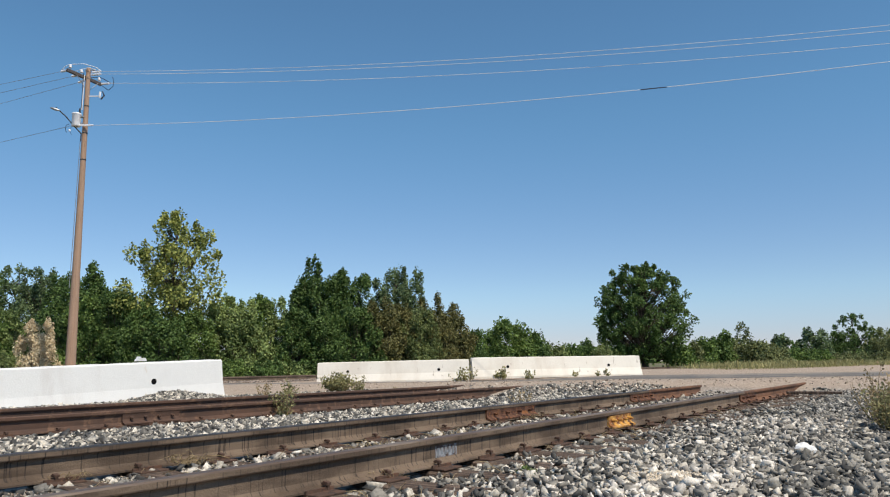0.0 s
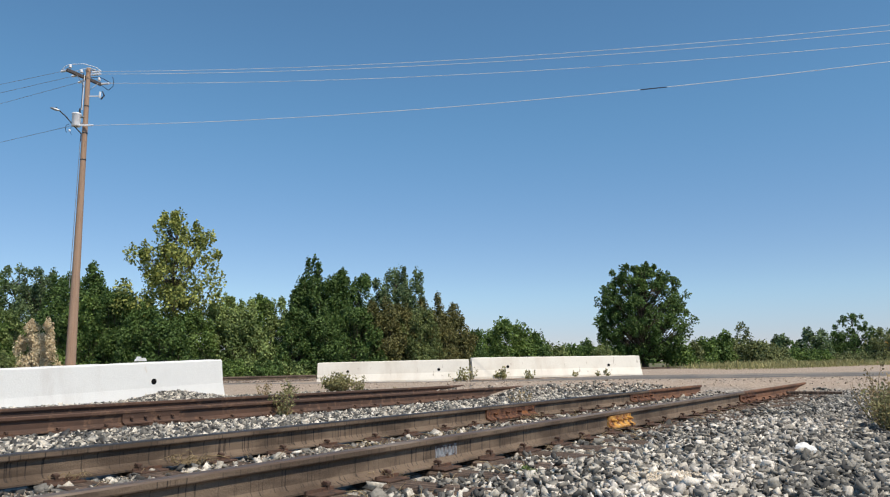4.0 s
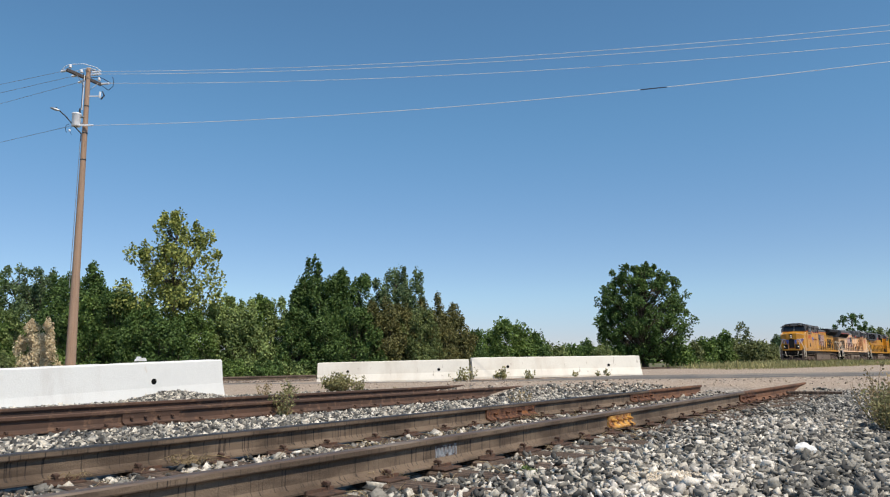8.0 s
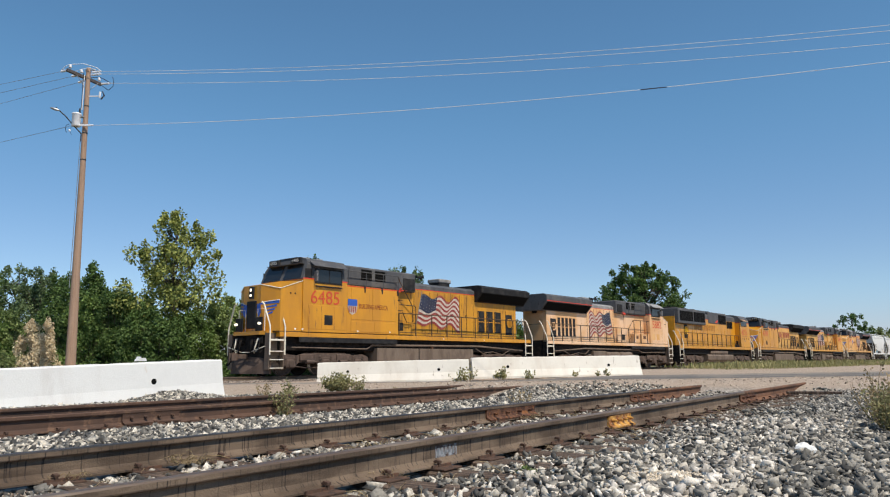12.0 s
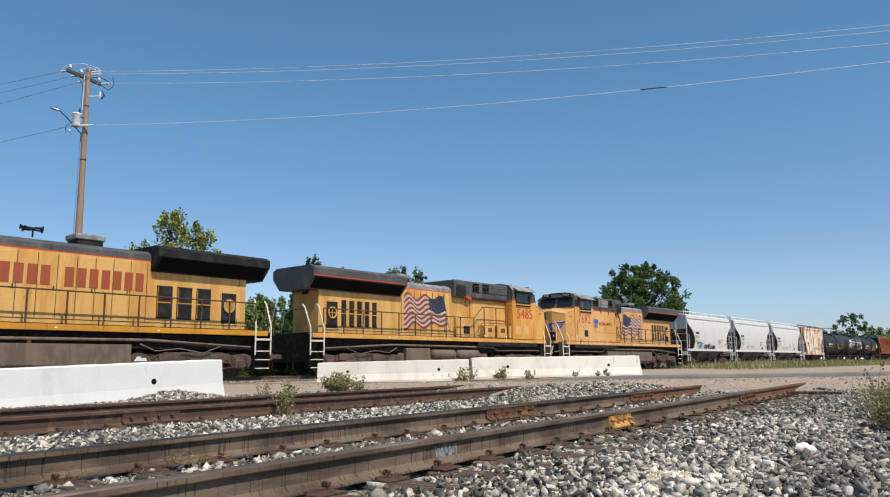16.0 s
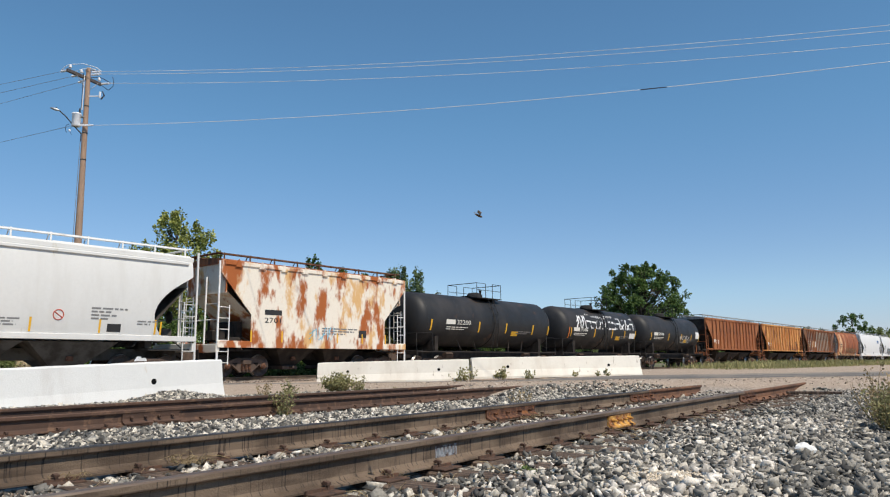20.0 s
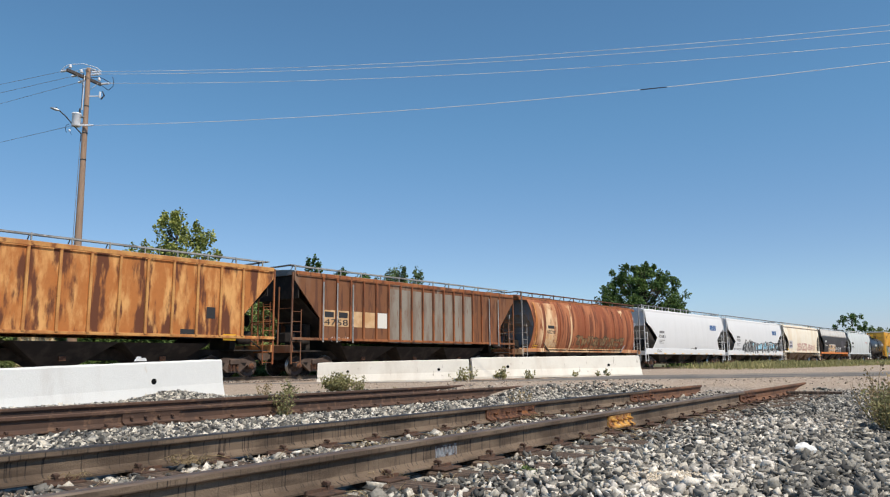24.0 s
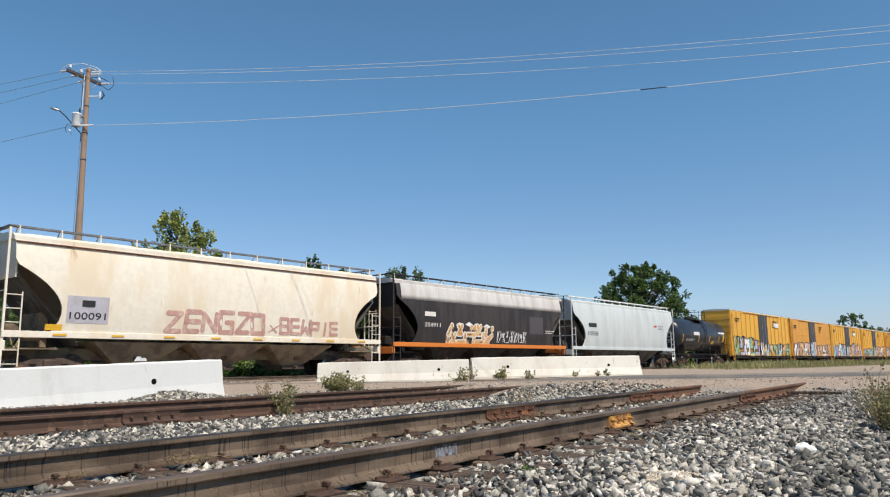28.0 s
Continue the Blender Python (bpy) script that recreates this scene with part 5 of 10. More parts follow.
M_FWHITE = mat("flag_white", (0.52, 0.46, 0.39), 0.5, second=(0.36, 0.29, 0.23), amount=0.3, scale=3)
M_MARK = mat("company_blue", (0.02, 0.085, 0.24), 0.5, second=(0.05, 0.13, 0.30), amount=0.3, scale=4)
M_WING = mat("wing_blue", (0.03, 0.10, 0.42), 0.45, fine=0.05)
M_WHITE = mat("white_paint", (0.80, 0.80, 0.78), 0.5, second=(0.6, 0.57, 0.52), amount=0.25, scale=3, fine=0.04)
M_RAILING = mat("brown_grimy_handrail", (0.11, 0.06, 0.028), 0.65, second=(0.05, 0.034, 0.024), amount=0.5, scale=5)
M_GRAB = mat("pale_grab_iron", (0.76, 0.71, 0.60), 0.55, second=(0.52, 0.44, 0.33), amount=0.3, scale=8)
M_TRUCK = mat("dusty_truck_iron", (0.115, 0.080, 0.062), 0.85, second=(0.075, 0.053, 0.042), amount=0.5, scale=2, third=(0.14, 0.10, 0.078), third_amount=0.2, third_scale=6, bump=0.15)
M_TANKGREY = mat("dusty_fuel_tank", (0.175, 0.132, 0.100), 0.8, second=(0.12, 0.088, 0.066), amount=0.45, scale=2, stretch=(1, 1, 0.4), third=(0.20, 0.165, 0.135), third_amount=0.2, third_scale=5, third_stretch=(2, 1, 0.2))
M_WHEEL = mat("worn_wheel_steel", (0.10, 0.075, 0.062), 0.6, 0.5, second=(0.055, 0.042, 0.036), amount=0.5, scale=6)
M_TREAD = mat("bright_wheel_tread", (0.42, 0.40, 0.38), 0.3, 0.9)
M_GLASS = mat("dark_cab_glass", (0.016, 0.018, 0.02), 0.14, fine=0.0, bump=0.0, spec=0.55)
M_LAMP = bpy.data.materials.new("lit_headlight")
M_LAMP.use_nodes = True
M_LAMP.node_tree.nodes["Principled BSDF"].inputs["Base Color"].default_value = (0.9, 0.85, 0.75, 1)
M_LAMP.node_tree.nodes["Principled BSDF"].inputs["Emission Color"].default_value = (1.0, 0.86, 0.62, 1)
M_LAMP.node_tree.nodes["Principled BSDF"].inputs["Emission Strength"].default_value = 1.2
M_REFL = mat("yellow_reflector_strip", (0.75, 0.42, 0.03), 0.45, fine=0.03)
M_ORANGE = mat("orange_stripe", (0.66, 0.20, 0.035), 0.5, fine=0.06)
M_ORANGE_PALE = mat("tan_orange_panel", (0.55, 0.33, 0.16), 0.6, second=(0.62, 0.42, 0.24), amount=0.4, scale=2)
M_PANEL = mat("pale_lavender_panel", (0.50, 0.48, 0.53), 0.6, second=(0.42, 0.40, 0.43), amount=0.4, scale=2)
M_INK = mat("black_stencil_paint", (0.03, 0.03, 0.032), 0.6, fine=0.03)
M_INK_GREY = mat("faded_grey_stencil", (0.20, 0.20, 0.20), 0.6)
M_CREAMINK = mat("cream_stencil", (0.72, 0.70, 0.64), 0.6)

# ---- lettering ----
WORDS = ["6485", "5882", "4276", "6393", "5485", "7692", "BUILDING AMERICA", "75863", "75757", "100091", "354911", "2701", "20981", "22587", "22591", "32200", "7046", "7044", "480218", "10558", "4758"]
TEXT = {}
made = []
for s in WORDS:
    cu = bpy.data.curves.new("lettering", "FONT")
    cu.body, cu.size, cu.resolution_u, cu.extrude = s, 1.0, 3, 0.004
    made.append((s, new("lettering", cu)))
bpy.context.view_layer.update()
dg = bpy.context.evaluated_depsgraph_get()
for s, ob in made:
    me = ob.evaluated_get(dg).to_mesh()
    v = np.array([tuple(p.co) for p in me.vertices])
    TEXT[s] = (v, [tuple(p.vertices) for p in me.polygons])
    ob.evaluated_get(dg).to_mesh_clear()
for s, ob in made:
    cu = ob.data
    bpy.data.objects.remove(ob)
    bpy.data.curves.remove(cu)


def lettering(parent, s, x0, x1, z0, z1, yf, m, vis=-1, name="lettering", label="", bold=0.0):
    """Letters that fill x0..x1, z0..z1 on the side y = vis * yf(z); for vis > 0 they read towards -x."""
    v, f = TEXT[s]
    lo, hi_ = v.min(0), v.max(0)
    a = (v - lo) / (hi_ - lo)
    z = z0 + a[:, 1] * (z1 - z0)
    x = x0 + a[:, 0] * (x1 - x0) if vis < 0 else x1 - a[:, 0] * (x1 - x0)
    y = [vis * (yf(q) + 0.004 + 0.006 * r) for q, r in zip(z, a[:, 2])]
    return part(name, Mesh().add(list(zip(x, y, z)), f), m, parent, label)


def patch(parent, poly, yf, m, vis=-1, name="marking", label="", th=0.005, off=0.003):
    """A thin painted shape on the side: outline of (x, z)."""
    n = len(poly)
    vs = [(x, vis * (yf(z) + off), z) for x, z in poly] + [(x, vis * (yf(z) + off + th), z) for x, z in poly]
    fs = [tuple(range(n)), tuple(range(2 * n - 1, n - 1, -1))] + [(i, (i + 1) % n, (i + 1) % n + n, i + n) for i in range(n)]
    return part(name, Mesh().add(vs, fs), m, parent, label)


def rect(parent, x0, x1, z0, z1, yf, m, vis=-1, name="marking", label="", off=0.003):
    k = 1 if z1 - z0 < 0.5 else 6
    zs = [z0 + (z1 - z0) * i / k for i in range(k + 1)]
    return patch(parent, [(x0, z) for z in zs] + [(x1, z) for z in reversed(zs)], yf, m, vis, name, label, off=off)


def bars(parent, x, z, rows, yf, m, vis=-1, seed=0, h=0.07, gap=0.05, name="stencilling", label="rows of small illegible stencilling"):
    """Illegible writing: broken bars, one row for each width."""
    rng = random.Random(seed)
    q = Mesh()
    for i, w in enumerate(rows):
        zz = z - i * (h + gap)
        t = 0.0
        while t < w:
            l = min(rng.uniform(0.12, 0.4), w - t)
            a, b = (x + t, x + t + l) if vis < 0 else (x - t - l, x - t)
            y0, y1 = yf(zz), yf(zz + h)
            vs = [(a, vis * (y0 + .003), zz), (b, vis * (y0 + .003), zz), (b, vis * (y1 + .003), zz + h), (a, vis * (y1 + .003), zz + h)]
            vs += [(p[0], p[1] + vis * .005, p[2]) for p in vs]
            q.add(vs, [(0, 1, 2, 3), (7, 6, 5, 4), (0, 4, 5, 1), (1, 5, 6, 2), (2, 6, 7, 3), (3, 7, 4, 0)])
            t += l + 0.06
    return tagged(part(name, q, m, parent, label), kind="stuff")


def flag(parent, x0, x1, z0, z1, yf, vis):
    """A painted waving flag: seven red and six white stripes, a starred blue field towards the cab."""
    fl = part("flag_decal", Mesh(), M_FWHITE, parent, "painted waving red, white and blue striped flag")
    n, k = 18, 13

    def zat(i, t):
        wave = 0.21 * math.sin(t * 15.0 + 0.6 + i * 0.16) * (0.35 + 0.65 * t) - 0.10 * t
        return z1 - (z1 - z0) * (i / k) * (0.80 + 0.05 * t) + wave - 0.06

    def xat(i, t):
        return x0 + (x1 - x0) * t + 0.40 * (1 - i / k) * (1 - t)
    red, white, blue, star = Mesh(), Mesh(), Mesh(), Mesh()
    for i in range(k):
        t0 = 0.40 if i < 7 else 0.0
        pts = [(t0 + (1 - t0) * j / n) for j in range(n + 1)]
        up = [(xat(i, t), zat(i, t)) for t in pts]
        dn = [(xat(i + 1, t), zat(i + 1, t)) for t in pts]
        q = red if i % 2 == 0 else white
        for j in range(n):
            c = [up[j], up[j + 1], dn[j + 1], dn[j]]
            q.add([(x, vis * (yf(z) + 0.006), z) for x, z in c], [(0, 1, 2, 3)])
    pts = [0.40 * j / 8 for j in range(9)]
    for j in range(8):
        c = [(xat(0, pts[j]), zat(0, pts[j])), (xat(0, pts[j + 1]), zat(0, pts[j + 1])), (xat(7, pts[j + 1]), zat(7, pts[j + 1])), (xat(7, pts[j]), zat(7, pts[j]))]
        blue.add([(x, vis * (yf(z) + 0.006), z) for x, z in c], [(0, 1, 2, 3)])
    for a in range(6):
        for b in range(5):
            t, i = 0.03 + 0.065 * a, 0.6 + 1.35 * b
            x, z, r = xat(i, t), zat(i, t), 0.035
            star.add([(x + (r if s % 2 == 0 else r * .45) * math.cos(s * .6283), vis * (yf(z) + 0.012), z + (r if s % 2 == 0 else r * .45) * math.sin(s * .6283)) for s in range(10)], [tuple(range(10))])
    part("red_stripes", red, M_FRED, fl)
    part("white_stripes", white, M_FWHITE, fl)
    part("blue_field", blue, M_BLUE, fl)
    tagged(part("star_field", star, M_FWHITE, fl), kind="stuff")
    part("flagpole", Mesh().tube([(x0 + 0.42, vis * (yf(z1) + .01), z1 + 0.15), (x0 - 0.15, vis * (yf(z0) + .01), z0 - 0.02)], 0.018, 5), M_GREY_L, fl)


# ---- running gear ----
def wheelset_mesh(r):
    q = Mesh().tube([(0, -0.98, 0), (0, 0.98, 0)], 0.08, 10)
    for s in (-1, 1):
        q.lathe((0, s * 0.7525, 0), "y", [(-0.075 * 1, .09), (-0.07, .16), (-0.04, .2), (-0.02, r - .12), (-0.06, r - .07), (-0.068, r - .005), (0.055, r), (0.065, r + .012), (0.075, r + .028), (0.085, r + .02), (0.085, r - .07), (0.03, r - .12), (0.02, .2), (0.075, .15), (0.08, .09)] if s < 0 else [(-0.08, .09), (-0.075, .15), (-0.02, .2), (-0.03, r - .12), (-0.085, r - .07), (-0.085, r + .02), (-0.075, r + .028), (-0.065, r + .012), (-0.055, r), (0.068, r - .005), (0.06, r - .07), (0.02, r - .12), (0.04, .2), (0.07, .16), (0.075, .09)], 28)
        for k in range(6):      # lightening holes show the turning
            a = k * math.pi / 3
            q.disc((math.cos(a) * r * .5, s * 0.80, math.sin(a) * r * .5), "y", 0.035, 0.03, 8)
        q.disc((0, s * 1.0, 0), "y", 0.10, 0.08, 10)
    me = q.data("wheelset", [M_WHEEL, M_TREAD])
    for p in me.polygons:
        c = p.center
        if math.hypot(c.x, c.z) > r - 0.02:
            p.material_index = 1
    return me


R_CAR, R_LOCO = 0.457, 0.533
WHEEL_CAR, WHEEL_LOCO = wheelset_mesh(R_CAR), wheelset_mesh(R_LOCO)
TURNING = {"car": [], "loco": [], "loco_back": []}


def add_wheelset(parent, x, z, kind):
    o = part("wheelset", WHEEL_CAR if kind == "car" else WHEEL_LOCO, None, parent)
    o.matrix_parent_inverse = Matrix.Translation((x, 0, z))
    TURNING[kind].append(o)
    return o


def freight_truck_meshes():
    side = [(-1.12, .60), (-1.12, .42), (-.98, .36), (-.78, .38), (-.70, .52), (-.42, .30), (-.30, .20), (.30, .20), (.42, .30), (.70, .52), (.78, .38), (.98, .36), (1.12, .42), (1.12, .60), (.85, .66), (.45, .80), (-.45, .80), (-.85, .66)]
    fr = Mesh().prism(side, -.07, .07, axis="y")
    spr = Mesh()
    for k in (-.17, 0, .17):
        for j in range(5):
            spr.disc((k, 0, .30 + j * .055), "z", .068, .034, 10)
    caps = [Mesh().lathe((0, 0, 0), "y", [(-.06, .13), (.02, .13), (.05, .11), (.06, .03)] if s > 0 else [(-.06, .03), (-.05, .11), (-.02, .13), (.06, .13)], 14).data("bearing_cap", M_RUST) for s in (-1, 1)]
    bol = Mesh().box(-.22, .22, -1.2, 1.2, .52, .74, .03).disc((0, 0, .8), "z", .28, .12, 16)
    win = Mesh().prism([(-.16, .08), (.12, .08), (.03, -.08)], -.004, .004, axis="y").data("frame_opening", M_BLACK)
    return [("side_frame", fr.data("side_frame", M_TRUCK)), ("bolster", bol.data("bolster", M_TRUCK)), ("spring_group", spr.data("spring_group", M_RUST))]\
        , caps, win


FT, FT_CAPS, FT_WINDOW = freight_truck_meshes()


def freight_truck(car, x):
    t = part("truck", FT[1][1], None, car, "dusty two-axle freight truck", at=Matrix.Translation((x, 0, 0)))
    for s in (-1, 1):
        part("side_frame", FT[0][1], None, t, at=Matrix.Translation((0, s * 1.02, 0)))
        part("spring_group", FT[2][1], None, t, at=Matrix.Translation((0, s * 1.10, 0)))
    for dx in (-.89, .89):
        add_wheelset(t, dx, R_CAR, "car")
        for s, me in zip((-1, 1), FT_CAPS):
            part("bearing_cap", me, None, t, at=Matrix.Translation((dx, s * 1.09, R_CAR)))
    for dx in (-.52, .52):
        part("frame_opening", FT_WINDOW, None, t, at=Matrix.Translation((dx, -1.093, .52)))


def loco_truck_meshes():
    """Pieces of a three-axle truck: name, mesh, places."""
    out = [(-2.75, .82), (-2.75, .62), (-2.45, .42), (-1.75, .42), (-1.55, .60), (-.55, .60), (-.40, .42), (.40, .42), (.55, .60), (1.55, .60), (1.75, .42), (2.45, .42), (2.75, .62), (2.75, .82), (2.35, .98), (1.6, .90), (1.2, 1.02), (-1.2, 1.02), (-1.6, .90), (-2.35, .98)]
    both, wheels = (-1, 1), (-2.05, 0, 2.05)
    inner = [(x * .97, .70 + (z - .70) * .72) for x, z in out]
    frame_m = Mesh().prism(out, -.08, .08, axis="y").prism(inner, -.10, .10, axis="y").data("side_frame", M_TRUCK)
    box_m = Mesh().box(-.24, .24, -.12, .12, -.20, .20, .05).disc((0, 0, -.02), "y", .13, .30, 14).box(-.30, .30, -.08, .08, .20, .26, .02).data("axle_box", M_TRUCK)
    coil = Mesh()
    for j in range(5):
        coil.disc((0, 0, j * .06), "z", .075, .036, 10)
    coil_m = coil.data("coil_spring", M_TRUCK)
    cyl_m = Mesh().tube([(-.22, 0, 0), (.22, 0, 0)], .085, 10).tube([(.22, 0, 0), (.44, 0, -.02)], .03, 6).data("brake_cylinder", M_TRUCK)
    pad_m = Mesh().box(-.45, .45, -.05, .05, -.15, .15, .03).data("frame_pad", M_TRUCK)
    rod_m = Mesh().tube([(-2.5, 0, .50), (-1.2, .01, .36), (1.2, .01, .36), (2.5, 0, .50)], .022, 5).data("brake_rod", M_TRUCK)
    damper_m = Mesh().tube([(0, 0, 0), (.10, 0, .22)], .045, 8).tube([(.10, 0, .22), (.17, 0, .38)], .028, 8).data("damper", M_TRUCK)
    mid_m = Mesh().box(-2.3, 2.3, -.9, .9, .5, .95, .05).data("transom", M_BLACK)
    sand_m = {(i, s): Mesh().tube([(i * 2.7, s * 1.15, .95), (i * 2.67, s * 1.05, .5), (i * 2.51, s * .80, .12)], .022, 5).data("sand_pipe", M_TRUCK) for i in both for s in both}
    T = Matrix.Translation
    got = [("side_frame", frame_m, T((0, -1.20, 0))), ("side_frame", frame_m, T((0, 1.20, 0))), ("transom", mid_m, T((0, 0, 0)))]
    for s in both:
        got += [("axle_box", box_m, T((x, s * 1.26, .54))) for x in wheels]
        got += [("coil_spring", coil_m, T((x + d, s * 1.27, .60))) for x in wheels for d in (-.34, .34)]
        got += [("brake_cylinder", cyl_m, T((x, s * 1.40, .62))) for x in (-1.0, 1.0)]
        got += [("frame_pad", pad_m, T((x, s * 1.33, .81))) for x in (-1.1, 1.1)]
        got += [("brake_rod", rod_m, T((0, s * 1.31, 0))), ("damper", damper_m, T((.62, s * 1.36, .55)))]
        got += [("sand_pipe", sand_m[i, s], T((0, 0, 0))) for i in both]
    return got


LT = loco_truck_meshes()


def loco_truck(loco, x, kind):
    t = part("truck", LT[2][1], None, loco, "dusty brown three-axle locomotive truck", at=Matrix.Translation((x, 0, 0)))
    for n, me, at in LT[:2] + LT[3:]:
        part(n, me, None, t, at=at)
    for dx in (-2.05, 0, 2.05):
        add_wheelset(t, dx, R_LOCO, kind)


KNUCKLE = Mesh().box(-.45, .12, -.09, .09, -.10, .10, .02).prism([(.10, -.10), (.28, -.16), (.42, -.14), (.44, -.02), (.34, 0), (.34, .07), (.42, .15), (.26, .18), (.10, .12)], -.16, .16, axis="z").data("coupler", M_TRUCK)


def couplers(car, half):
    for s in (-1, 1):
        c = part("coupler", KNUCKLE, None, car, at=Matrix.Translation((s * (half - .40), 0, .86)) @ Matrix.Rotation(0 if s > 0 else math.pi, 4, "Z"))
        part("air_hose", Mesh().tube([(-.2, -.35, .02), (.05, -.36, -.12), (.25, -.30, -.35), (.42, -.18, -.38), (.46, -.1, -.25)], .028, 6), M_BLACK, c)
# ---- locomotives ----
def ladder_steps(loco, x, s, m_step, kind):
    """A corner step well with treads, and its two grab irons."""
    yi, yo = s * 1.20, s * 1.50
    y0, y1 = min(yi, yo), max(yi, yo)
    st = part("step_well", Mesh().box(x - .40, x - .36, y0, y1, .30, 1.72).box(x + .36, x + .40, y0, y1, .30, 1.72).box(x - .36, x + .36, min(yi, yi + s * .04), max(yi, yi + s * .04), .30, 1.72), M_BLACK if kind == "dark" else M_TANKGREY, loco)
    for k in range(4):
        z = .34 + .36 * k
        part("step", Mesh().box(x - .35, x + .35, min(yi + s * .05, yo + s * .05), max(yi + s * .05, yo + s * .05), z, z + .04, .006), m_step, st)


def end_rail(loco, x, s, out, m):
    """Two bent grab irons that lean from the end's corner down to either side of the steps."""
    part("end_handrail", Mesh().tube([(x + out * .04, s * .96, 3.02), (x + out * .03, s * 1.10, 2.92), (x, s * 1.50, 2.06), (x, s * 1.53, 1.90), (x, s * 1.53, .92)], .034, 7), m, loco, "pale bent grab iron")
    part("end_handrail", Mesh().tube([(x - out * .62, s * 1.16, 3.06), (x - out * .66, s * 1.26, 2.98), (x - out * .78, s * 1.51, 2.10), (x - out * .79, s * 1.54, 1.95), (x - out * .79, s * 1.54, .92)], .034, 7), m, loco, "pale bent grab iron")


def side_rails(loco, x0, x1, m, ys=(-1, 1), zt=2.88, zb=1.8, step=1.32):
    n = max(2, round((x1 - x0) / step))
    for s in ys:
        y = s * 1.49
        part("handrail", Mesh().tube([(x0, y, zt), (x1, y, zt)], .026, 6).tube([(x0, y, zb + .16), (x1, y, zb + .16)], .018, 5), m, loco)
        post = Mesh().tube([(0, 0, zb - .05), (0, 0, zt + .20)], .034, 6).data("handrail_post", m)
        for i in range(n + 1):
            part("handrail_post", post, None, loco, at=Matrix.Translation((x0 + (x1 - x0) * i / n, y, 0)))


def horn(loco, x, z):
    q = Mesh().tube([(x, 0, z - .1), (x, 0, z + .12)], .03, 6)
    for k, (dy, d, l) in enumerate(((-.18, -1, .34), (0, -1, .42), (.18, -1, .28), (-.1, 1, .30), (.1, 1, .36))):
        q.lathe((x, dy, z + .14 + .04 * (k % 2)), "x", [(0, .03), (d * l * .7, .035), (d * l * .9, .06), (d * l, .085)] if d > 0 else [(d * l, .085), (d * l * .9, .06), (d * l * .7, .035), (0, .03)], 10)
    part("air_horn", q, M_SOOT, loco, "black multi-chime air horn")


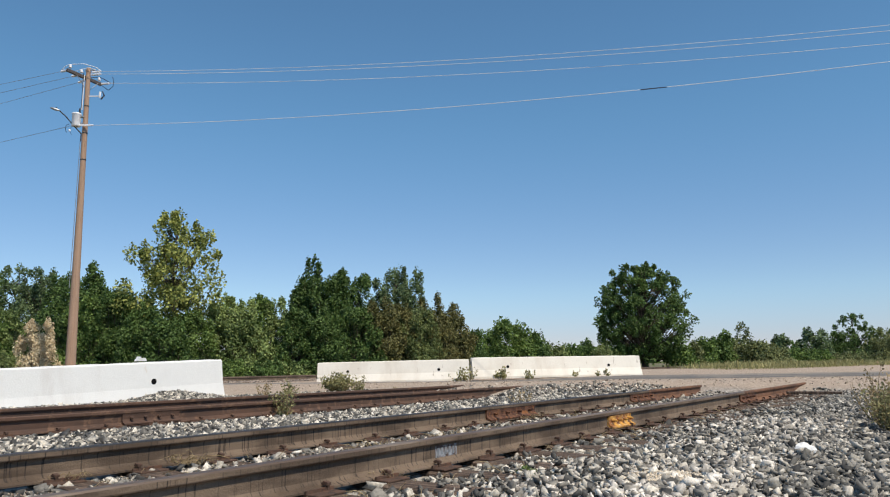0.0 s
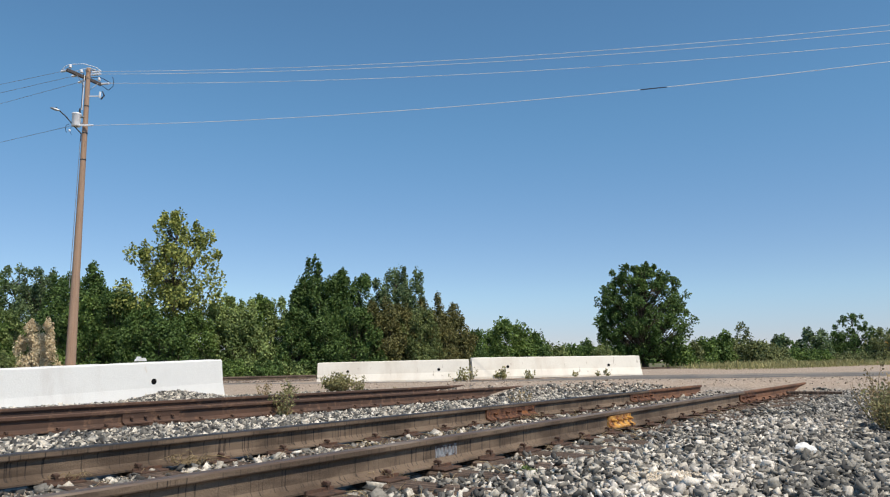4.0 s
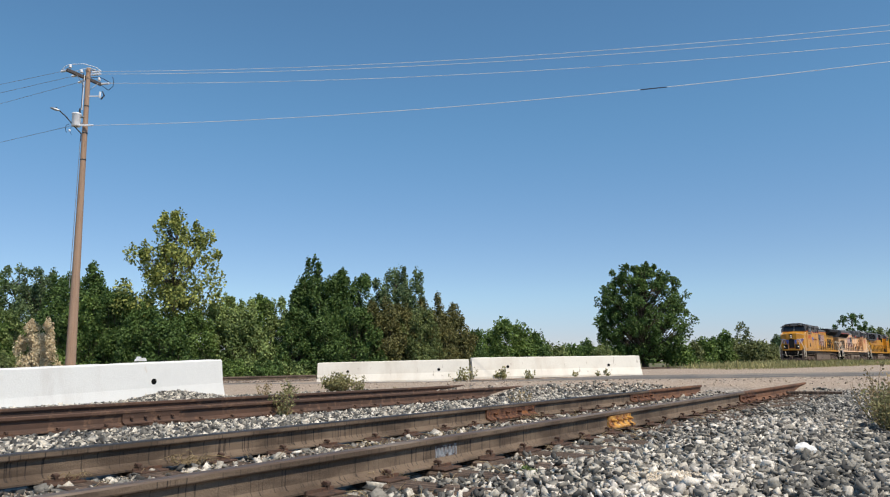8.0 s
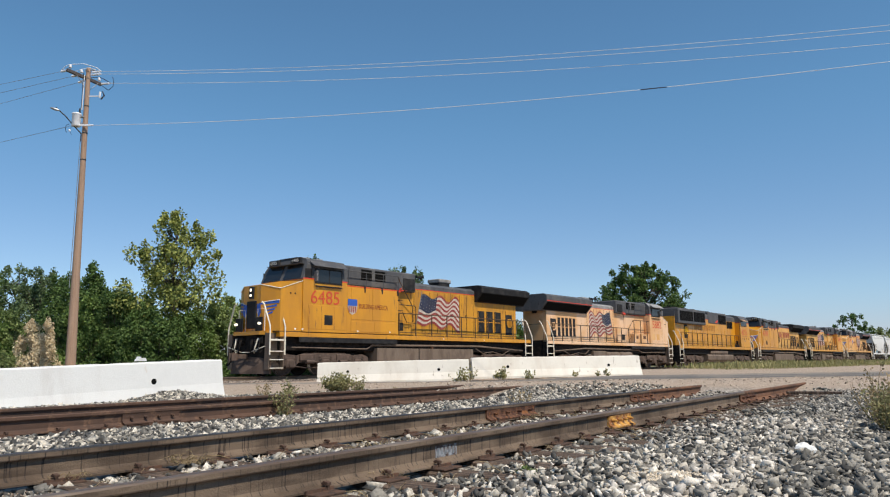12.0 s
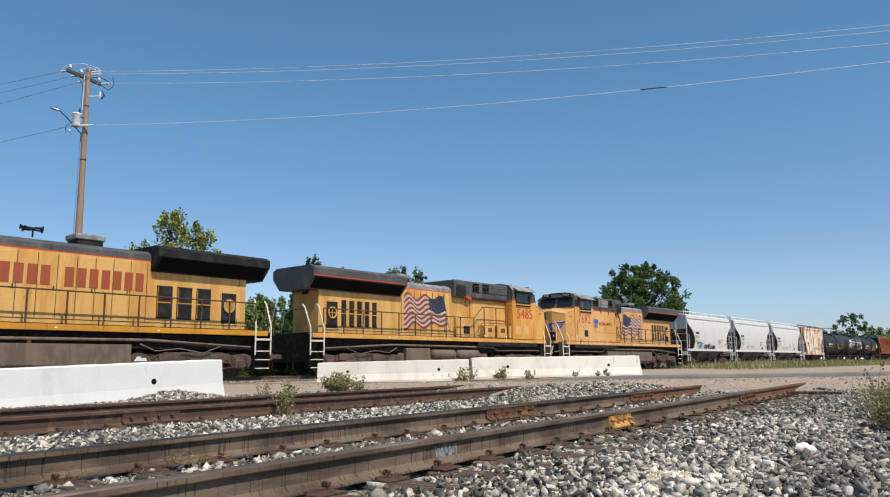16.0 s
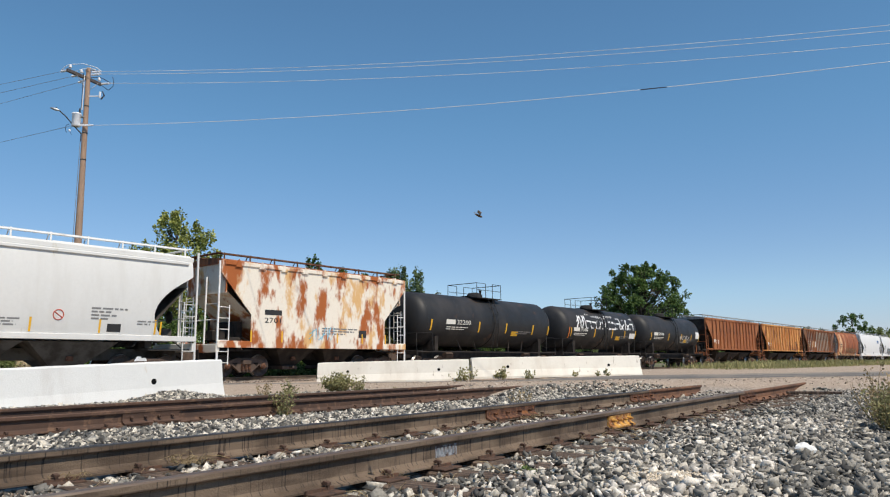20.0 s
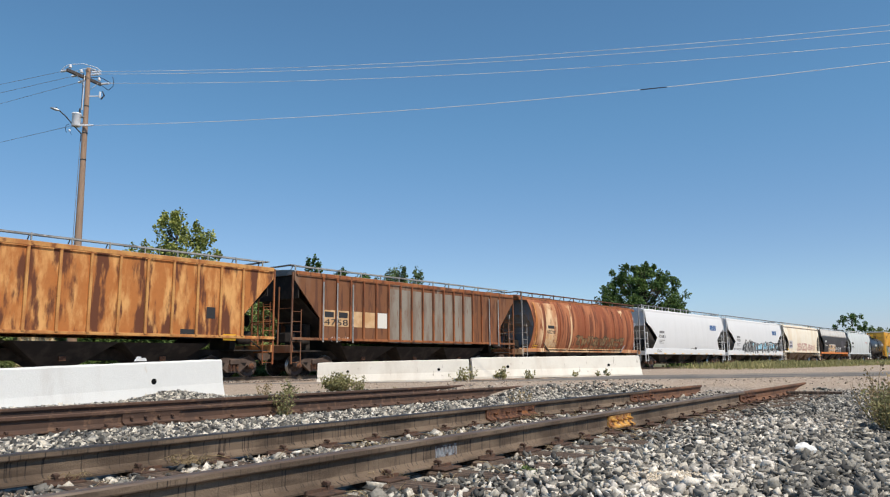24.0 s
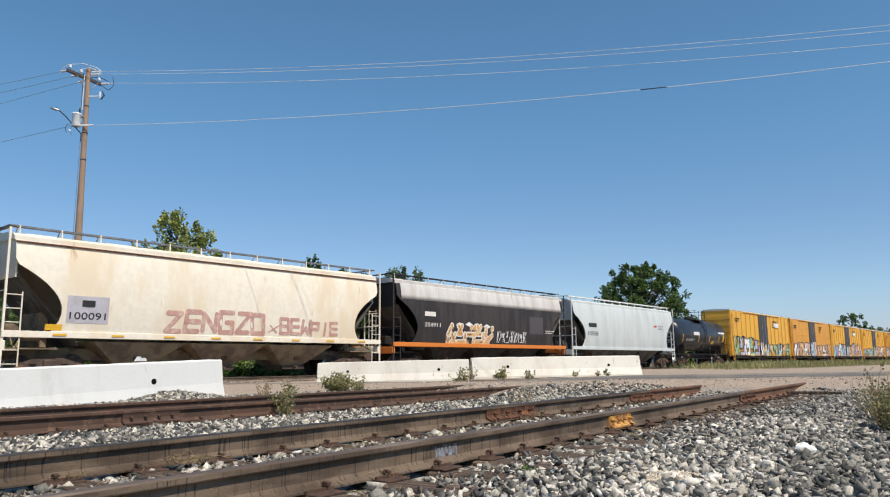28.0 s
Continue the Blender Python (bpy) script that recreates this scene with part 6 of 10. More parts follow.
def ge_loco(label, number, paint, roof, vis, rad0, raddeep, wings, flagged, slogan, big_letters, hand, lit, roof_light=None, round_tanks=False, ac_box=False, dirty_step=None, fwd=0.0):
    """A wide-nosed six-axle road locomotive; its cab end is -x. vis: the side that shows its lettering."""
    X = lambda v: v - 11.15 - fwd
    lo = thing("locomotive", label, "locomotive", "locomotives")
    kind = "loco" if vis < 0 else "loco_back"
    dirty = M_YEL_OLD_DIRTY if big_letters else M_YEL_DIRTY if paint is M_YEL else M_YEL_OLD_DIRTY if paint is M_YEL_OLD else paint
    flat = lambda y: (lambda z: y)
    # frame and deck
    part("underframe", Mesh().box(X(1.5), X(20.9), -1.25, 1.25, 1.12, 1.52, .03).box(X(1.1), X(21.2), -.5, .5, .7, 1.2, .03), M_BLACK, lo)
    part("walkway_sill", Mesh().box(X(1.45), X(21.25), -1.52, 1.52, 1.52, 1.80, .015), paint, lo, "yellow walkway edge")
    part("walkway", Mesh().box(X(1.3), X(21.3), -1.50, 1.50, 1.802, 1.83), M_SOOT, lo)
    part("pilot", Mesh().box(X(1.0), X(1.2), -1.15, 1.15, .75, 1.60, .02), M_BLACK, lo)
    part("anticlimber", Mesh().prism([(X(.78), -.95), (X(.92), -1.18), (X(1.45), -1.18), (X(1.45), 1.18), (X(.92), 1.18), (X(.78), .95)], 1.62, 1.826, axis="z"), paint, lo, "yellow front platform edge")
    for s in (-1, 1):
        for k, (y, d) in enumerate(((.95, .10), (.80, -.12), (.62, .14), (.48, -.08), (.36, .10))):
            part("air_hose", Mesh().tube([(X(1.0), s * y, 1.50), (X(.82), s * y, 1.46), (X(.72), s * (y + d * .5), 1.22), (X(.74), s * (y + d), 1.02), (X(.88), s * (y + d), 1.12)], .030, 6), M_GRAB if k == 1 else M_BLACK, lo, "grey hose" if k == 1 else "")
        part("hose_bracket", Mesh().box(X(.86), X(1.0), s * .70 - .34, s * .70 + .34, 1.36, 1.54, .02), M_BLACK, lo)
        part("front_guard_plate", Mesh().box(X(.90), X(.94), s * .72 - .26, s * .72 + .26, 1.83, 2.40, .01), M_SOOT, lo, "dark front guard plate")
    part("cut_lever", Mesh().tube([(X(.80), -1.3, 1.28), (X(.78), -.3, 1.05), (X(.78), .3, 1.05), (X(.80), 1.3, 1.28)], .02, 5), M_GRAB, lo)
    part("pilot", Mesh().box(X(21.15), X(21.35), -1.15, 1.15, .60, 1.82, .02), M_BLACK, lo)
    plow = Mesh()
    for s in (-1, 1):
        plow.add([(X(.55), 0, .12), (X(1.0), s * 1.42, .12), (X(1.05), s * 1.42, .80), (X(.95), 0, .86), (X(1.0), 0, .12), (X(1.15), s * 1.38, .12), (X(1.15), s * 1.38, .80), (X(1.1), 0, .86)], [(0, 1, 2, 3), (7, 6, 5, 4), (0, 4, 5, 1), (1, 5, 6, 2), (2, 6, 7, 3)])
    part("snowplow", plow, M_TRUCK, lo, "grimy steel snow plow")
    # nose: chamfered plan, sloping top
    nose = Mesh()
    plan0 = [(X(1.05), -.62), (X(1.48), -1.46), (X(2.7), -1.50), (X(2.7), 1.50), (X(1.48), 1.46), (X(1.05), .62)]
    zt = [3.76, 3.58, 3.98, 3.98, 3.58, 3.76]
    nose.add([(x, y, 1.83) for x, y in plan0] + [(x, y, z) for (x, y), z in zip(plan0, zt)] + [(X(2.55), 0, 4.06)], [(5, 4, 3, 2, 1, 0)] + [(i, (i + 1) % 6, (i + 1) % 6 + 6, i + 6) for i in range(6)] + [(6, 7, 12), (7, 8, 12), (8, 9, 12), (9, 10, 12), (10, 11, 12), (11, 6, 12)])
    nose_ob = part("nose", nose, paint, lo, "yellow wide safety nose")
    part("nose_trim", Mesh().tube([(X(1.04), -.60, 3.77), (X(1.46), -1.47, 3.59), (X(2.7), -1.51, 3.99)], .02, 5).tube([(X(1.04), .60, 3.77), (X(1.46), 1.47, 3.59), (X(2.7), 1.51, 3.99)], .02, 5), M_GRAB, nose_ob, "pale nose edge trim")
    part("nose_door", Mesh().box(X(1.0), X(1.06), -.34, .34, 1.95, 3.10, .02), M_SOOT if lit else paint, nose_ob, "dark nose door")
    hl = part("headlight_housing", Mesh().box(X(.96), X(1.10), -.15, .15, 3.20, 3.70, .02), M_SOOT, nose_ob)
    for z in (3.33, 3.56):
        part("headlight", Mesh().disc((X(.95), 0, z), "x", .062, .03, 14), M_LAMP if lit else M_GREY_L, hl, "lit twin headlight" if lit else "")
    for s in (-1, 1):
        d = part("ditch_light", Mesh().lathe((X(.84), s * .86, 2.14), "x", [(-.08, .02), (-.07, .05), (0, .055), (.1, .03)], 12), M_LAMP if lit else M_GREY_L, lo, "round ditch light")
        if wings:
            w = Mesh()
            a, b = Vector((X(1.08), s * .66, 0)), Vector((X(1.46), s * 1.44, 0))
            nrm = Vector((-(b - a).y * s, (b - a).x * s, 0)).normalized() * -1
            for (t0, t1, z0, z1) in ((-.05, .98, 2.88, 3.0), (.15, .86, 2.74, 2.83), (.25, .74, 2.60, 2.69), (.30, .62, 2.46, 2.55)):
                p, q = a.lerp(b, t0), a.lerp(b, t1)
                o = Vector((-.012, s * .004, 0))
                w.add([p + o + Vector((0, 0, z0 + .05)), q + o + Vector((0, 0, z0 + .1)), q + o + Vector((0, 0, z1 + .1)), p + o + Vector((0, 0, z1))], [(0, 1, 2, 3)])
            part("wing_emblem", w, M_WING, nose_ob, "blue wing-shaped emblem")
            part("emblem_shield", Mesh().add([(X(1.038), s * y, z) for y, z in ((.36, 2.95), (.62, 3.0), (.66, 2.6), (.52, 2.42), (.38, 2.6))], [(0, 1, 2, 3, 4)]), M_WING, nose_ob)
            part("wing_edge", Mesh().tube([a + Vector((-.02, 0, 3.02)), b + Vector((-.02, 0, 3.11))], .016, 5), M_WHITE, nose_ob)
    # cab
    cab = part("cab", Mesh().prism([(-1.55, 1.83), (-1.55, 4.08), (1.55, 4.08), (1.55, 1.83)], X(2.65), X(5.32)), paint, lo, "yellow crew cab")
    up = Mesh()
    prof = [(-1.55, 4.08), (-1.53, 4.80), (-1.30, 5.04), (-.6, 5.17), (.6, 5.17), (1.30, 5.04), (1.53, 4.80), (1.55, 4.08)]
    up.loft([[(X(2.60), y, z) if z < 4.1 else (X(2.60) + (z - 4.08) * .42, y, z) for y, z in prof], [(X(5.32), y, z) for y, z in prof]], True, False)
    upper = part("cab_roof", up, roof, lo, "grey upper cab and roof")
    part("cab_roof_sheet", Mesh().loft([[(x, y, z + .012) for y, z in prof[1:-1]] + [(x, y, z - .01) for y, z in reversed(prof[1:-1])] for x in (X(3.0), X(5.3))], True, False), roof_light or roof, lo)
    part("cab_stripe", Mesh().box(X(2.64), X(5.33), -1.556, 1.556, 4.07, 4.12), M_RED, lo, "red stripe")
    for s in (-1, 1):
        y0 = s * 1.552
        f = part("side_window", Mesh().box(X(3.32), X(4.98), min(y0, y0 + s * .03), max(y0, y0 + s * .03), 3.93, 4.66, .01), M_SOOT, lo, "sliding cab side window")
        for a, b in ((3.40, 4.12), (4.18, 4.90)):
            part("pane", Mesh().box(X(a), X(b), min(y0 + s * .03, y0 + s * .036), max(y0 + s * .03, y0 + s * .036), 3.99, 4.60), M_GLASS, f)
        part("window_awning", Mesh().add([(X(3.05), s * 1.48, 4.96), (X(5.1), s * 1.48, 4.96), (X(5.1), s * 1.84, 4.72), (X(3.05), s * 1.84, 4.72), (X(3.05), s * 1.48, 4.98), (X(5.1), s * 1.48, 4.98), (X(5.1), s * 1.84, 4.74), (X(3.05), s * 1.84, 4.74)], [(0, 1, 2, 3), (7, 6, 5, 4), (0, 4, 5, 1), (2, 6, 7, 3), (1, 5, 6, 2), (3, 7, 4, 0)]), roof_light or roof, lo, "sheet-metal sun awning")
        part("mirror", Mesh().box(X(3.25), X(3.29), min(s * 1.58, s * 1.82), max(s * 1.58, s * 1.82), 4.0, 4.5, .008), M_GREY_L, lo)
        if s > 0:
            for a in (3.5, 4.35):
                lv = part("louvre_panel", Mesh().box(X(a), X(a + .72), y0 - .012, y0 + .014, 2.02, 2.66, .008), paint, lo, "yellow louvred panel")
                for k in range(2):
                    part("vent_mesh", Mesh().box(X(a) + .06 + k * .32, X(a) + .34 + k * .32, y0 + .012, y0 + .020, 2.10, 2.58, .004), M_YEL_PEACH, lv, "pale yellow wire mesh")
        part("arm_rest", Mesh().box(X(3.35), X(4.95), min(s * 1.55, s * 1.64), max(s * 1.55, s * 1.64), 3.77, 3.83, .01), M_SOOT, lo)
        # windshields
        g = Mesh()
        xb, xt = X(2.60) + .016, X(2.60) + .200
        g.add([(xb - .014, s * .12, 4.12), (xb - .014, s * 1.38, 4.12), (xt + .096, s * 1.28, 4.84), (xt + .102, s * .12, 4.86)], [(0, 1, 2, 3)])
        g.add([(xb - .004, s * .12, 4.12), (xb - .004, s * 1.38, 4.12), (xt + .106, s * 1.28, 4.84), (xt + .112, s * .12, 4.86)], [(3, 2, 1, 0)])
        part("windshield", g, M_GLASS, lo, "dark windshield pane")
        nb = part("number_board", Mesh().box(X(2.76), X(2.90), min(s * .45, s * 1.15), max(s * .45, s * 1.15), 4.90, 5.12, .015), M_SOOT, lo, "black number board")
        v, fc = TEXT[number]
        a = (v - v.min(0)) / (v.max(0) - v.min(0))
        part("number_lettering", Mesh().add([(X(2.754) - .004 * c[2], s * .80 + (0.24 - c[0] * .48), 4.945 + c[1] * .13) for c in a], fc), M_CREAMINK, nb)
    part("sun_visor", Mesh().box(X(2.70), X(2.95), -1.25, 1.25, 4.865, 4.89), roof, lo)
    # cab side detail on both sides
    for s in (-1, 1):
        y = s * 1.552
        part("cab_side_door", Mesh().box(X(2.95), X(5.25), y - .008, y + .008, 1.95, 2.98, .006), paint, lo)
        if s < 0:
            part("cab_vent", Mesh().box(X(3.92), X(4.42), y - .014, y + .014, 2.14, 2.57, .006), M_SOOT, lo, "dark vent grille")
        part("side_skirt", Mesh().box(X(2.5), X(8.85), s * 1.50 - .02, s * 1.50 + .02, 1.40, 1.52, .006), M_SOOT, lo)
        for k in range(3):
            part("cab_panel_seam", Mesh().box(X(3.0 + k * .75), X(3.012 + k * .75), y - .010, y + .010, 1.95, 2.96), M_NUM_DARK, lo)
        part("quarter_window", Mesh().box(X(2.74), X(3.14), y - .012, y + .012, 4.12, 4.62, .03), M_SOOT, lo, "dark front quarter window")
    # wide hood section behind the cab
    part("equipment_hood", Mesh().box(X(5.325), X(8.9), -1.53, 1.0, 1.83, 3.98, .02), paint, lo, "yellow equipment hood")
    part("cab_rear_door", Mesh().box(X(5.322), X(5.36), 1.06, 1.48, 1.86, 3.9, .01), paint, lo)
    for s in (-1, 1):
        for a, b, z0, z1 in ((5.6, 6.95, 2.45, 3.86), (7.05, 8.7, 2.45, 3.86), (5.6, 7.1, 1.90, 2.36), (7.2, 8.7, 1.90, 2.36)):
            part("hood_panel", Mesh().box(X(a), X(b), (1.005 if s > 0 else -1.535) - .01, (1.005 if s > 0 else -1.535) + .01, z0, z1, .006), paint if s < 0 else dirty, lo)
        part("roof_railing", Mesh().tube([(X(5.5), s * 1.45, 4.76), (X(9.0), s * 1.45, 4.76)], .02, 5).tube([(X(5.5), s * 1.45, 4.42), (X(9.0), s * 1.45, 4.42)], .016, 5), M_GREY, lo)
        post = Mesh().tube([(0, s * 1.45, 4.24), (0, s * 1.45, 4.98)], .018, 5).data("roof_railing_post", M_GREY)
        for xx in (5.5, 6.7, 7.9, 9.0):
            part("roof_railing_post", post, None, lo, at=Matrix.Translation((X(xx), 0, 0)))
    # raised inverter / dynamic brake box
    blk = part("upper_equipment_box", Mesh().box(X(5.325), X(10.6), -1.22, 1.22, 3.985, 5.02, .06), roof, lo, "grey raised equipment box")
    for s in (-1, 1):
        for a, b in ((6.55, 7.28), (7.52, 8.25)) if not ac_box else ((5.9, 6.7), (8.3, 9.0)):
            if s > 0 and not ac_box:
                a, b = a + .80, b + .68
            gr = part("intake_grille", Mesh().box(X(a), X(b), s * 1.225 - .015, s * 1.225 + .015, 4.37, 4.92, .006), M_HOLE, blk, "dark intake opening")
            part("louvre", Mesh().box(X(a) + .05, X(b) - .05, s * 1.243 - .008, s * 1.243 + .008, 4.50, 4.515).box(X(a) + .05, X(b) - .05, s * 1.243 - .008, s * 1.243 + .008, 4.635, 4.65).box(X(a) + .05, X(b) - .05, s * 1.243 - .008, s * 1.243 + .008, 4.77, 4.785), M_SOOT, gr)
        part("intake_grille", Mesh().box(X(9.6), X(10.5), s * 1.225 - .015, s * 1.225 + .015, 4.06, 4.74, .006), M_SOOT, blk)
        if s > 0:
            part("stair_handrail", Mesh().tube([(X(9.3), 1.49, 2.88), (X(9.15), 1.49, 2.90), (X(8.35), 1.49, 3.52), (X(8.2), 1.49, 3.54), (X(5.4), 1.49, 3.54)], .026, 6).tube([(X(9.2), 1.49, 1.98), (X(8.9), 1.49, 2.15), (X(8.45), 1.49, 2.62), (X(8.2), 1.49, 2.66), (X(5.4), 1.49, 2.66)], .022, 6), M_RAILING, lo, "brown handrail rising beside the cab steps")
            for xx in (8.2, 7.0, 5.8):
                part("handrail_post", Mesh().tube([(X(xx), 1.49, 1.75), (X(xx), 1.49, 3.54)], .03, 6), M_RAILING, lo)
            for xx, w in ((8.0, .95), (6.75, 1.1), (5.5, 1.05)):
                lk = part("battery_locker", Mesh().box(X(xx) - w, X(xx), 1.0, 1.42, 1.84, 2.56, .03), dirty, lo, "yellow locker beside the walkway")
                part("vent_screen", Mesh().box(X(xx) - w * .7, X(xx) - w * .3, 1.415, 1.432, 2.16, 2.40, .006), M_RUST, lk)
        else:
            part("stair_handrail", Mesh().tube([(X(9.0), s * 1.45, 4.76), (X(9.12), s * 1.42, 4.50), (X(10.25), s * 1.20, 3.42), (X(10.35), s * 1.18, 3.30), (X(10.40), s * 1.18, 2.5)], .026, 6).tube([(X(9.25), s * 1.3, 3.32), (X(10.55), s * 1.2, 3.32), (X(10.62), s * 1.2, 3.2), (X(10.62), s * 1.2, 2.45), (X(9.8), s * 1.3, 2.45), (X(9.4), s * 1.36, 2.95)], .022, 6), M_RAILING, lo, "brown stair handrail")
            for k in range(3):
                part("roof_step", Mesh().box(X(9.0), X(9.35), min(s * 1.0, s * 1.42), max(s * 1.0, s * 1.42), 2.5 + k * .5, 2.53 + k * .5, .005), M_RAILING, lo)
        for xx in (6.45, 7.65, 8.8) if s < 0 else ():
            part("roof_bracket", Mesh().box(X(xx), X(xx) + .13, s * 1.50 - .05, s * 1.50 + .05, 3.70, 4.0, .02), M_SOOT, lo, "dark bracket")
        if ac_box:
            part("cooling_unit", Mesh().box(X(6.75), X(8.2), s * 1.24 - .06, s * 1.24 + .06, 4.28, 4.88, .02), M_GREY_L, blk, "pale cooling unit")
        patch(lo, [(X(9.0), 3.99), (X(9.55), 4.18), (X(9.40), 4.05), (X(9.8), 4.06), (X(9.2), 3.90)], flat(1.226), M_RED, s, "lightning_stripe", off=.004)
    part("red_stripe", Mesh().box(X(5.33), X(9.1), -1.538, 1.006, 3.93, 3.97), M_RED, lo)
    # engine hood
    hood = part("engine_hood", Mesh().box(X(8.905), X(20.45), -.95, .95, 1.83, 4.22, .02), dirty, lo, "yellow engine hood with doors")
    part("hood_roof", Mesh().prism([(-.95, 4.22), (-.95, 4.46), (-.72, 4.64), (.72, 4.64), (.95, 4.46), (.95, 4.22)], X(10.61), X(rad0 + .2)), roof_light or roof, lo, "grey hood roof")
    part("red_stripe", Mesh().box(X(10.62), X(rad0), -.956, .956, 4.19, 4.225), M_RED, lo)
    n = 8
    for s in (-1, 1):
        for i in range(n):
            a = 10.75 + (rad0 - 10.85) * i / n
            b = a + (rad0 - 10.85) / n - .045
            d = part("hood_door", Mesh().box(X(a), X(b), s * .953 - .014, s * .953 + .014, 2.0, 4.10, .008), dirty, hood)
            if i % 2 == 0:
                part("door_latch", Mesh().box(X(b) - .10, X(b) - .06, s * .97 - .012, s * .97 + .012, 2.9, 3.05), M_SOOT, d)
        seam = Mesh()
        for i in range(n + 1):
            a = 10.75 + (rad0 - 10.85) * i / n - .036
            seam.box(X(a + .006), X(a + .022), s * .952 - .006, s * .952 + .006, 1.98, 4.12)
        part("door_seams", seam, M_SOOT, hood)
        part("hood_cabinet", Mesh().box(X(9.0), X(10.4), s * 1.0 - .12, s * 1.0 + .12, 1.86, 2.9, .02), dirty, lo)
        part("vent_screen", Mesh().box(X(9.15), X(9.7), s * 1.125 - .012, s * 1.125 + .012, 2.05, 2.45, .006), M_SOOT, lo)
    # radiator wings
    r0, r1, zb = X(rad0), X(21.25), 4.74 - raddeep
    rad = Mesh().prism([(-1.0, zb - .55), (-1.50, zb), (-1.52, 4.72), (-1.25, 4.86), (1.25, 4.86), (1.52, 4.72), (1.50, zb), (1.0, zb - .55)], r0, r1)
    rad_ob = part("radiator", rad, M_SOOT if not roof_light else roof, lo, "dark overhanging radiator section")
    for s in (-1, 1):
        part("radiator_screen", Mesh().add([(r0 + .15, s * 1.05, zb - .50), (r1 - .15, s * 1.05, zb - .50), (r1 - .15, s * 1.47, zb - .04), (r0 + .15, s * 1.47, zb - .04)], [(0, 1, 2, 3)]).move(Matrix.Translation((0, s * .012, -.012))), M_HOLE, rad_ob, "black radiator screen")
        if roof_light:
            part("radiator_stripe", Mesh().box(r0 + .02, r1 - .02, s * 1.515 - .008, s * 1.515 + .008, zb + .02, zb + .07), M_RED, rad_ob, "red stripe")
        # grilles and doors below
        for i in range(3 if rad0 > 15.5 else 5):
            a = (16.4 if rad0 > 15.5 else 16.6) + i * (.85 if rad0 > 15.5 else .52)
            g = part("hood_vent", Mesh().box(X(a), X(a + (.66 if rad0 > 15.5 else .34)), s * .955 - .02, s * .955 + .02, 2.15, 3.35, .01), M_SOOT, lo, "dark barred vent")
            part("vent_bar", Mesh().box(X(a) + .03, X(a) + .05, s * .98 - .006, s * .98 + .006, 2.2, 3.3).box(X(a), X(a + (.66 if rad0 > 15.5 else .34)), s * .98 - .006, s * .98 + .006, 2.72, 2.76), paint, g)
        part("rear_door", Mesh().box(X(19.3), X(19.95), s * .955 - .014, s * .955 + .014, 1.95, 3.45, .008), dirty, lo)
        part("brake_recess", Mesh().box(X(19.27), X(19.97), s * .962 - .012, s * .962 + .012, 2.05, 3.25, .01), M_SOOT, lo, "dark brake-wheel recess")
        part("hand_brake", Mesh().lathe((X(19.62), s * 1.0, 2.75), "y", [(-.03, .27), (.03, .27), (.03, .22), (-.03, .22)], 18).tube([(X(19.4), s * 1.0, 2.75), (X(19.84), s * 1.0, 2.75)], .02, 5).tube([(X(19.62), s * 1.0, 2.53), (X(19.62), s * 1.0, 2.97)], .02, 5), dirty, lo, "yellow hand-brake wheel")
    part("rear_end_light", Mesh().box(X(20.44), X(20.52), -.2, .2, 3.6, 3.95, .02), M_SOOT, lo)
    for k in range(3):
        part("roof_hatch", Mesh().box(r0 + .3 + k * (r1 - r0 - .6) / 3, r0 + .3 + (k + .85) * (r1 - r0 - .6) / 3, -1.1, 1.1, 4.862, 4.885, .01), M_GREY_L if roof_light else M_GREY, rad_ob)
    part("exhaust_stack", Mesh().box(X(13.5), X(14.5), -.4, .4, 4.6, 4.92, .05).box(X(13.6), X(14.4), -.3, .3, 4.92, 4.94), M_SOOT, lo, "sooty exhaust stack")
    part("stack_sleeve", Mesh().box(X(13.45), X(14.55), -.45, .45, 4.88, 5.06, .03), M_GREY_L, lo, "pale bare exhaust stack sleeve")
    horn(lo, X(12.15), 4.92)
    for xx in (3.6, 4.4):
        part("roof_antenna", Mesh().tube([(X(xx), .3, 5.16), (X(xx), .3, 5.28)], .05, 8).box(X(xx) - .2, X(xx) + .2, -.6, -.2, 5.16, 5.22, .01), M_GREY_L, lo)
    # tank, air reservoirs, trucks
    if round_tanks:
        part("fuel_tank", Mesh().box(X(7.5), X(15.3), -1.25, 1.25, .38, 1.1, .12), M_TANKGREY, lo, "dusty fuel tank")
        for s in (-1, 1):
            for a, b in ((8.6, 10.6), (10.8, 12.8)):
                part("air_reservoir", Mesh().lathe((X(a), s * 1.28, .98), "x", [(0, .05), (.06, .22), (.14, .27), (b - a - .14, .27), (b - a - .06, .22), (b - a, .05)], 18), M_TANKGREY, lo, "round dusty air reservoir")
            part("battery_box", Mesh().box(X(13.0), X(14.9), s * 1.3 - .14, s * 1.3 + .14, .55, 1.30, .03), M_TANKGREY, lo)
    else:
        part("fuel_tank", Mesh().prism([(-1.28, .36), (-1.46, .56), (-1.46, 1.28), (1.46, 1.28), (1.46, .56), (1.28, .36)], X(7.45), X(15.25)), M_TANKGREY, lo, "long dusty fuel tank")
        for s in (-1, 1):
            part("tank_seam", Mesh().box(X(10.55), X(10.60), s * 1.46 - .01, s * 1.46 + .01, .56, 1.28), M_BLACK, lo)
            part("filler_cap", Mesh().disc((X(11.8), s * 1.3, 1.33), "z", .08, .1, 10), M_RUST, lo)
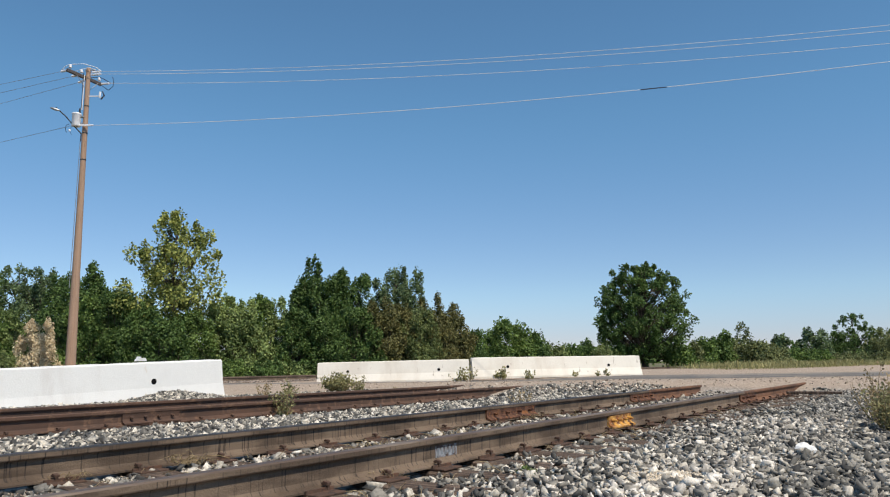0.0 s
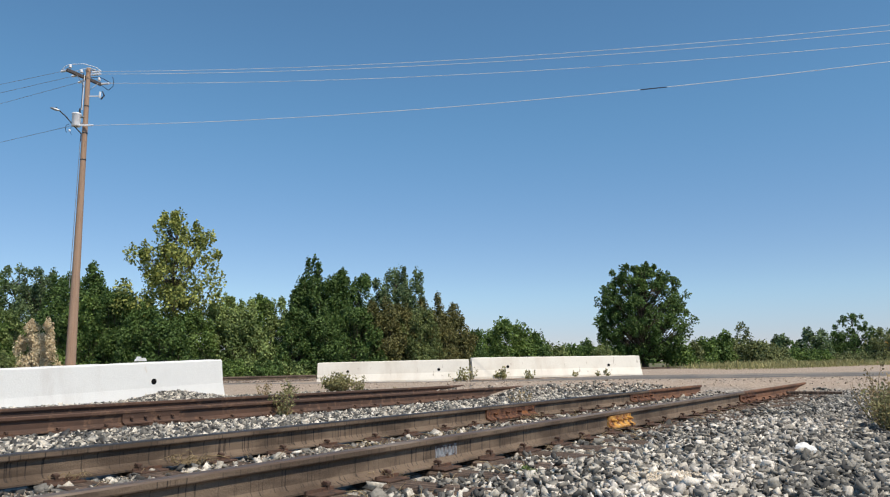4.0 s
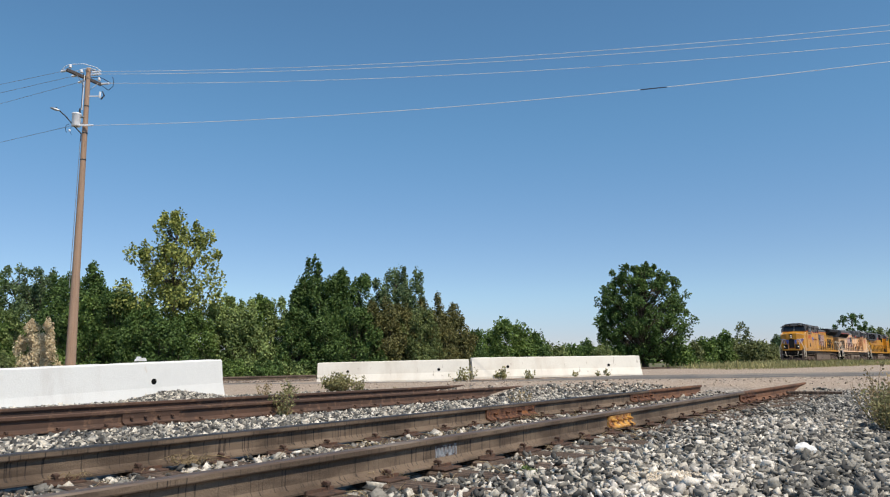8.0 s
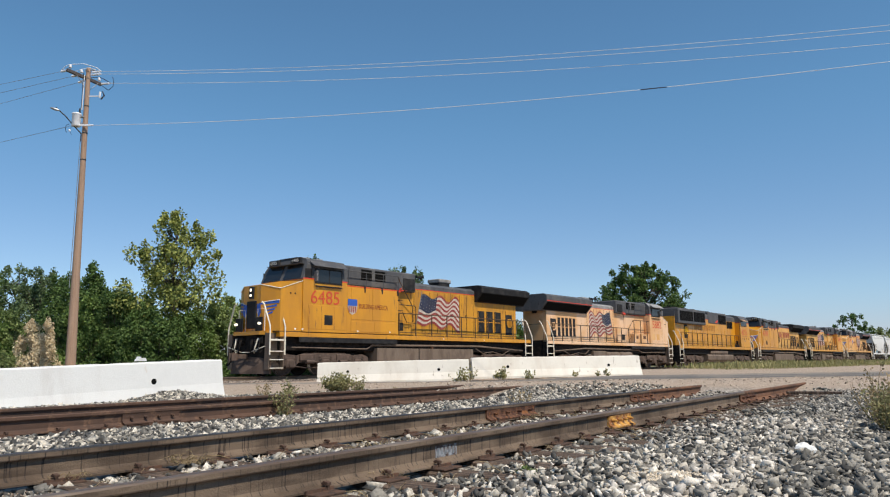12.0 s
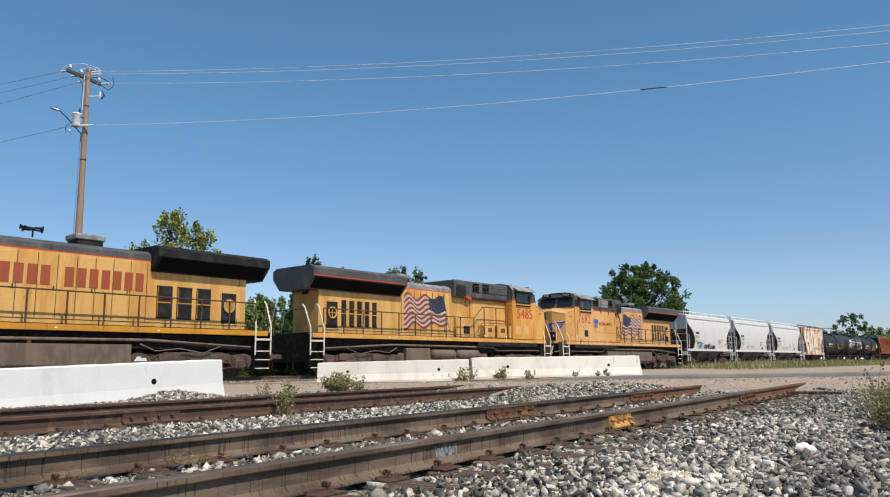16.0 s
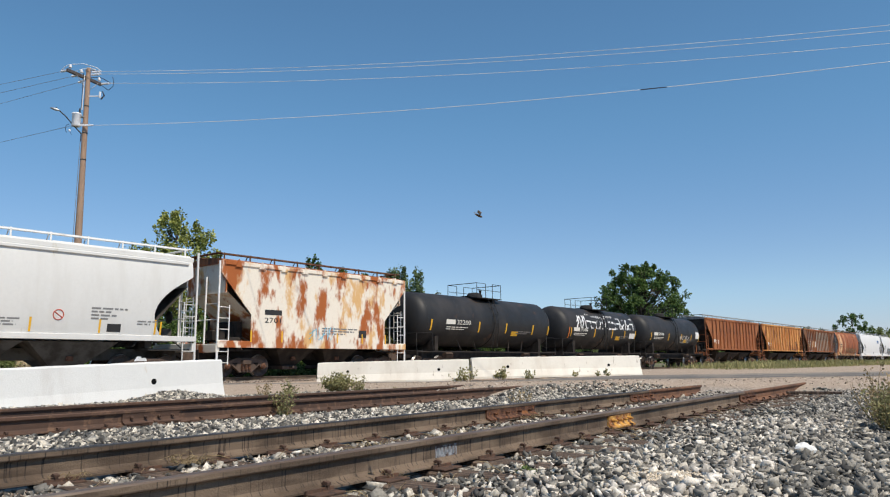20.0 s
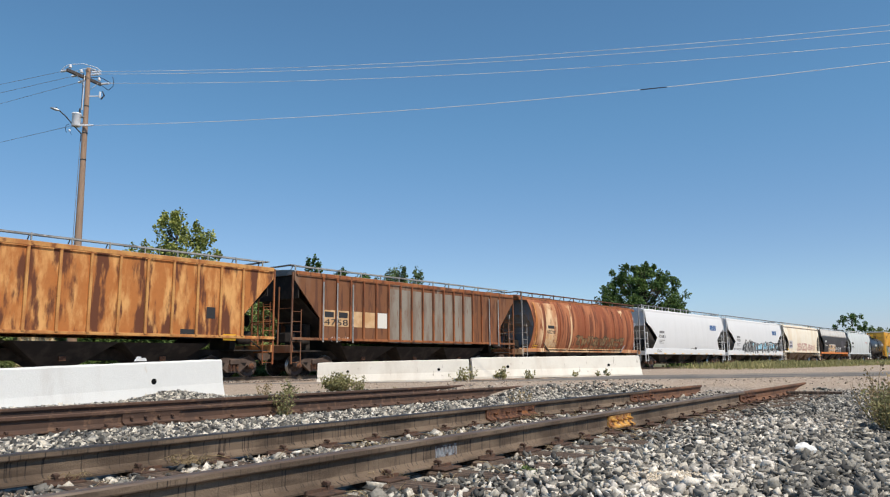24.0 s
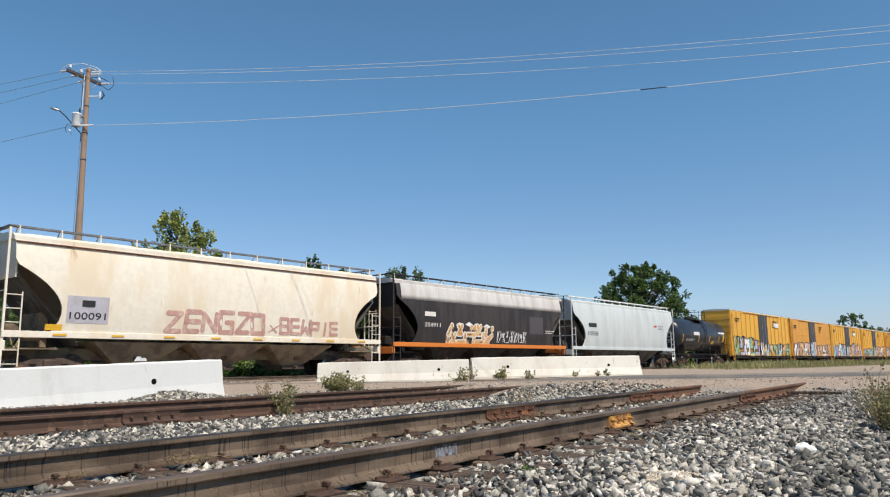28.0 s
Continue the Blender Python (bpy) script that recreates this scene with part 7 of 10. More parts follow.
    for s in (-1, 1):
        part("underframe_piping", Mesh().tube([(X(2.2), s * 1.38, 1.26), (X(6.8), s * 1.38, 1.22), (X(7.2), s * 1.36, 1.36), (X(16), s * 1.36, 1.38), (X(20.5), s * 1.36, 1.24)], .03, 6).tube([(X(15.6), s * 1.40, 1.3), (X(16.2), s * 1.44, 1.05), (X(17.2), s * 1.44, 1.15), (X(18.2), s * 1.42, .98), (X(19), s * 1.40, 1.25)], .025, 5), M_TANKGREY, lo)
    loco_truck(lo, X(4.25), kind)
    loco_truck(lo, X(17.95), kind)
    couplers(lo, 11.15)
    # steps and rails
    for s in (-1, 1):
        ladder_steps(lo, X(1.30), s, dirty_step or M_GRAB, "grey")
        ladder_steps(lo, X(20.98), s, dirty_step or M_GRAB, "dark")
        end_rail(lo, X(.92), s, -1, M_GRAB)
        end_rail(lo, X(21.38), s, 1, M_GRAB)
    side_rails(lo, X(9.0), X(20.6), hand, (-1,))
    side_rails(lo, X(9.2), X(20.6), hand, (1,))
    part("end_railing", Mesh().tube([(X(21.3), -1.2, 1.83), (X(21.3), -1.2, 2.85), (X(21.3), 1.2, 2.85), (X(21.3), 1.2, 1.83)], .02, 6), hand, lo)
    part("end_railing", Mesh().tube([(X(1.05), -.95, 1.83), (X(1.05), -.95, 2.75), (X(1.05), -.45, 2.75), (X(1.05), -.45, 1.83)], .02, 6).tube([(X(1.05), .95, 1.83), (X(1.05), .95, 2.75), (X(1.05), .45, 2.75), (X(1.05), .45, 1.83)], .02, 6), M_GRAB, lo)
    # lettering
    y1, y2 = flat(1.556), flat(.972)
    lettering(lo, number, X(3.10), X(4.82), 3.04, 3.62, y1, M_NUM, vis, "fleet_number", "red fleet number %s" % number)
    if slogan:
        lettering(lo, slogan, X(6.12), X(8.1), 2.96, 3.18, flat(1.546), M_NUM_DARK, vis, "slogan")
        sh = [(X(5.40), 3.32), (X(5.96), 3.32), (X(6.0), 3.02), (X(5.92), 2.76), (X(5.68), 2.66), (X(5.44), 2.76), (X(5.36), 3.02)]
        e = patch(lo, sh, flat(1.546), M_FWHITE, vis, "shield_emblem", "striped shield emblem")
        patch(e, [(X(5.38), 3.36), (X(5.98), 3.36), (X(5.99), 3.06), (X(5.37), 3.06)], flat(1.552), M_WING, vis, "shield_top")
        for k in range(4):
            patch(e, [(X(5.42 + k * .135), 3.03), (X(5.49 + k * .135), 3.03), (X(5.49 + k * .135), 2.76), (X(5.42 + k * .135), 2.76)], flat(1.552), M_FRED, vis, "shield_stripe")
    if flagged:
        flag(lo, X(10.95), X(14.6), 2.15, 3.98, y2, vis)
    if big_letters:
        k = 0
        for wd, cnt in ((0, 5), (1, 7)):
            for i in range(cnt):
                a = 10.42 + k * .43 + wd * .37
                rect(lo, X(a), X(a + .31), 3.08, 3.72, y2, M_NUM_HOOD, vis, "company_lettering_bar", off=.006)
                k += 1
    for xx in (2.2, 2.6, 6.0, 8.2, 12.5, 16.2):
        rect(lo, X(xx), X(xx + .09), 1.90 if xx < 9 else 1.62, 1.96 if xx < 9 else 1.68, flat(1.552 if xx < 9 else 1.522), M_WHITE, vis, "small_sign")
    for s in (-1, 1):
        for xx in (2.0, 2.25):
            part("nose_marker", Mesh().disc((X(xx), s * 1.49, 3.42), "y", .035, .03, 10), M_SOOT, nose_ob)
    return lo


def emd_loco(label, number, paint, vis):
    """A six-axle road locomotive with flush hood radiators; its cab end is -x."""
    X = lambda v: v - 11.08
    lo = thing("locomotive", label, "locomotive", "locomotives")
    kind = "loco" if vis < 0 else "loco_back"
    flat = lambda y: (lambda z: y)
    part("underframe", Mesh().box(X(1.2), X(20.9), -1.25, 1.25, 1.12, 1.48, .03).box(X(.9), X(21.2), -.5, .5, .7, 1.2, .03), M_BLACK, lo)
    part("walkway_sill", Mesh().box(X(1.0), X(21.2), -1.52, 1.52, 1.48, 1.76, .015), paint, lo, "yellow walkway edge")
    part("walkway", Mesh().box(X(1.0), X(21.2), -1.50, 1.50, 1.762, 1.79), M_SOOT, lo)
    for x in (.85, 21.1):
        part("pilot", Mesh().box(X(x), X(x + .18), -1.5, 1.5, .45, 1.78, .02), M_BLACK, lo)
    nose = Mesh().add([(X(.95), -.75, 1.79), (X(1.35), -1.42, 1.79), (X(2.1), -1.50, 1.79), (X(2.1), 1.50, 1.79), (X(1.35), 1.42, 1.79), (X(.95), .75, 1.79), (X(1.0), -.75, 3.40), (X(1.38), -1.40, 3.62), (X(1.9), -1.50, 3.95), (X(1.9), 1.50, 3.95), (X(1.38), 1.40, 3.62), (X(1.0), .75, 3.40)], [(5, 4, 3, 2, 1, 0), (6, 7, 8, 9, 10, 11)] + [(i, (i + 1) % 6, (i + 1) % 6 + 6, i + 6) for i in range(6)])
    part("nose", nose, paint, lo, "yellow wide safety nose")
    part("cab", Mesh().box(X(1.9), X(4.75), -1.54, 1.54, 1.79, 4.18, .02), paint, lo, "yellow crew cab")
    prof = [(-1.54, 4.18), (-1.52, 4.72), (-1.2, 5.0), (-.6, 5.10), (.6, 5.10), (1.2, 5.0), (1.52, 4.72), (1.54, 4.18)]
    part("cab_roof", Mesh().loft([[(X(1.92) + (z - 4.18) * .4, y, z) for y, z in prof], [(X(4.75), y, z) for y, z in prof]], True, False), M_GREY, lo, "grey upper cab and roof")
    part("red_stripe", Mesh().box(X(1.9), X(4.76), -1.546, 1.546, 4.17, 4.21), M_RED, lo)
    for s in (-1, 1):
        y0 = s * 1.545
        f = part("side_window", Mesh().box(X(2.75), X(4.65), min(y0, y0 + s * .025), max(y0, y0 + s * .025), 3.86, 4.48, .01), M_SOOT, lo, "sliding cab side window")
        for a, b in ((2.81, 3.12), (3.2, 3.85), (3.93, 4.58)):
            part("pane", Mesh().box(X(a), X(b), min(y0 + s * .025, y0 + s * .032), max(y0 + s * .025, y0 + s * .032), 3.91, 4.43), M_GLASS, f)
        part("window_awning", Mesh().add([(X(3.1), s * 1.50, 4.62), (X(4.6), s * 1.50, 4.62), (X(4.5), s * 1.88, 4.38), (X(3.2), s * 1.88, 4.38), (X(3.1), s * 1.50, 4.64), (X(4.6), s * 1.50, 4.64), (X(4.5), s * 1.88, 4.40), (X(3.2), s * 1.88, 4.40)], [(0, 1, 2, 3), (7, 6, 5, 4), (0, 4, 5, 1), (2, 6, 7, 3), (1, 5, 6, 2), (3, 7, 4, 0)]), mat("rusty_awning", (0.5, 0.36, 0.24), 0.7, second=(0.28, 0.12, 0.05), amount=0.5, scale=5), lo, "rust-stained sun awning")
        part("cab_corner_post", Mesh().tube([(X(4.82), s * 1.49, 1.5), (X(4.82), s * 1.49, 4.1)], .03, 6), M_RAILING, lo)
        part("cab_step_box", Mesh().box(X(4.9), X(5.3), min(s * 1.05, s * 1.4), max(s * 1.05, s * 1.4), 1.80, 2.02, .03).box(X(4.95), X(5.1), min(s * 1.1, s * 1.3), max(s * 1.1, s * 1.3), 2.02, 2.4, .02), M_SOOT, lo, "dark hand-brake gear on the walkway")
        part("cab_side_seam", Mesh().box(X(2.0), X(4.7), y0 - .006, y0 + .006, 2.86, 2.875), M_NUM_DARK, lo)
        part("round_sign", Mesh().disc((X(3.55), y0 + s * .004, 2.42), "y", .10, .012, 16), M_PALE, lo, "small round pale sign")
        for a in (2.3, 2.9, 3.6, 4.2):
            part("cab_side_vent", Mesh().box(X(a), X(a + .08), y0 - .012, y0 + .012, 2.55, 2.7), M_SOOT, lo)
        part("windshield", Mesh().add([(X(1.93), s * .1, 4.2), (X(1.93), s * 1.4, 4.2), (X(2.07), s * 1.3, 4.56), (X(2.07), s * .1, 4.62)], [(0, 1, 2, 3)]), M_GLASS, lo, "dark windshield pane")
        part("cab_door", Mesh().box(X(4.78), X(4.84), s * 1.2 - .3, s * 1.2 + .3, 1.85, 4.0, .02), paint, lo)
    hood = part("engine_hood", Mesh().box(X(4.76), X(20.9), -.98, .98, 1.79, 4.30, .02), M_YEL, lo, "yellow engine hood with doors")
    part("hood_roof", Mesh().prism([(-.98, 4.30), (-.98, 4.76), (-.70, 4.94), (.70, 4.94), (.98, 4.76), (.98, 4.30)], X(4.76), X(20.9)), M_GREY, lo, "grey hood roof")
    part("raised_roof", Mesh().box(X(7.42), X(12.6), -1.02, 1.02, 3.90, 5.06, .06), M_GREY, lo, "grey raised dynamic brake housing")
    part("radiator_hood", Mesh().box(X(14.2), X(20.85), -1.35, 1.35, 3.66, 5.04, .05), M_GREY, lo, "grey flared radiator hood")
    for s in (-1, 1):
        for a, b, z0, z1, y in ((14.4, 17.2, 3.90, 4.84, 1.355), (17.4, 20.5, 3.90, 4.84, 1.355), (7.6, 9.75, 3.98, 4.90, 1.025), (5.62, 7.30, 3.58, 4.26, .985)):
            g = part("radiator_grille", Mesh().box(X(a), X(b), s * y - .015, s * y + .015, z0, z1, .008), M_HOLE, lo, "black ribbed grille")
            rib = Mesh()
            for k in range(int((b - a) / .14)):
                rib.box(X(a + .05 + k * .14), X(a + .07 + k * .14), s * (y + .02) - .008, s * (y + .02) + .008, z0 + .02, z1 - .02)
            part("grille_ribs", rib, M_SOOT, g)
        n = 15
        for i in range(n):
            a = 6.2 + i * .97
            if a + .9 < 20.8:
                part("hood_door", Mesh().box(X(a), X(a + .9), s * .983 - .014, s * .983 + .014, 1.95, 3.55, .008), paint, hood)
        part("red_stripe", Mesh().box(X(8.9), X(14.2), s * .986 - .006, s * .986 + .006, 4.22, 4.28), M_RED, lo)
        part("hand_brake", Mesh().lathe((X(18.4), s * 1.03, 3.1), "y", [(-.03, .36), (.03, .36), (.03, .30), (-.03, .30)], 20).tube([(X(18.05), s * 1.03, 3.1), (X(18.75), s * 1.03, 3.1)], .02, 5).tube([(X(18.4), s * 1.03, 2.75), (X(18.4), s * 1.03, 3.45)], .02, 5), M_REFL, lo, "yellow hand-brake wheel")
        part("brake_recess", Mesh().box(X(18.0), X(18.85), s * .99 - .01, s * .99 + .01, 2.45, 3.62), M_SOOT, lo)
    for x in (15.3, 17.4, 19.5):
        part("roof_fan", Mesh().lathe((X(x), 0, 5.04), "z", [(0, .78), (.10, .78), (.14, .70), (.15, .1)], 22), M_SOOT, lo, "round dark roof fan")
    part("exhaust_stack", Mesh().box(X(12.0), X(12.9), -.35, .35, 4.9, 5.12, .04), M_SOOT, lo)
    horn(lo, X(10.4), 5.02)
    part("fuel_tank", Mesh().prism([(-1.1, .36), (-1.42, .62), (-1.46, .95), (-1.36, 1.12), (1.36, 1.12), (1.46, .95), (1.42, .62), (1.1, .36)], X(7.1), X(14.4)), M_TANKGREY, lo, "long dusty fuel tank")
    for s in (-1, 1):
        part("air_reservoir", Mesh().lathe((X(8.6), s * 1.28, 1.28), "x", [(0, .04), (.06, .13), (4.6, .13), (4.66, .04)], 14), M_TANKGREY, lo, "long dusty air reservoir")
    loco_truck(lo, X(4.2), kind)
    loco_truck(lo, X(17.9), kind)
    couplers(lo, 11.08)
    for s in (-1, 1):
        ladder_steps(lo, X(1.1), s, M_GRAB, "grey")
        ladder_steps(lo, X(21.0), s, M_GRAB, "dark")
        end_rail(lo, X(.75), s, -1, M_GRAB)
        end_rail(lo, X(21.35), s, 1, M_GRAB)
    side_rails(lo, X(5.3), X(20.8), M_RAILING)
    y1, y2 = flat(1.546), flat(1.0)
    lettering(lo, number, X(2.75), X(4.5), 3.00, 3.52, y1, M_NUM, vis, "fleet_number", "red fleet number %s" % number)
    k = 0
    for wd, cnt in ((0, 7), (1, 5)):
        for i in range(cnt):
            a = 10.9 + k * .43 + wd * .35
            rect(lo, X(a), X(a + .31), 3.20, 3.74, y2, M_NUM_FADED, vis, "company_lettering_bar", off=.004)
            k += 1
    patch(lo, [(X(9.9), 4.3), (X(10.5), 3.75), (X(10.35), 4.0), (X(10.9), 4.05), (X(10.2), 4.28)], flat(1.03), M_RED, vis, "lightning_stripe", off=.003)
    return lo
# ---- freight cars: paint ----
def streaky(name, base, stain, rust, a=0.4, b=0.15, seed=0.0, rough=0.6):
    return mat(name, base, rough, second=stain, amount=a, scale=0.9, stretch=(1.6, 1, 0.3), third=rust, third_amount=b, third_scale=2.2, third_stretch=(1.5, 1, 0.35), fine=0.05, bump=0.08, sharp=0.25, seed=seed)


P_GREY = streaky("light_grey_car_paint", (0.65, 0.65, 0.63), (0.60, 0.595, 0.57), (0.50, 0.46, 0.38), 0.35, 0.03, 1)
P_WHITE = streaky("white_car_paint", (0.70, 0.705, 0.71), (0.66, 0.665, 0.67), (0.58, 0.56, 0.53), 0.35, 0.03, 2)
P_RUSTWHITE = mat("peeling_white_over_rust", (0.78, 0.72, 0.62), 0.75, second=(0.64, 0.40, 0.18), amount=0.30, scale=1.1, stretch=(1.4, 1, 0.6), third=(0.36, 0.105, 0.028), third_amount=0.41, third_scale=0.9, third_stretch=(1.3, 1, 0.55), fine=0.08, bump=0.2, sharp=0.12, seed=4)
P_BROWN = mat("rusty_brown_paint", (0.26, 0.085, 0.033), 0.8, second=(0.34, 0.13, 0.05), amount=0.5, scale=0.9, stretch=(2.2, 1, 0.25), third=(0.12, 0.05, 0.028), third_amount=0.32, third_scale=2.0, third_stretch=(2.5, 1, 0.25), bump=0.2, seed=5)
P_TAN = mat("rust_streaked_tan_paint", (0.45, 0.165, 0.045), 0.78, second=(0.68, 0.36, 0.13), amount=0.40, scale=1.0, stretch=(1.6, 1, 0.55), third=(0.13, 0.045, 0.022), third_amount=0.42, third_scale=0.9, third_stretch=(2.0, 1, 0.45), bump=0.2, seed=6)
P_GREYBROWN = mat("rust_and_grey_paint", (0.20, 0.085, 0.040), 0.8, second=(0.25, 0.20, 0.155), amount=0.26, scale=0.35, stretch=(1.6, 1, 0.35), third=(0.12, 0.05, 0.028), third_amount=0.35, third_scale=2.0, third_stretch=(2.2, 1, 0.25), bump=0.2, seed=7)
P_REDRUST = mat("red_rust_cylinder", (0.27, 0.082, 0.036), 0.75, second=(0.40, 0.155, 0.070), amount=0.40, scale=0.55, stretch=(2.6, 1, 0.22), third=(0.15, 0.048, 0.024), third_amount=0.36, third_scale=1.1, third_stretch=(2.2, 1, 0.25), bump=0.2, seed=8)
P_FADED = mat("faded_orange_cream_paint", (0.46, 0.21, 0.10), 0.78, second=(0.70, 0.50, 0.30), amount=0.42, scale=0.7, stretch=(1.2, 1, 0.45), third=(0.24, 0.075, 0.03), third_amount=0.28, third_scale=1.6, third_stretch=(1.6, 1, 0.5), bump=0.2, seed=18)
P_CREAM = mat("dirty_cream_paint", (0.82, 0.755, 0.63), 0.65, second=(0.74, 0.63, 0.47), amount=0.36, scale=0.6, stretch=(1.5, 1, 0.5), third=(0.55, 0.40, 0.25), third_amount=0.08, third_scale=2.6, third_stretch=(1.6, 1, 0.3), bump=0.1, seed=9)
P_DARK = mat("black_brown_paint", (0.030, 0.026, 0.026), 0.55, second=(0.055, 0.045, 0.042), amount=0.45, scale=0.9, stretch=(1.5, 1, 0.3), fine=0.08, seed=10)
P_PALEROOF = streaky("pale_roof_paint", (0.62, 0.60, 0.57), (0.50, 0.47, 0.43), (0.35, 0.3, 0.25), 0.4, 0.08, 11)
P_LTGREY = streaky("cool_light_grey_paint", (0.58, 0.62, 0.62), (0.50, 0.53, 0.52), (0.42, 0.40, 0.36), 0.35, 0.05, 12)
P_TANK = mat("matt_black_tank", (0.019, 0.020, 0.022), 0.55, second=(0.033, 0.031, 0.031), amount=0.45, scale=0.5, stretch=(1.3, 1, 0.6), third=(0.075, 0.045, 0.032), third_amount=0.12, third_scale=1.2, bump=0.05, seed=13)
P_TANK_BLUE = mat("blue_black_tank", (0.020, 0.026, 0.036), 0.32, second=(0.035, 0.04, 0.05), amount=0.4, scale=0.8, bump=0.03, seed=14)
P_BOX = mat("boxcar_yellow", (0.76, 0.42, 0.055), 0.55, second=(0.66, 0.35, 0.07), amount=0.4, scale=0.8, stretch=(1.5, 1, 0.3), third=(0.34, 0.2, 0.08), third_amount=0.10, third_scale=3, third_stretch=(1.5, 1, 0.3), seed=15)
P_BOX2 = mat("boxcar_orange_yellow", (0.68, 0.33, 0.05), 0.55, second=(0.58, 0.27, 0.05), amount=0.4, scale=0.8, stretch=(1.5, 1, 0.3), third=(0.30, 0.16, 0.07), third_amount=0.14, third_scale=3, third_stretch=(1.5, 1, 0.3), seed=16)
P_DOOR = mat("dark_blue_grey_door", (0.055, 0.055, 0.062), 0.6, second=(0.09, 0.085, 0.085), amount=0.4, scale=2)
P_POST = mat("yellowed_post_paint", (0.58, 0.30, 0.10), 0.75, second=(0.40, 0.16, 0.05), amount=0.45, scale=1.5, stretch=(1, 1, 0.5), third=(0.22, 0.08, 0.03), third_amount=0.2, third_scale=3)
P_PANEL = mat("faded_grey_panel_paint", (0.27, 0.24, 0.20), 0.8, second=(0.20, 0.15, 0.115), amount=0.45, scale=1.2, stretch=(1.6, 1, 0.4), third=(0.17, 0.07, 0.035), third_amount=0.15, third_scale=3, third_stretch=(2, 1, 0.3))
P_UNDER = mat("grimy_underside", (0.022, 0.018, 0.016), 0.9, second=(0.045, 0.036, 0.030), amount=0.4, scale=2)
# end slopes of curved and angular hoppers: shade is put into these streaky greys
P_SLOPE = mat("shade_dark_slope_sheet", (0.12, 0.112, 0.10), 0.85, second=(0.055, 0.048, 0.042), amount=0.5, scale=1.2, stretch=(1, 1.5, 0.5), third=(0.26, 0.24, 0.21), third_amount=0.12, third_scale=3)
P_SLOPE_PALE = mat("shade_grey_slope_sheet", (0.30, 0.295, 0.285), 0.8, second=(0.19, 0.18, 0.17), amount=0.45, scale=1.0, stretch=(1, 1.5, 0.5))
M_BOARD = mat("grey_roof_grating", (0.15, 0.155, 0.165), 0.7, 0.2, second=(0.22, 0.22, 0.22), amount=0.4, scale=3)
P_UNDER_GREY = mat("grimy_grey_underside", (0.10, 0.095, 0.085), 0.85, second=(0.05, 0.044, 0.038), amount=0.45, scale=1.6)
G_BLACK = mat("spray_black", (0.02, 0.02, 0.023), 0.6, fine=0.02, bump=0)
G_BLUE = mat("spray_light_blue", (0.16, 0.48, 0.66), 0.6, second=(0.55, 0.72, 0.80), amount=0.4, scale=3, bump=0)
G_OLIVE = mat("spray_dark_olive", (0.055, 0.05, 0.03), 0.65, second=(0.12, 0.07, 0.035), amount=0.4, scale=3, bump=0)
G_TAN = mat("spray_faded_tan", (0.30, 0.20, 0.10), 0.65, second=(0.16, 0.08, 0.04), amount=0.5, scale=3, bump=0)
G_WHITE = mat("spray_white", (0.78, 0.78, 0.77), 0.6, bump=0)
G_PINK = mat("spray_faded_pink", (0.52, 0.30, 0.26), 0.65, second=(0.62, 0.44, 0.36), amount=0.4, scale=4, bump=0)
G_GREEN = mat("spray_green", (0.26, 0.40, 0.27), 0.6, second=(0.3, 0.5, 0.2), amount=0.4, scale=3, bump=0)
G_ORANGE = mat("spray_orange", (0.66, 0.36, 0.14), 0.6, second=(0.70, 0.55, 0.32), amount=0.4, scale=4, bump=0)
G_PURPLE = mat("spray_violet", (0.38, 0.35, 0.47), 0.6, second=(0.45, 0.40, 0.55), amount=0.4, scale=4, bump=0)


# sprayed strokes over a grid of nine points, 0 lower left to 8 upper right
LETTERS = {"Z": "6802", "E": "8602 35", "N": "0628", "G": "860254", "O": "06820", "X": "08 62", "B": "06853 520", "W": "60428", "P": "06853", "I": "17"}
WILD = ("03715 42", "0657 1284", "61 7342 08", "3706 4 158", "047 3852", "6318 50", "07 3528 1", "6437 5201", "172 3648")


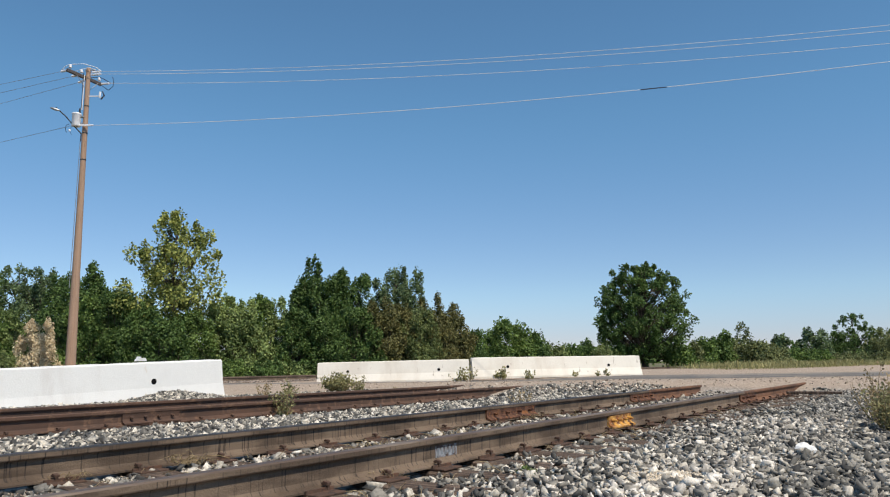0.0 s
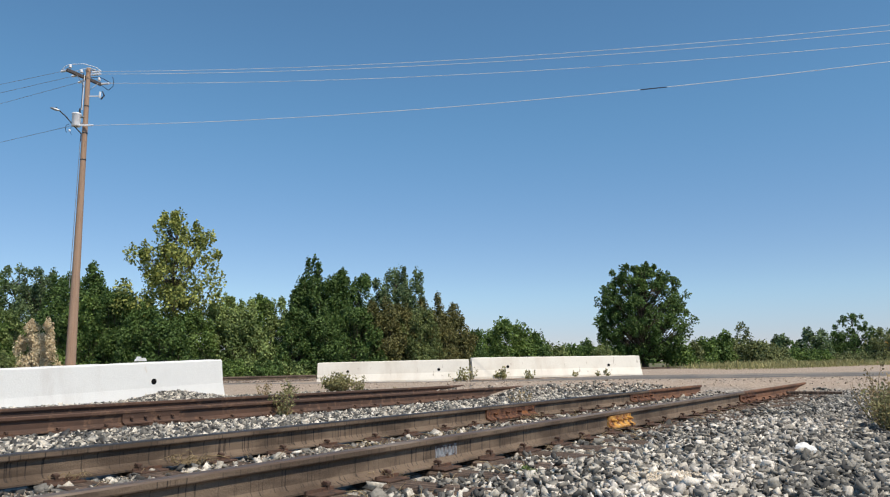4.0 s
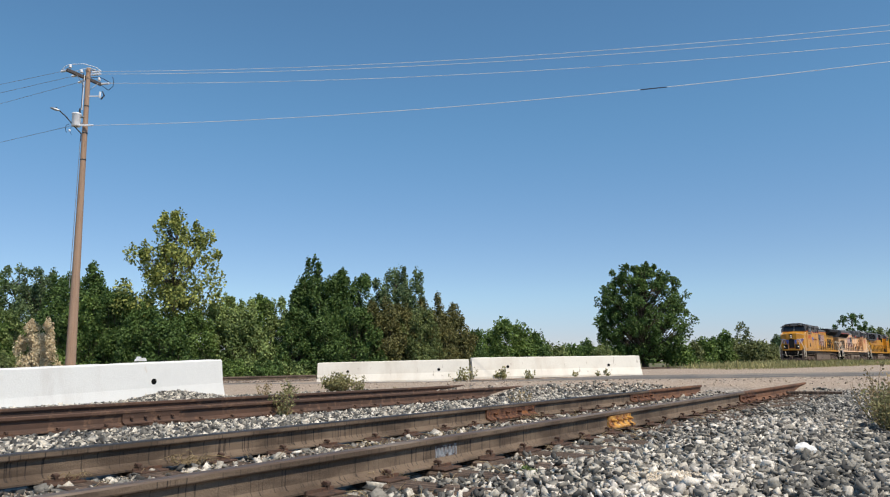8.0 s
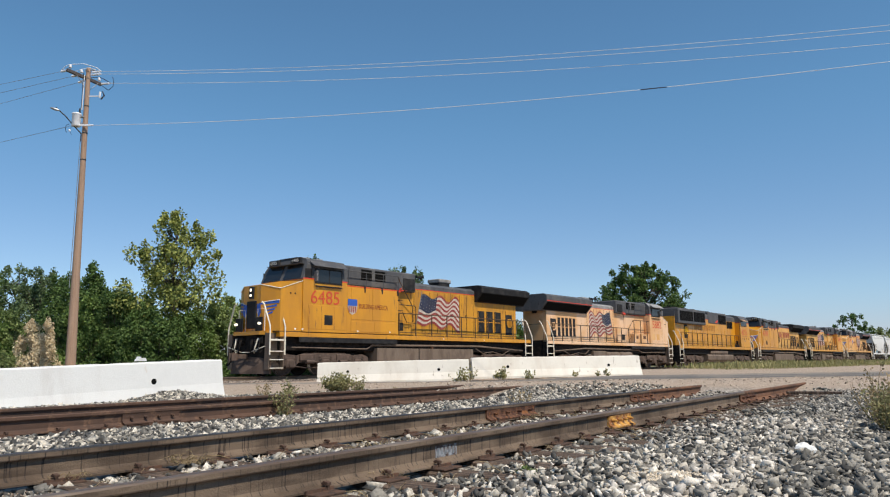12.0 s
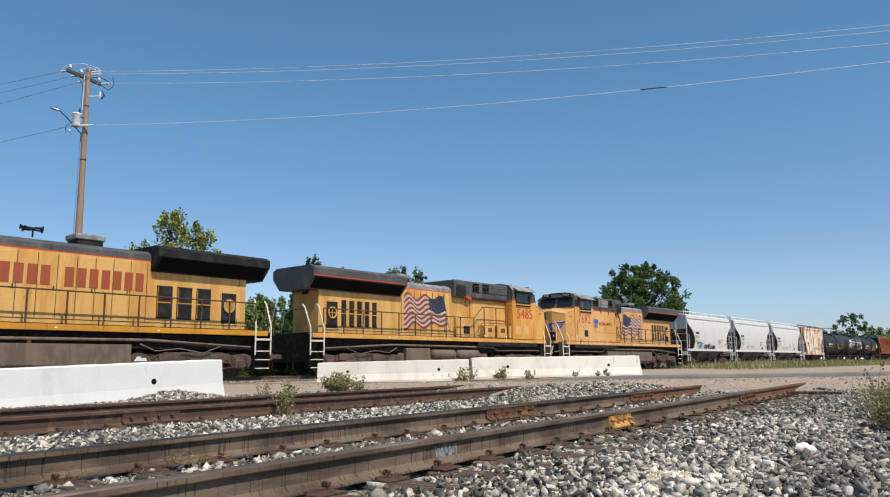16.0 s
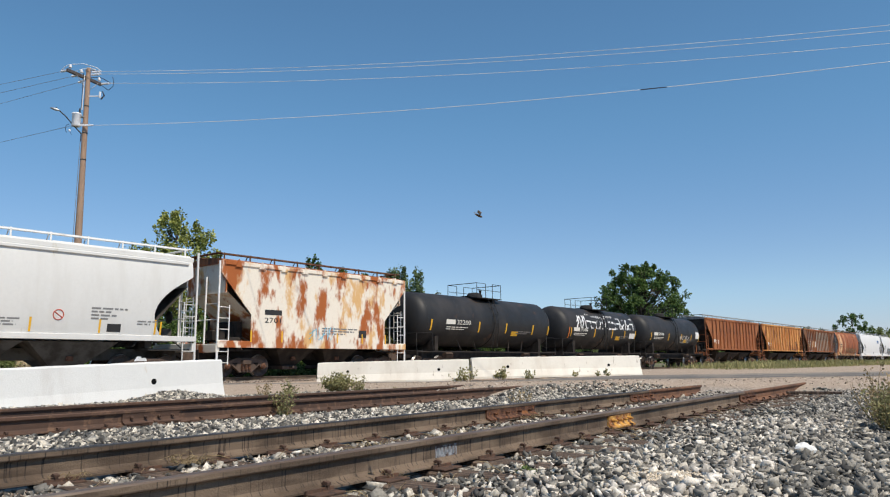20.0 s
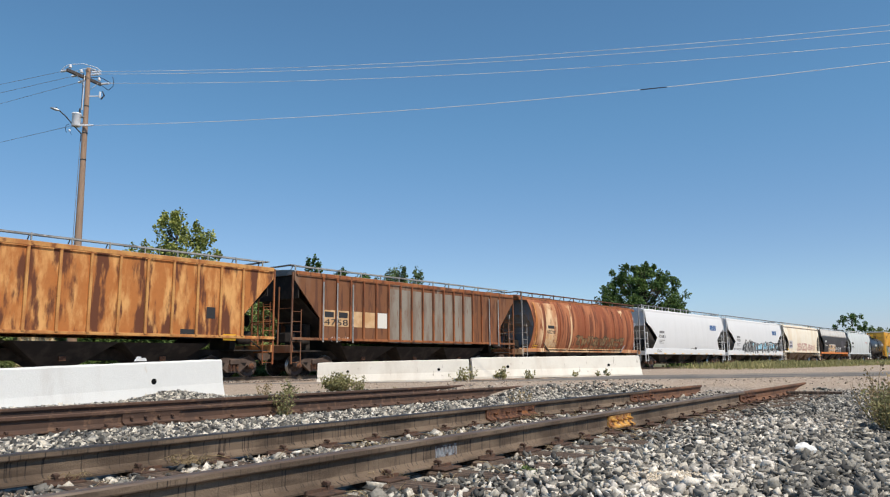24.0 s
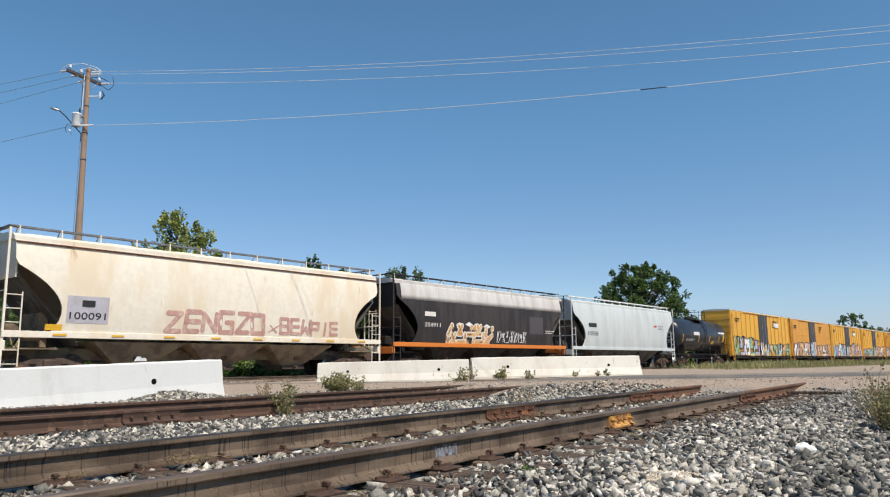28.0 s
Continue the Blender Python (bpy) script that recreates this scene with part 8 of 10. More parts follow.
def graffiti(parent, x0, x1, z0, z1, yf, fills, edge, seed, count, shine=None, label="spray-painted wild lettering shapes", thin=False, wide=.10, fat=.36, word=None):
    """Painted letter-like shapes in a row: dark edges, coloured fills, bright flashes."""
    rng = random.Random(seed)
    g = part("graffiti", Mesh(), edge, parent, label)
    back, top = Mesh(), [Mesh() for _ in fills]
    fl = Mesh()
    w = (x1 - x0) / count

    def put(q, pts, off):
        n = len(pts)
        vs = [(x, -(yf(z) + off), z) for x, z in pts] + [(x, -(yf(z) + off + .003), z) for x, z in pts]
        q.add(vs, [tuple(range(n)), tuple(range(2 * n - 1, n - 1, -1))] + [(i, (i + 1) % n, (i + 1) % n + n, i + n) for i in range(n)])

    def stroke(q, a, b, t, off):
        """A sprayed line with round ends."""
        d = Vector((b[0] - a[0], b[1] - a[1]))
        if d.length < 1e-4:
            return
        turn = math.atan2(d.y, d.x)
        ring = [(a[0] + t * .5 * math.cos(turn + math.pi * (.5 + k / 5)), a[1] + t * .5 * math.sin(turn + math.pi * (.5 + k / 5))) for k in range(6)]
        ring += [(b[0] + t * .5 * math.cos(turn + math.pi * (1.5 + k / 5)), b[1] + t * .5 * math.sin(turn + math.pi * (1.5 + k / 5))) for k in range(6)]
        put(q, ring, off)
    for i in range(count):
        a, b = x0 + (i + .10) * w, x0 + (i + .82) * w
        h0, h1 = z0 + rng.uniform(0, .08) * (z1 - z0), z1 - rng.uniform(0, .22) * (z1 - z0)
        lean = rng.uniform(-.10, .16) * w
        path = rng.choice(WILD) if word is None else LETTERS[word[i]]
        t = (wide if thin else fat) * min(w, (z1 - z0) * .6)
        line = [None if p == " " else (a + (b - a) * (int(p) % 3) / 2 + lean * (int(p) // 3) / 2, h0 + (h1 - h0) * (int(p) // 3) / 2) for p in path]
        for k, (p, q) in enumerate(zip(line, line[1:])):
            if p is None or q is None:
                continue
            if not thin:
                stroke(back, p, q, t * (1.5 if fat < .5 else 1.16), .004 + k * .0002)
            stroke(top[i % len(fills)], p, q, t, .009 + k * .0002)
            if shine and rng.random() < .6:
                stroke(fl, (p[0] + .02, p[1]), (p[0] * .5 + q[0] * .5 + .02, p[1] * .5 + q[1] * .5), t * .16, .014)
        if not thin and rng.random() < .5:
            c = (rng.uniform(a, b), h1 + rng.uniform(.0, .18) * (z1 - z0))
            put(back, [(c[0] - w * .4, c[1] - .05), (c[0], c[1] + .12), (c[0] + w * .45, c[1] - .04), (c[0] + w * .1, c[1] - .16)], .0045)
    if back.v:
        tagged(part("outline", back, edge, g), kind="stuff")
    for q, m in zip(top, fills):
        if q.v:
            tagged(part("fill", q, m, g), kind="stuff")
    if fl.v:
        tagged(part("highlight", fl, shine, g), kind="stuff")
    return g


def reflectors(car, half, yf, z, n=7, m=None, h=.06, w=.45, tall=False):
    for i in range(n):
        x = -half + 1.6 + (2 * half - 3.2) * i / (n - 1)
        if tall:
            rect(car, x, x + .07, z, z + .48, yf, m or M_REFL, -1, "reflector_strip")
        else:
            rect(car, x, x + w, z, z + h, yf, m or M_REFL, -1, "reflector_strip")


def car_ladder(car, x, y, z0, z1, m, w=.42, along="x"):
    """Two stiles and rungs; along: the way its width runs."""
    q = Mesh()
    d = (w / 2, 0) if along == "x" else (0, w / 2)
    for s in (-1, 1):
        q.tube([(x + s * d[0], y + s * d[1], z0), (x + s * d[0], y + s * d[1], z1)], .024, 5)
    lad = part("ladder", q, m, car)
    rung = Mesh().tube([(-d[0], -d[1], 0), (d[0], d[1], 0)], .017, 5).data("rung", m)
    n = max(2, int((z1 - z0) / .42))
    for i in range(n):
        part("rung", rung, None, lad, at=Matrix.Translation((x, y, z0 + .12 + (z1 - z0 - .2) * i / (n - 1))))


def corner_ladder(car, s, half, y, z1, m):
    """A tall corner post, a short stile beside it and rungs between the two."""
    xo, xi = s * (half - .08), s * (half - .60)
    q = Mesh().box(xo - .035, xo + .035, y - .03, y + .03, .52, z1).tube([(xi, y, .52), (xi, y, 2.95)], .026, 6)
    lad = part("ladder", q, m, car)
    rung = Mesh().tube([(xo, y, 0), (xi, y, 0)], .017, 5).data("rung", m)
    for k in range(6):
        part("rung", rung, None, lad, at=Matrix.Translation((0, 0, .60 + .45 * k)))


def side_shell(edge, prof, zs, half, th=.05, cols=10):
    """A side sheet: edge(z) is how far its ends stand in from the car's end, prof(z) its half width; both sides as one closed skin each."""
    out = []
    for s in (-1, 1):
        q = Mesh()
        skins = []
        for layer in (0, 1):
            skins.append([(-(half - edge(z)) + 2 * (half - edge(z)) * c / cols, s * (prof(z) - layer * th), z) for z in zs for c in range(cols + 1)])
        R, C = len(zs), cols + 1
        quads = [(r * C + c, r * C + c + 1, (r + 1) * C + c + 1, (r + 1) * C + c) for r in range(R - 1) for c in range(cols)]
        q.add(skins[0], quads, True).add(skins[1], [f[::-1] for f in quads], True)
        rim = [[r * C for r in range(R)], [r * C + cols for r in range(R)], list(range(C)), list(range((R - 1) * C, R * C))]
        for line in rim:
            n = len(line)
            q.add([skins[0][k] for k in line] + [skins[1][k] for k in line], [(k, k + 1, n + k + 1, n + k) for k in range(n - 1)])
        out.append(q)
    return out


def hopper(label, L, paint, roof_m, style, bays=3, top=4.62, edge_m=None, ladder_m=None, under=None, walk_m=None, sill_m=None, tall_roof=0.0, end_m=None, zb=1.42, deep=.22, plate_m=None, bracket_m=None):
    """A covered hopper car. zb: top of the side sill, deep: its height. style: curved (bulging sides), ribbed (flat sides with posts), cylinder (round sides)."""
    half = L / 2 - .42
    car = thing("hopper_car", label, "freight car", "covered hopper cars")
    ladder_m, under, sill_m = ladder_m or paint, under or P_UNDER, sill_m or paint
    if style == "cylinder":
        prof = lambda z: 0.62 + 0.95 * math.sqrt(max(0.0, 1 - ((z - 2.95) / 2.05) ** 2))
        edge = lambda z: 1.35 - 0.35 * abs(z - 2.9) / 1.7
    elif style == "curved":
        prof = lambda z: 1.22 + 0.36 * math.sqrt(max(0.0, 1 - ((z - 3.0) / 1.95) ** 2))
        edge = lambda z: 0.30 + (1.55 * (1 - ((z - 2.35) / 1.55) ** 2) if abs(z - 2.35) < 1.55 else 0.0) * 1.0
    elif style == "angular":
        prof = lambda z: 1.24 + 0.34 * math.sqrt(max(0.0, 1 - ((z - 3.0) / 1.95) ** 2))
        edge = lambda z: float(np.interp(z, (1.5, 1.75, 2.45, 3.3, 3.5, 3.7, 5.0), (1.55, 1.75, 2.35, 1.15, 0.70, 0.34, 0.32)))
    else:
        prof = lambda z: 1.55
        edge = lambda z: 0.12 if z > 4.25 else 0.12 + 1.5 * (4.25 - z) / 1.65 if z > 2.6 else 1.62
    zs = sorted({zb + (top - .12 - zb) * i / 16 for i in range(17)} | {2.45, 2.6, 3.3, 3.5, 3.7, 4.25})
    zs = [z for z in zs if z <= top - .1]
    for q in side_shell(edge, prof, zs, half, cols=12):
        part("side_sheet", q, paint, car)
    yf = prof
    # roof
    yr = prof(top - .14)
    rx = half - .28
    part("roof", Mesh().prism([(-yr, top - .16), (-yr * .82, top - .03), (-.55, top + .05), (.55, top + .05), (yr * .82, top - .03), (yr, top - .16), (yr - .06, top - .22), (-yr + .06, top - .22)], -rx, rx), roof_m, car, "sheet roof")
    part("side_plate", Mesh().box(-half + .25, half - .25, -yr - .05, -yr + .03, top - .30, top - .14, .01), plate_m or sill_m, car)
    part("side_plate", Mesh().box(-half + .25, half - .25, yr - .03, yr + .05, top - .30, top - .14, .01), plate_m or sill_m, car)
    for k in range(max(4, int(L / 3))):
        x = -rx + 1.2 + (2 * rx - 2.4) * k / (max(4, int(L / 3)) - 1)
        part("roof_hatch", Mesh().box(x - .55, x + .55, -.36, .36, top + .05, top + .12, .03), roof_m, car)
    # running board and its brackets
    wm = walk_m or M_GALV
    n = int(2 * rx / 1.3)
    wz = top + .20 + tall_roof
    for s in (-1, 1):
        rb = part("running_board", Mesh().box(-rx + .1, rx - .1, s * .98 - .17, s * .98 + .17, wz, wz + .035).tube([(-rx + .1, s * 1.14, wz - .02), (rx - .1, s * 1.14, wz - .02)], .022, 5), wm, car, "grated roof running board")
        br = Mesh().tube([(0, s * .8, top + .02), (0, s * .95, wz)], .02, 4).tube([(0, s * 1.15, top - .06), (0, s * 1.13, wz + .05)], .034, 4).data("bracket", bracket_m or wm)
        for i in range(n + 1):
            part("bracket", br, None, rb, at=Matrix.Translation((-rx + .2 + (2 * rx - .4) * i / n, 0, 0)))
    part("end_walk", Mesh().box(-rx - .12, -rx + .1, -1.2, 1.2, wz, wz + .035), wm, car)
    part("end_walk", Mesh().box(rx - .1, rx + .12, -1.2, 1.2, wz, wz + .035), wm, car)
    # end slope sheets and bulkheads
    em = end_m or paint
    for s in (-1, 1):
        xo, xi = s * (half - .45), s * (half - (2.5 if style == "curved" else 3.3))
        ye = min(prof(3.0), 1.5) - .08
        # curved and angular styles take slope colours with the recess's shade painted in
        part("end_slope_sheet", Mesh().add([(xo, -ye, 3.55), (xo, ye, 3.55), (xi, ye, 1.25), (xi, -ye, 1.25), (xo - s * .06, -ye, 3.50), (xo - s * .06, ye, 3.50), (xi - s * .06, ye, 1.20), (xi - s * .06, -ye, 1.20)], [(0, 1, 2, 3), (7, 6, 5, 4), (0, 4, 5, 1), (1, 5, 6, 2), (2, 6, 7, 3), (3, 7, 4, 0)]), {"curved": P_SLOPE, "angular": P_SLOPE_PALE}.get(style, em), car, "sloping end sheet")
        if style == "cylinder":
            part("end_bulkhead", Mesh().prism([(y * prof(z) * .98, z) for y, z in [(-1, zz) for zz in zs] + [(1, zz) for zz in reversed(zs)]], xo - s * .95, xo - s * 1.0), em, car, "round grey end bulkhead")
        else:
            part("end_bulkhead", Mesh().box(min(xo, xo + s * .05), max(xo, xo + s * .05), -yr * .95, yr * .95, 3.45, top - .2), em, car, "upper end bulkhead")
        part("end_sill", Mesh().box(min(s * (half - .02), s * (half - .2)), max(s * (half - .02), s * (half - .2)), -1.48, 1.48, 1.02, 1.36, .02), sill_m, car)
        part("end_platform", Mesh().box(min(s * (half - .2), s * (half - 1.9)), max(s * (half - .2), s * (half - 1.9)), -1.3, 1.3, 1.08, 1.14), under, car)
        part("end_post", Mesh().tube([(s * (half - .12), -.45, 1.30), (s * (half - .14), -.45, top - .75)], .04, 6), ladder_m, car)
        part("end_brace", Mesh().tube([(s * (half - .15), -1.38, 2.35), (s * (half - .15), 1.38, 2.35)], .026, 5).tube([(s * (half - .15), -1.38, 3.0), (s * (half - .15), -.4, 3.0)], .022, 5), ladder_m, car)
        for y in (-1.47, 1.47):
            corner_ladder(car, s, half, y, top + (.1 if style != "ribbed" else -.15), ladder_m)
        if s > 0:
            car_ladder(car, s * (half - .06), -.95, 1.1, 3.2, ladder_m, .5, "y")
        part("draft_stub", Mesh().box(min(s * (half - 1.45), s * (half - 1.75)), max(s * (half - 1.45), s * (half - 1.75)), -.75, .75, 1.14, 2.35, .03), under, car, "grimy upright plate over the bolster")
        part("air_pipe", Mesh().tube([(s * (half - .5), -1.2, 1.18), (s * (half - .6), -.7, 1.5), (s * (half - 1.0), -.5, 1.55), (s * (half - 1.2), .6, 1.3)], .03, 6).lathe((s * (half - 1.2), -.9, 1.52), "x", [(-.30, .02), (-.27, .15), (.27, .15), (.30, .02)], 12), under, car, "air brake cylinder and pipe")
        part("brake_gear", Mesh().box(min(s * (half - .5), s * (half - 1.1)), max(s * (half - .5), s * (half - 1.1)), -.5, .2, 1.5, 1.95, .04).tube([(s * (half - .8), .3, 1.3), (s * (half - .8), .3, 2.5)], .05, 6).lathe((s * (half - .18), .35, 2.45), "x", [(-.02, .26), (.02, .26), (.02, .22), (-.02, .22)], 16), under, car, "grimy brake gear")
    # side sills and bays
    ysill = min(prof(zb + .02), 1.5)
    for s in (-1, 1):
        part("side_sill", Mesh().box(-half + .05, half - .05, s * ysill - .05, s * ysill + .07, zb - deep, zb + .02, .012), sill_m, car, "straight side sill")
    part("centre_sill", Mesh().box(-half, half, -.28, .28, .72, 1.15, .02), under, car)
    span = 2 * (half - 3.0)
    for k in range(bays):
        c = -half + 3.0 + span * (k + .5) / bays
        w = span / bays * .48
        bay = Mesh().add([(c - w, -1.36, 1.36), (c + w, -1.36, 1.36), (c + w, 1.36, 1.36), (c - w, 1.36, 1.36), (c - w * .28, -.62, .42), (c + w * .28, -.62, .42), (c + w * .28, .62, .42), (c - w * .28, .62, .42)], [(3, 2, 1, 0), (4, 5, 6, 7), (0, 1, 5, 4), (1, 2, 6, 5), (2, 3, 7, 6), (3, 0, 4, 7)])
        b = part("hopper_bay", bay, under, car, "grimy tapered discharge bay")
        part("outlet_gate", Mesh().box(c - w * .34, c + w * .34, -.8, .8, .30, .46, .02).tube([(c, -1.05, .40), (c, 1.05, .40)], .05, 8), M_TRUCK, b)
        for s in (-1, 1):
            part("bay_crank", Mesh().disc((c, s * .98, .78), "y", .09, .08, 10).box(c - .12, c + .12, s * 1.0 - .03, s * 1.0 + .03, .70, .86, .01), M_RUST, b)
    freight_truck(car, -half + 1.75)
    freight_truck(car, half - 1.75)
    couplers(car, L / 2)
    car["half"] = half
    return car, half, yf


def ribs(car, half, yf, m, n, z0=1.66, z1=4.50, w=.10, inset=1.75):
    q = Mesh().box(-w / 2, w / 2, -1.552 - .09, -1.549, z0, z1, .012)
    me = q.data("side_post", m)
    q2 = Mesh().box(-w / 2, w / 2, 1.549, 1.552 + .09, z0, z1, .012).data("side_post", m)
    for i in range(n):
        x = -half + inset + 2 * (half - inset) * i / (n - 1)
        part("side_post", me, None, car, at=Matrix.Translation((x, 0, 0)))
        part("side_post", q2, None, car, at=Matrix.Translation((x, 0, 0)))
    for s in (-1, 1):
        part("top_chord", Mesh().box(-half + .2, half - .2, s * 1.57 - .04, s * 1.57 + .04, 4.50, 4.66, .01), m, car)
        part("bottom_chord", Mesh().box(-half + 1.6, half - 1.6, s * 1.57 - .04, s * 1.57 + .04, 1.59, 1.70, .01), m, car)


def tank_car(label, L, paint, seed, number, r=1.50, zc=2.94, blue=False):
    half = L / 2 - .45
    car = thing("tank_car", label, "freight car", "tank cars")
    tl = half - .25
    prof = [(-tl, .05), (-tl + .06, r * .45), (-tl + .20, r * .78), (-tl + .42, r * .95), (-tl + .65, r), (-.6, r + .012), (-.55, r + .012), (.55, r + .012), (.6, r + .012), (tl - .65, r), (tl - .42, r * .95), (tl - .20, r * .78), (tl - .06, r * .45), (tl, .05)]
    tank = part("tank", Mesh().lathe((0, 0, zc), "x", prof, 40), paint, car, "black cylindrical tank shell")
    yf = lambda z: math.sqrt(max(0.02, (r + .014) ** 2 - (z - zc) ** 2))
    for x in (-tl + .66, -tl * .5, tl * .5, tl - .66):
        part("weld_seam", Mesh().lathe((x, 0, zc), "x", [(-.02, r), (-.012, r + .006), (.012, r + .006), (.02, r)], 40), paint, tank)
    part("centre_band", Mesh().lathe((0, 0, zc), "x", [(-.06, r + .01), (-.055, r + .028), (.055, r + .028), (.06, r + .01)], 40), M_SOOT, tank)
    # sill, bolsters
    part("stub_sill", Mesh().box(-half, half, -.32, .32, .78, 1.22, .02), P_UNDER, car)
    for s in (-1, 1):
        part("side_walkway", Mesh().box(-half, half, s * 1.36 - .1, s * 1.36 + .1, 1.10, 1.16, .01), P_UNDER, car)
        part("saddle", Mesh().prism([(-1.3, 1.1), (-1.32, zc - .95), (-1.1, zc - 1.1), (0, zc - r + .04), (1.1, zc - 1.1), (1.32, zc - .95), (1.3, 1.1)], s * (half - 1.8) - .14, s * (half - 1.8) + .14), P_UNDER, car)
        part("end_sill", Mesh().box(min(s * half, s * (half - .15)), max(s * half, s * (half - .15)), -1.45, 1.45, .98, 1.2, .02), P_UNDER, car)
        part("end_handrail", Mesh().tube([(s * (half - .05), -1.42, .6), (s * (half - .05), -1.42, 2.1), (s * (half - 1.2), -1.5, 2.15), (s * (half - 1.3), -1.5, 1.2)], .022, 5).tube([(s * (half - .05), -1.42, 2.1), (s * (half - .05), 1.42, 2.1), (s * (half - .05), 1.42, .6)], .022, 5), M_SOOT, car)
        car_ladder(car, s * (half - .25), -1.45, .45, 1.25, M_SOOT, .44)
        part("brake_cylinder", Mesh().tube([(s * (half - 2.8), -1.05, .95), (s * (half - 3.4), -1.05, .95)], .16, 12), M_TRUCK, car)
        part("side_brace", Mesh().tube([(s * 3.0, -1.3, 1.15), (s * 3.3, -1.22, 1.75)], .03, 5).tube([(s * 1.6, -1.3, 1.15), (s * 1.8, -1.22, 1.75)], .03, 5), P_UNDER, car)
    part("bottom_outlet", Mesh().lathe((0, 0, .55), "z", [(0, .14), (.25, .14), (.3, .3), (.8, .3)], 14), P_UNDER, car)
    part("brake_rod", Mesh().tube([(-half + 2, -.6, .75), (half - 2, -.6, .75)], .03, 5), P_UNDER, car)
    # dome platform
    zt = zc + r
    dome = part("manway", Mesh().lathe((0, 0, zt - .08), "z", [(0, .48), (.30, .48), (.34, .42), (.40, .40), (.44, .1)], 18), M_SOOT, car, "black manway housing")
    part("valve", Mesh().lathe((.32, -.2, zt + .30), "z", [(0, .07), (.14, .07), (.16, .11), (.20, .11), (.22, .03)], 10), M_SOOT, dome)
    part("platform", Mesh().box(-1.25, 1.25, -1.15, -.5, zt - .10, zt - .05).box(-1.25, 1.25, .5, 1.15, zt - .10, zt - .05).box(-1.25, -.55, -.5, .5, zt + .02, zt + .06), M_SOOT, car, "grated dome platform")
    rail_z = zt + .80
    rl = Mesh()
    for s in (-1, 1):
        rl.tube([(-1.22, s * 1.12, zt - .08), (-1.22, s * 1.12, rail_z), (-.35, s * 1.12, rail_z), (-.35, s * 1.12, zt - .08)], .022, 5)
        rl.tube([(.35, s * 1.12, zt - .08), (.35, s * 1.12, rail_z), (1.22, s * 1.12, rail_z), (1.22, s * 1.12, zt - .08)], .022, 5)
        rl.tube([(-1.22, s * 1.12, zt + .4), (1.22, s * 1.12, zt + .4)], .016, 5)
    rl.tube([(-1.22, -1.12, rail_z), (-1.22, 1.12, rail_z)], .022, 5).tube([(1.22, -1.12, rail_z), (1.22, 1.12, rail_z)], .022, 5)
    part("platform_railing", rl, M_SOOT, car, "thin black platform railing")
    for s in (-1, 1):
        lad = part("side_ladder", Mesh().tube([(-.22, s * 1.16, zt - .05), (-.22, s * (r + .10), zc + .5), (-.22, s * (r + .12), zc - .5), (-.22, s * 1.4, .95)], .022, 5).tube([(.22, s * 1.16, zt - .05), (.22, s * (r + .10), zc + .5), (.22, s * (r + .12), zc - .5), (.22, s * 1.4, .95)], .022, 5), M_SOOT, car, "curved side ladder")
        for k in range(8):
            z = 1.1 + k * .38
            yy = s * (max(yf(z), 1.0) + .10)
            part("rung", Mesh().tube([(-.22, yy, z), (.22, yy, z)], .016, 5), M_SOOT, lad)
    # markings
    for x in (-tl + .9, -1.55, 1.2, tl - 2.6, tl - .75):
        rect(car, x, x + .11, zc - .66, zc - .06, yf, M_REFL, -1, "reflector_strip", "yellow reflector strip")
    if number:
        w = .25 * len(number)
        rect(car, -4.55, -3.75, zc - .28, zc - .02, yf, M_CREAMINK, -1, "reporting_mark_bar")
        lettering(car, number, -3.6, -3.6 + w, zc - .28, zc - .02, yf, M_CREAMINK, -1, "car_number")
    bars(car, -4.5, zc - .46, [1.9, 1.6], yf, M_CREAMINK, -1, seed, .05, .06)
    bars(car, 2.4, zc - .55, [1.6, 1.2], yf, M_INK_GREY, -1, seed + 1, .06, .05)
    rect(car, 1.9, 2.6, zc - .80, zc - .52, yf, M_REFL, -1, "warning_placard", "yellow placard")
    freight_truck(car, -half + 1.75)
    freight_truck(car, half - 1.75)
    couplers(car, L / 2)
    return car, half, yf, zc, tl


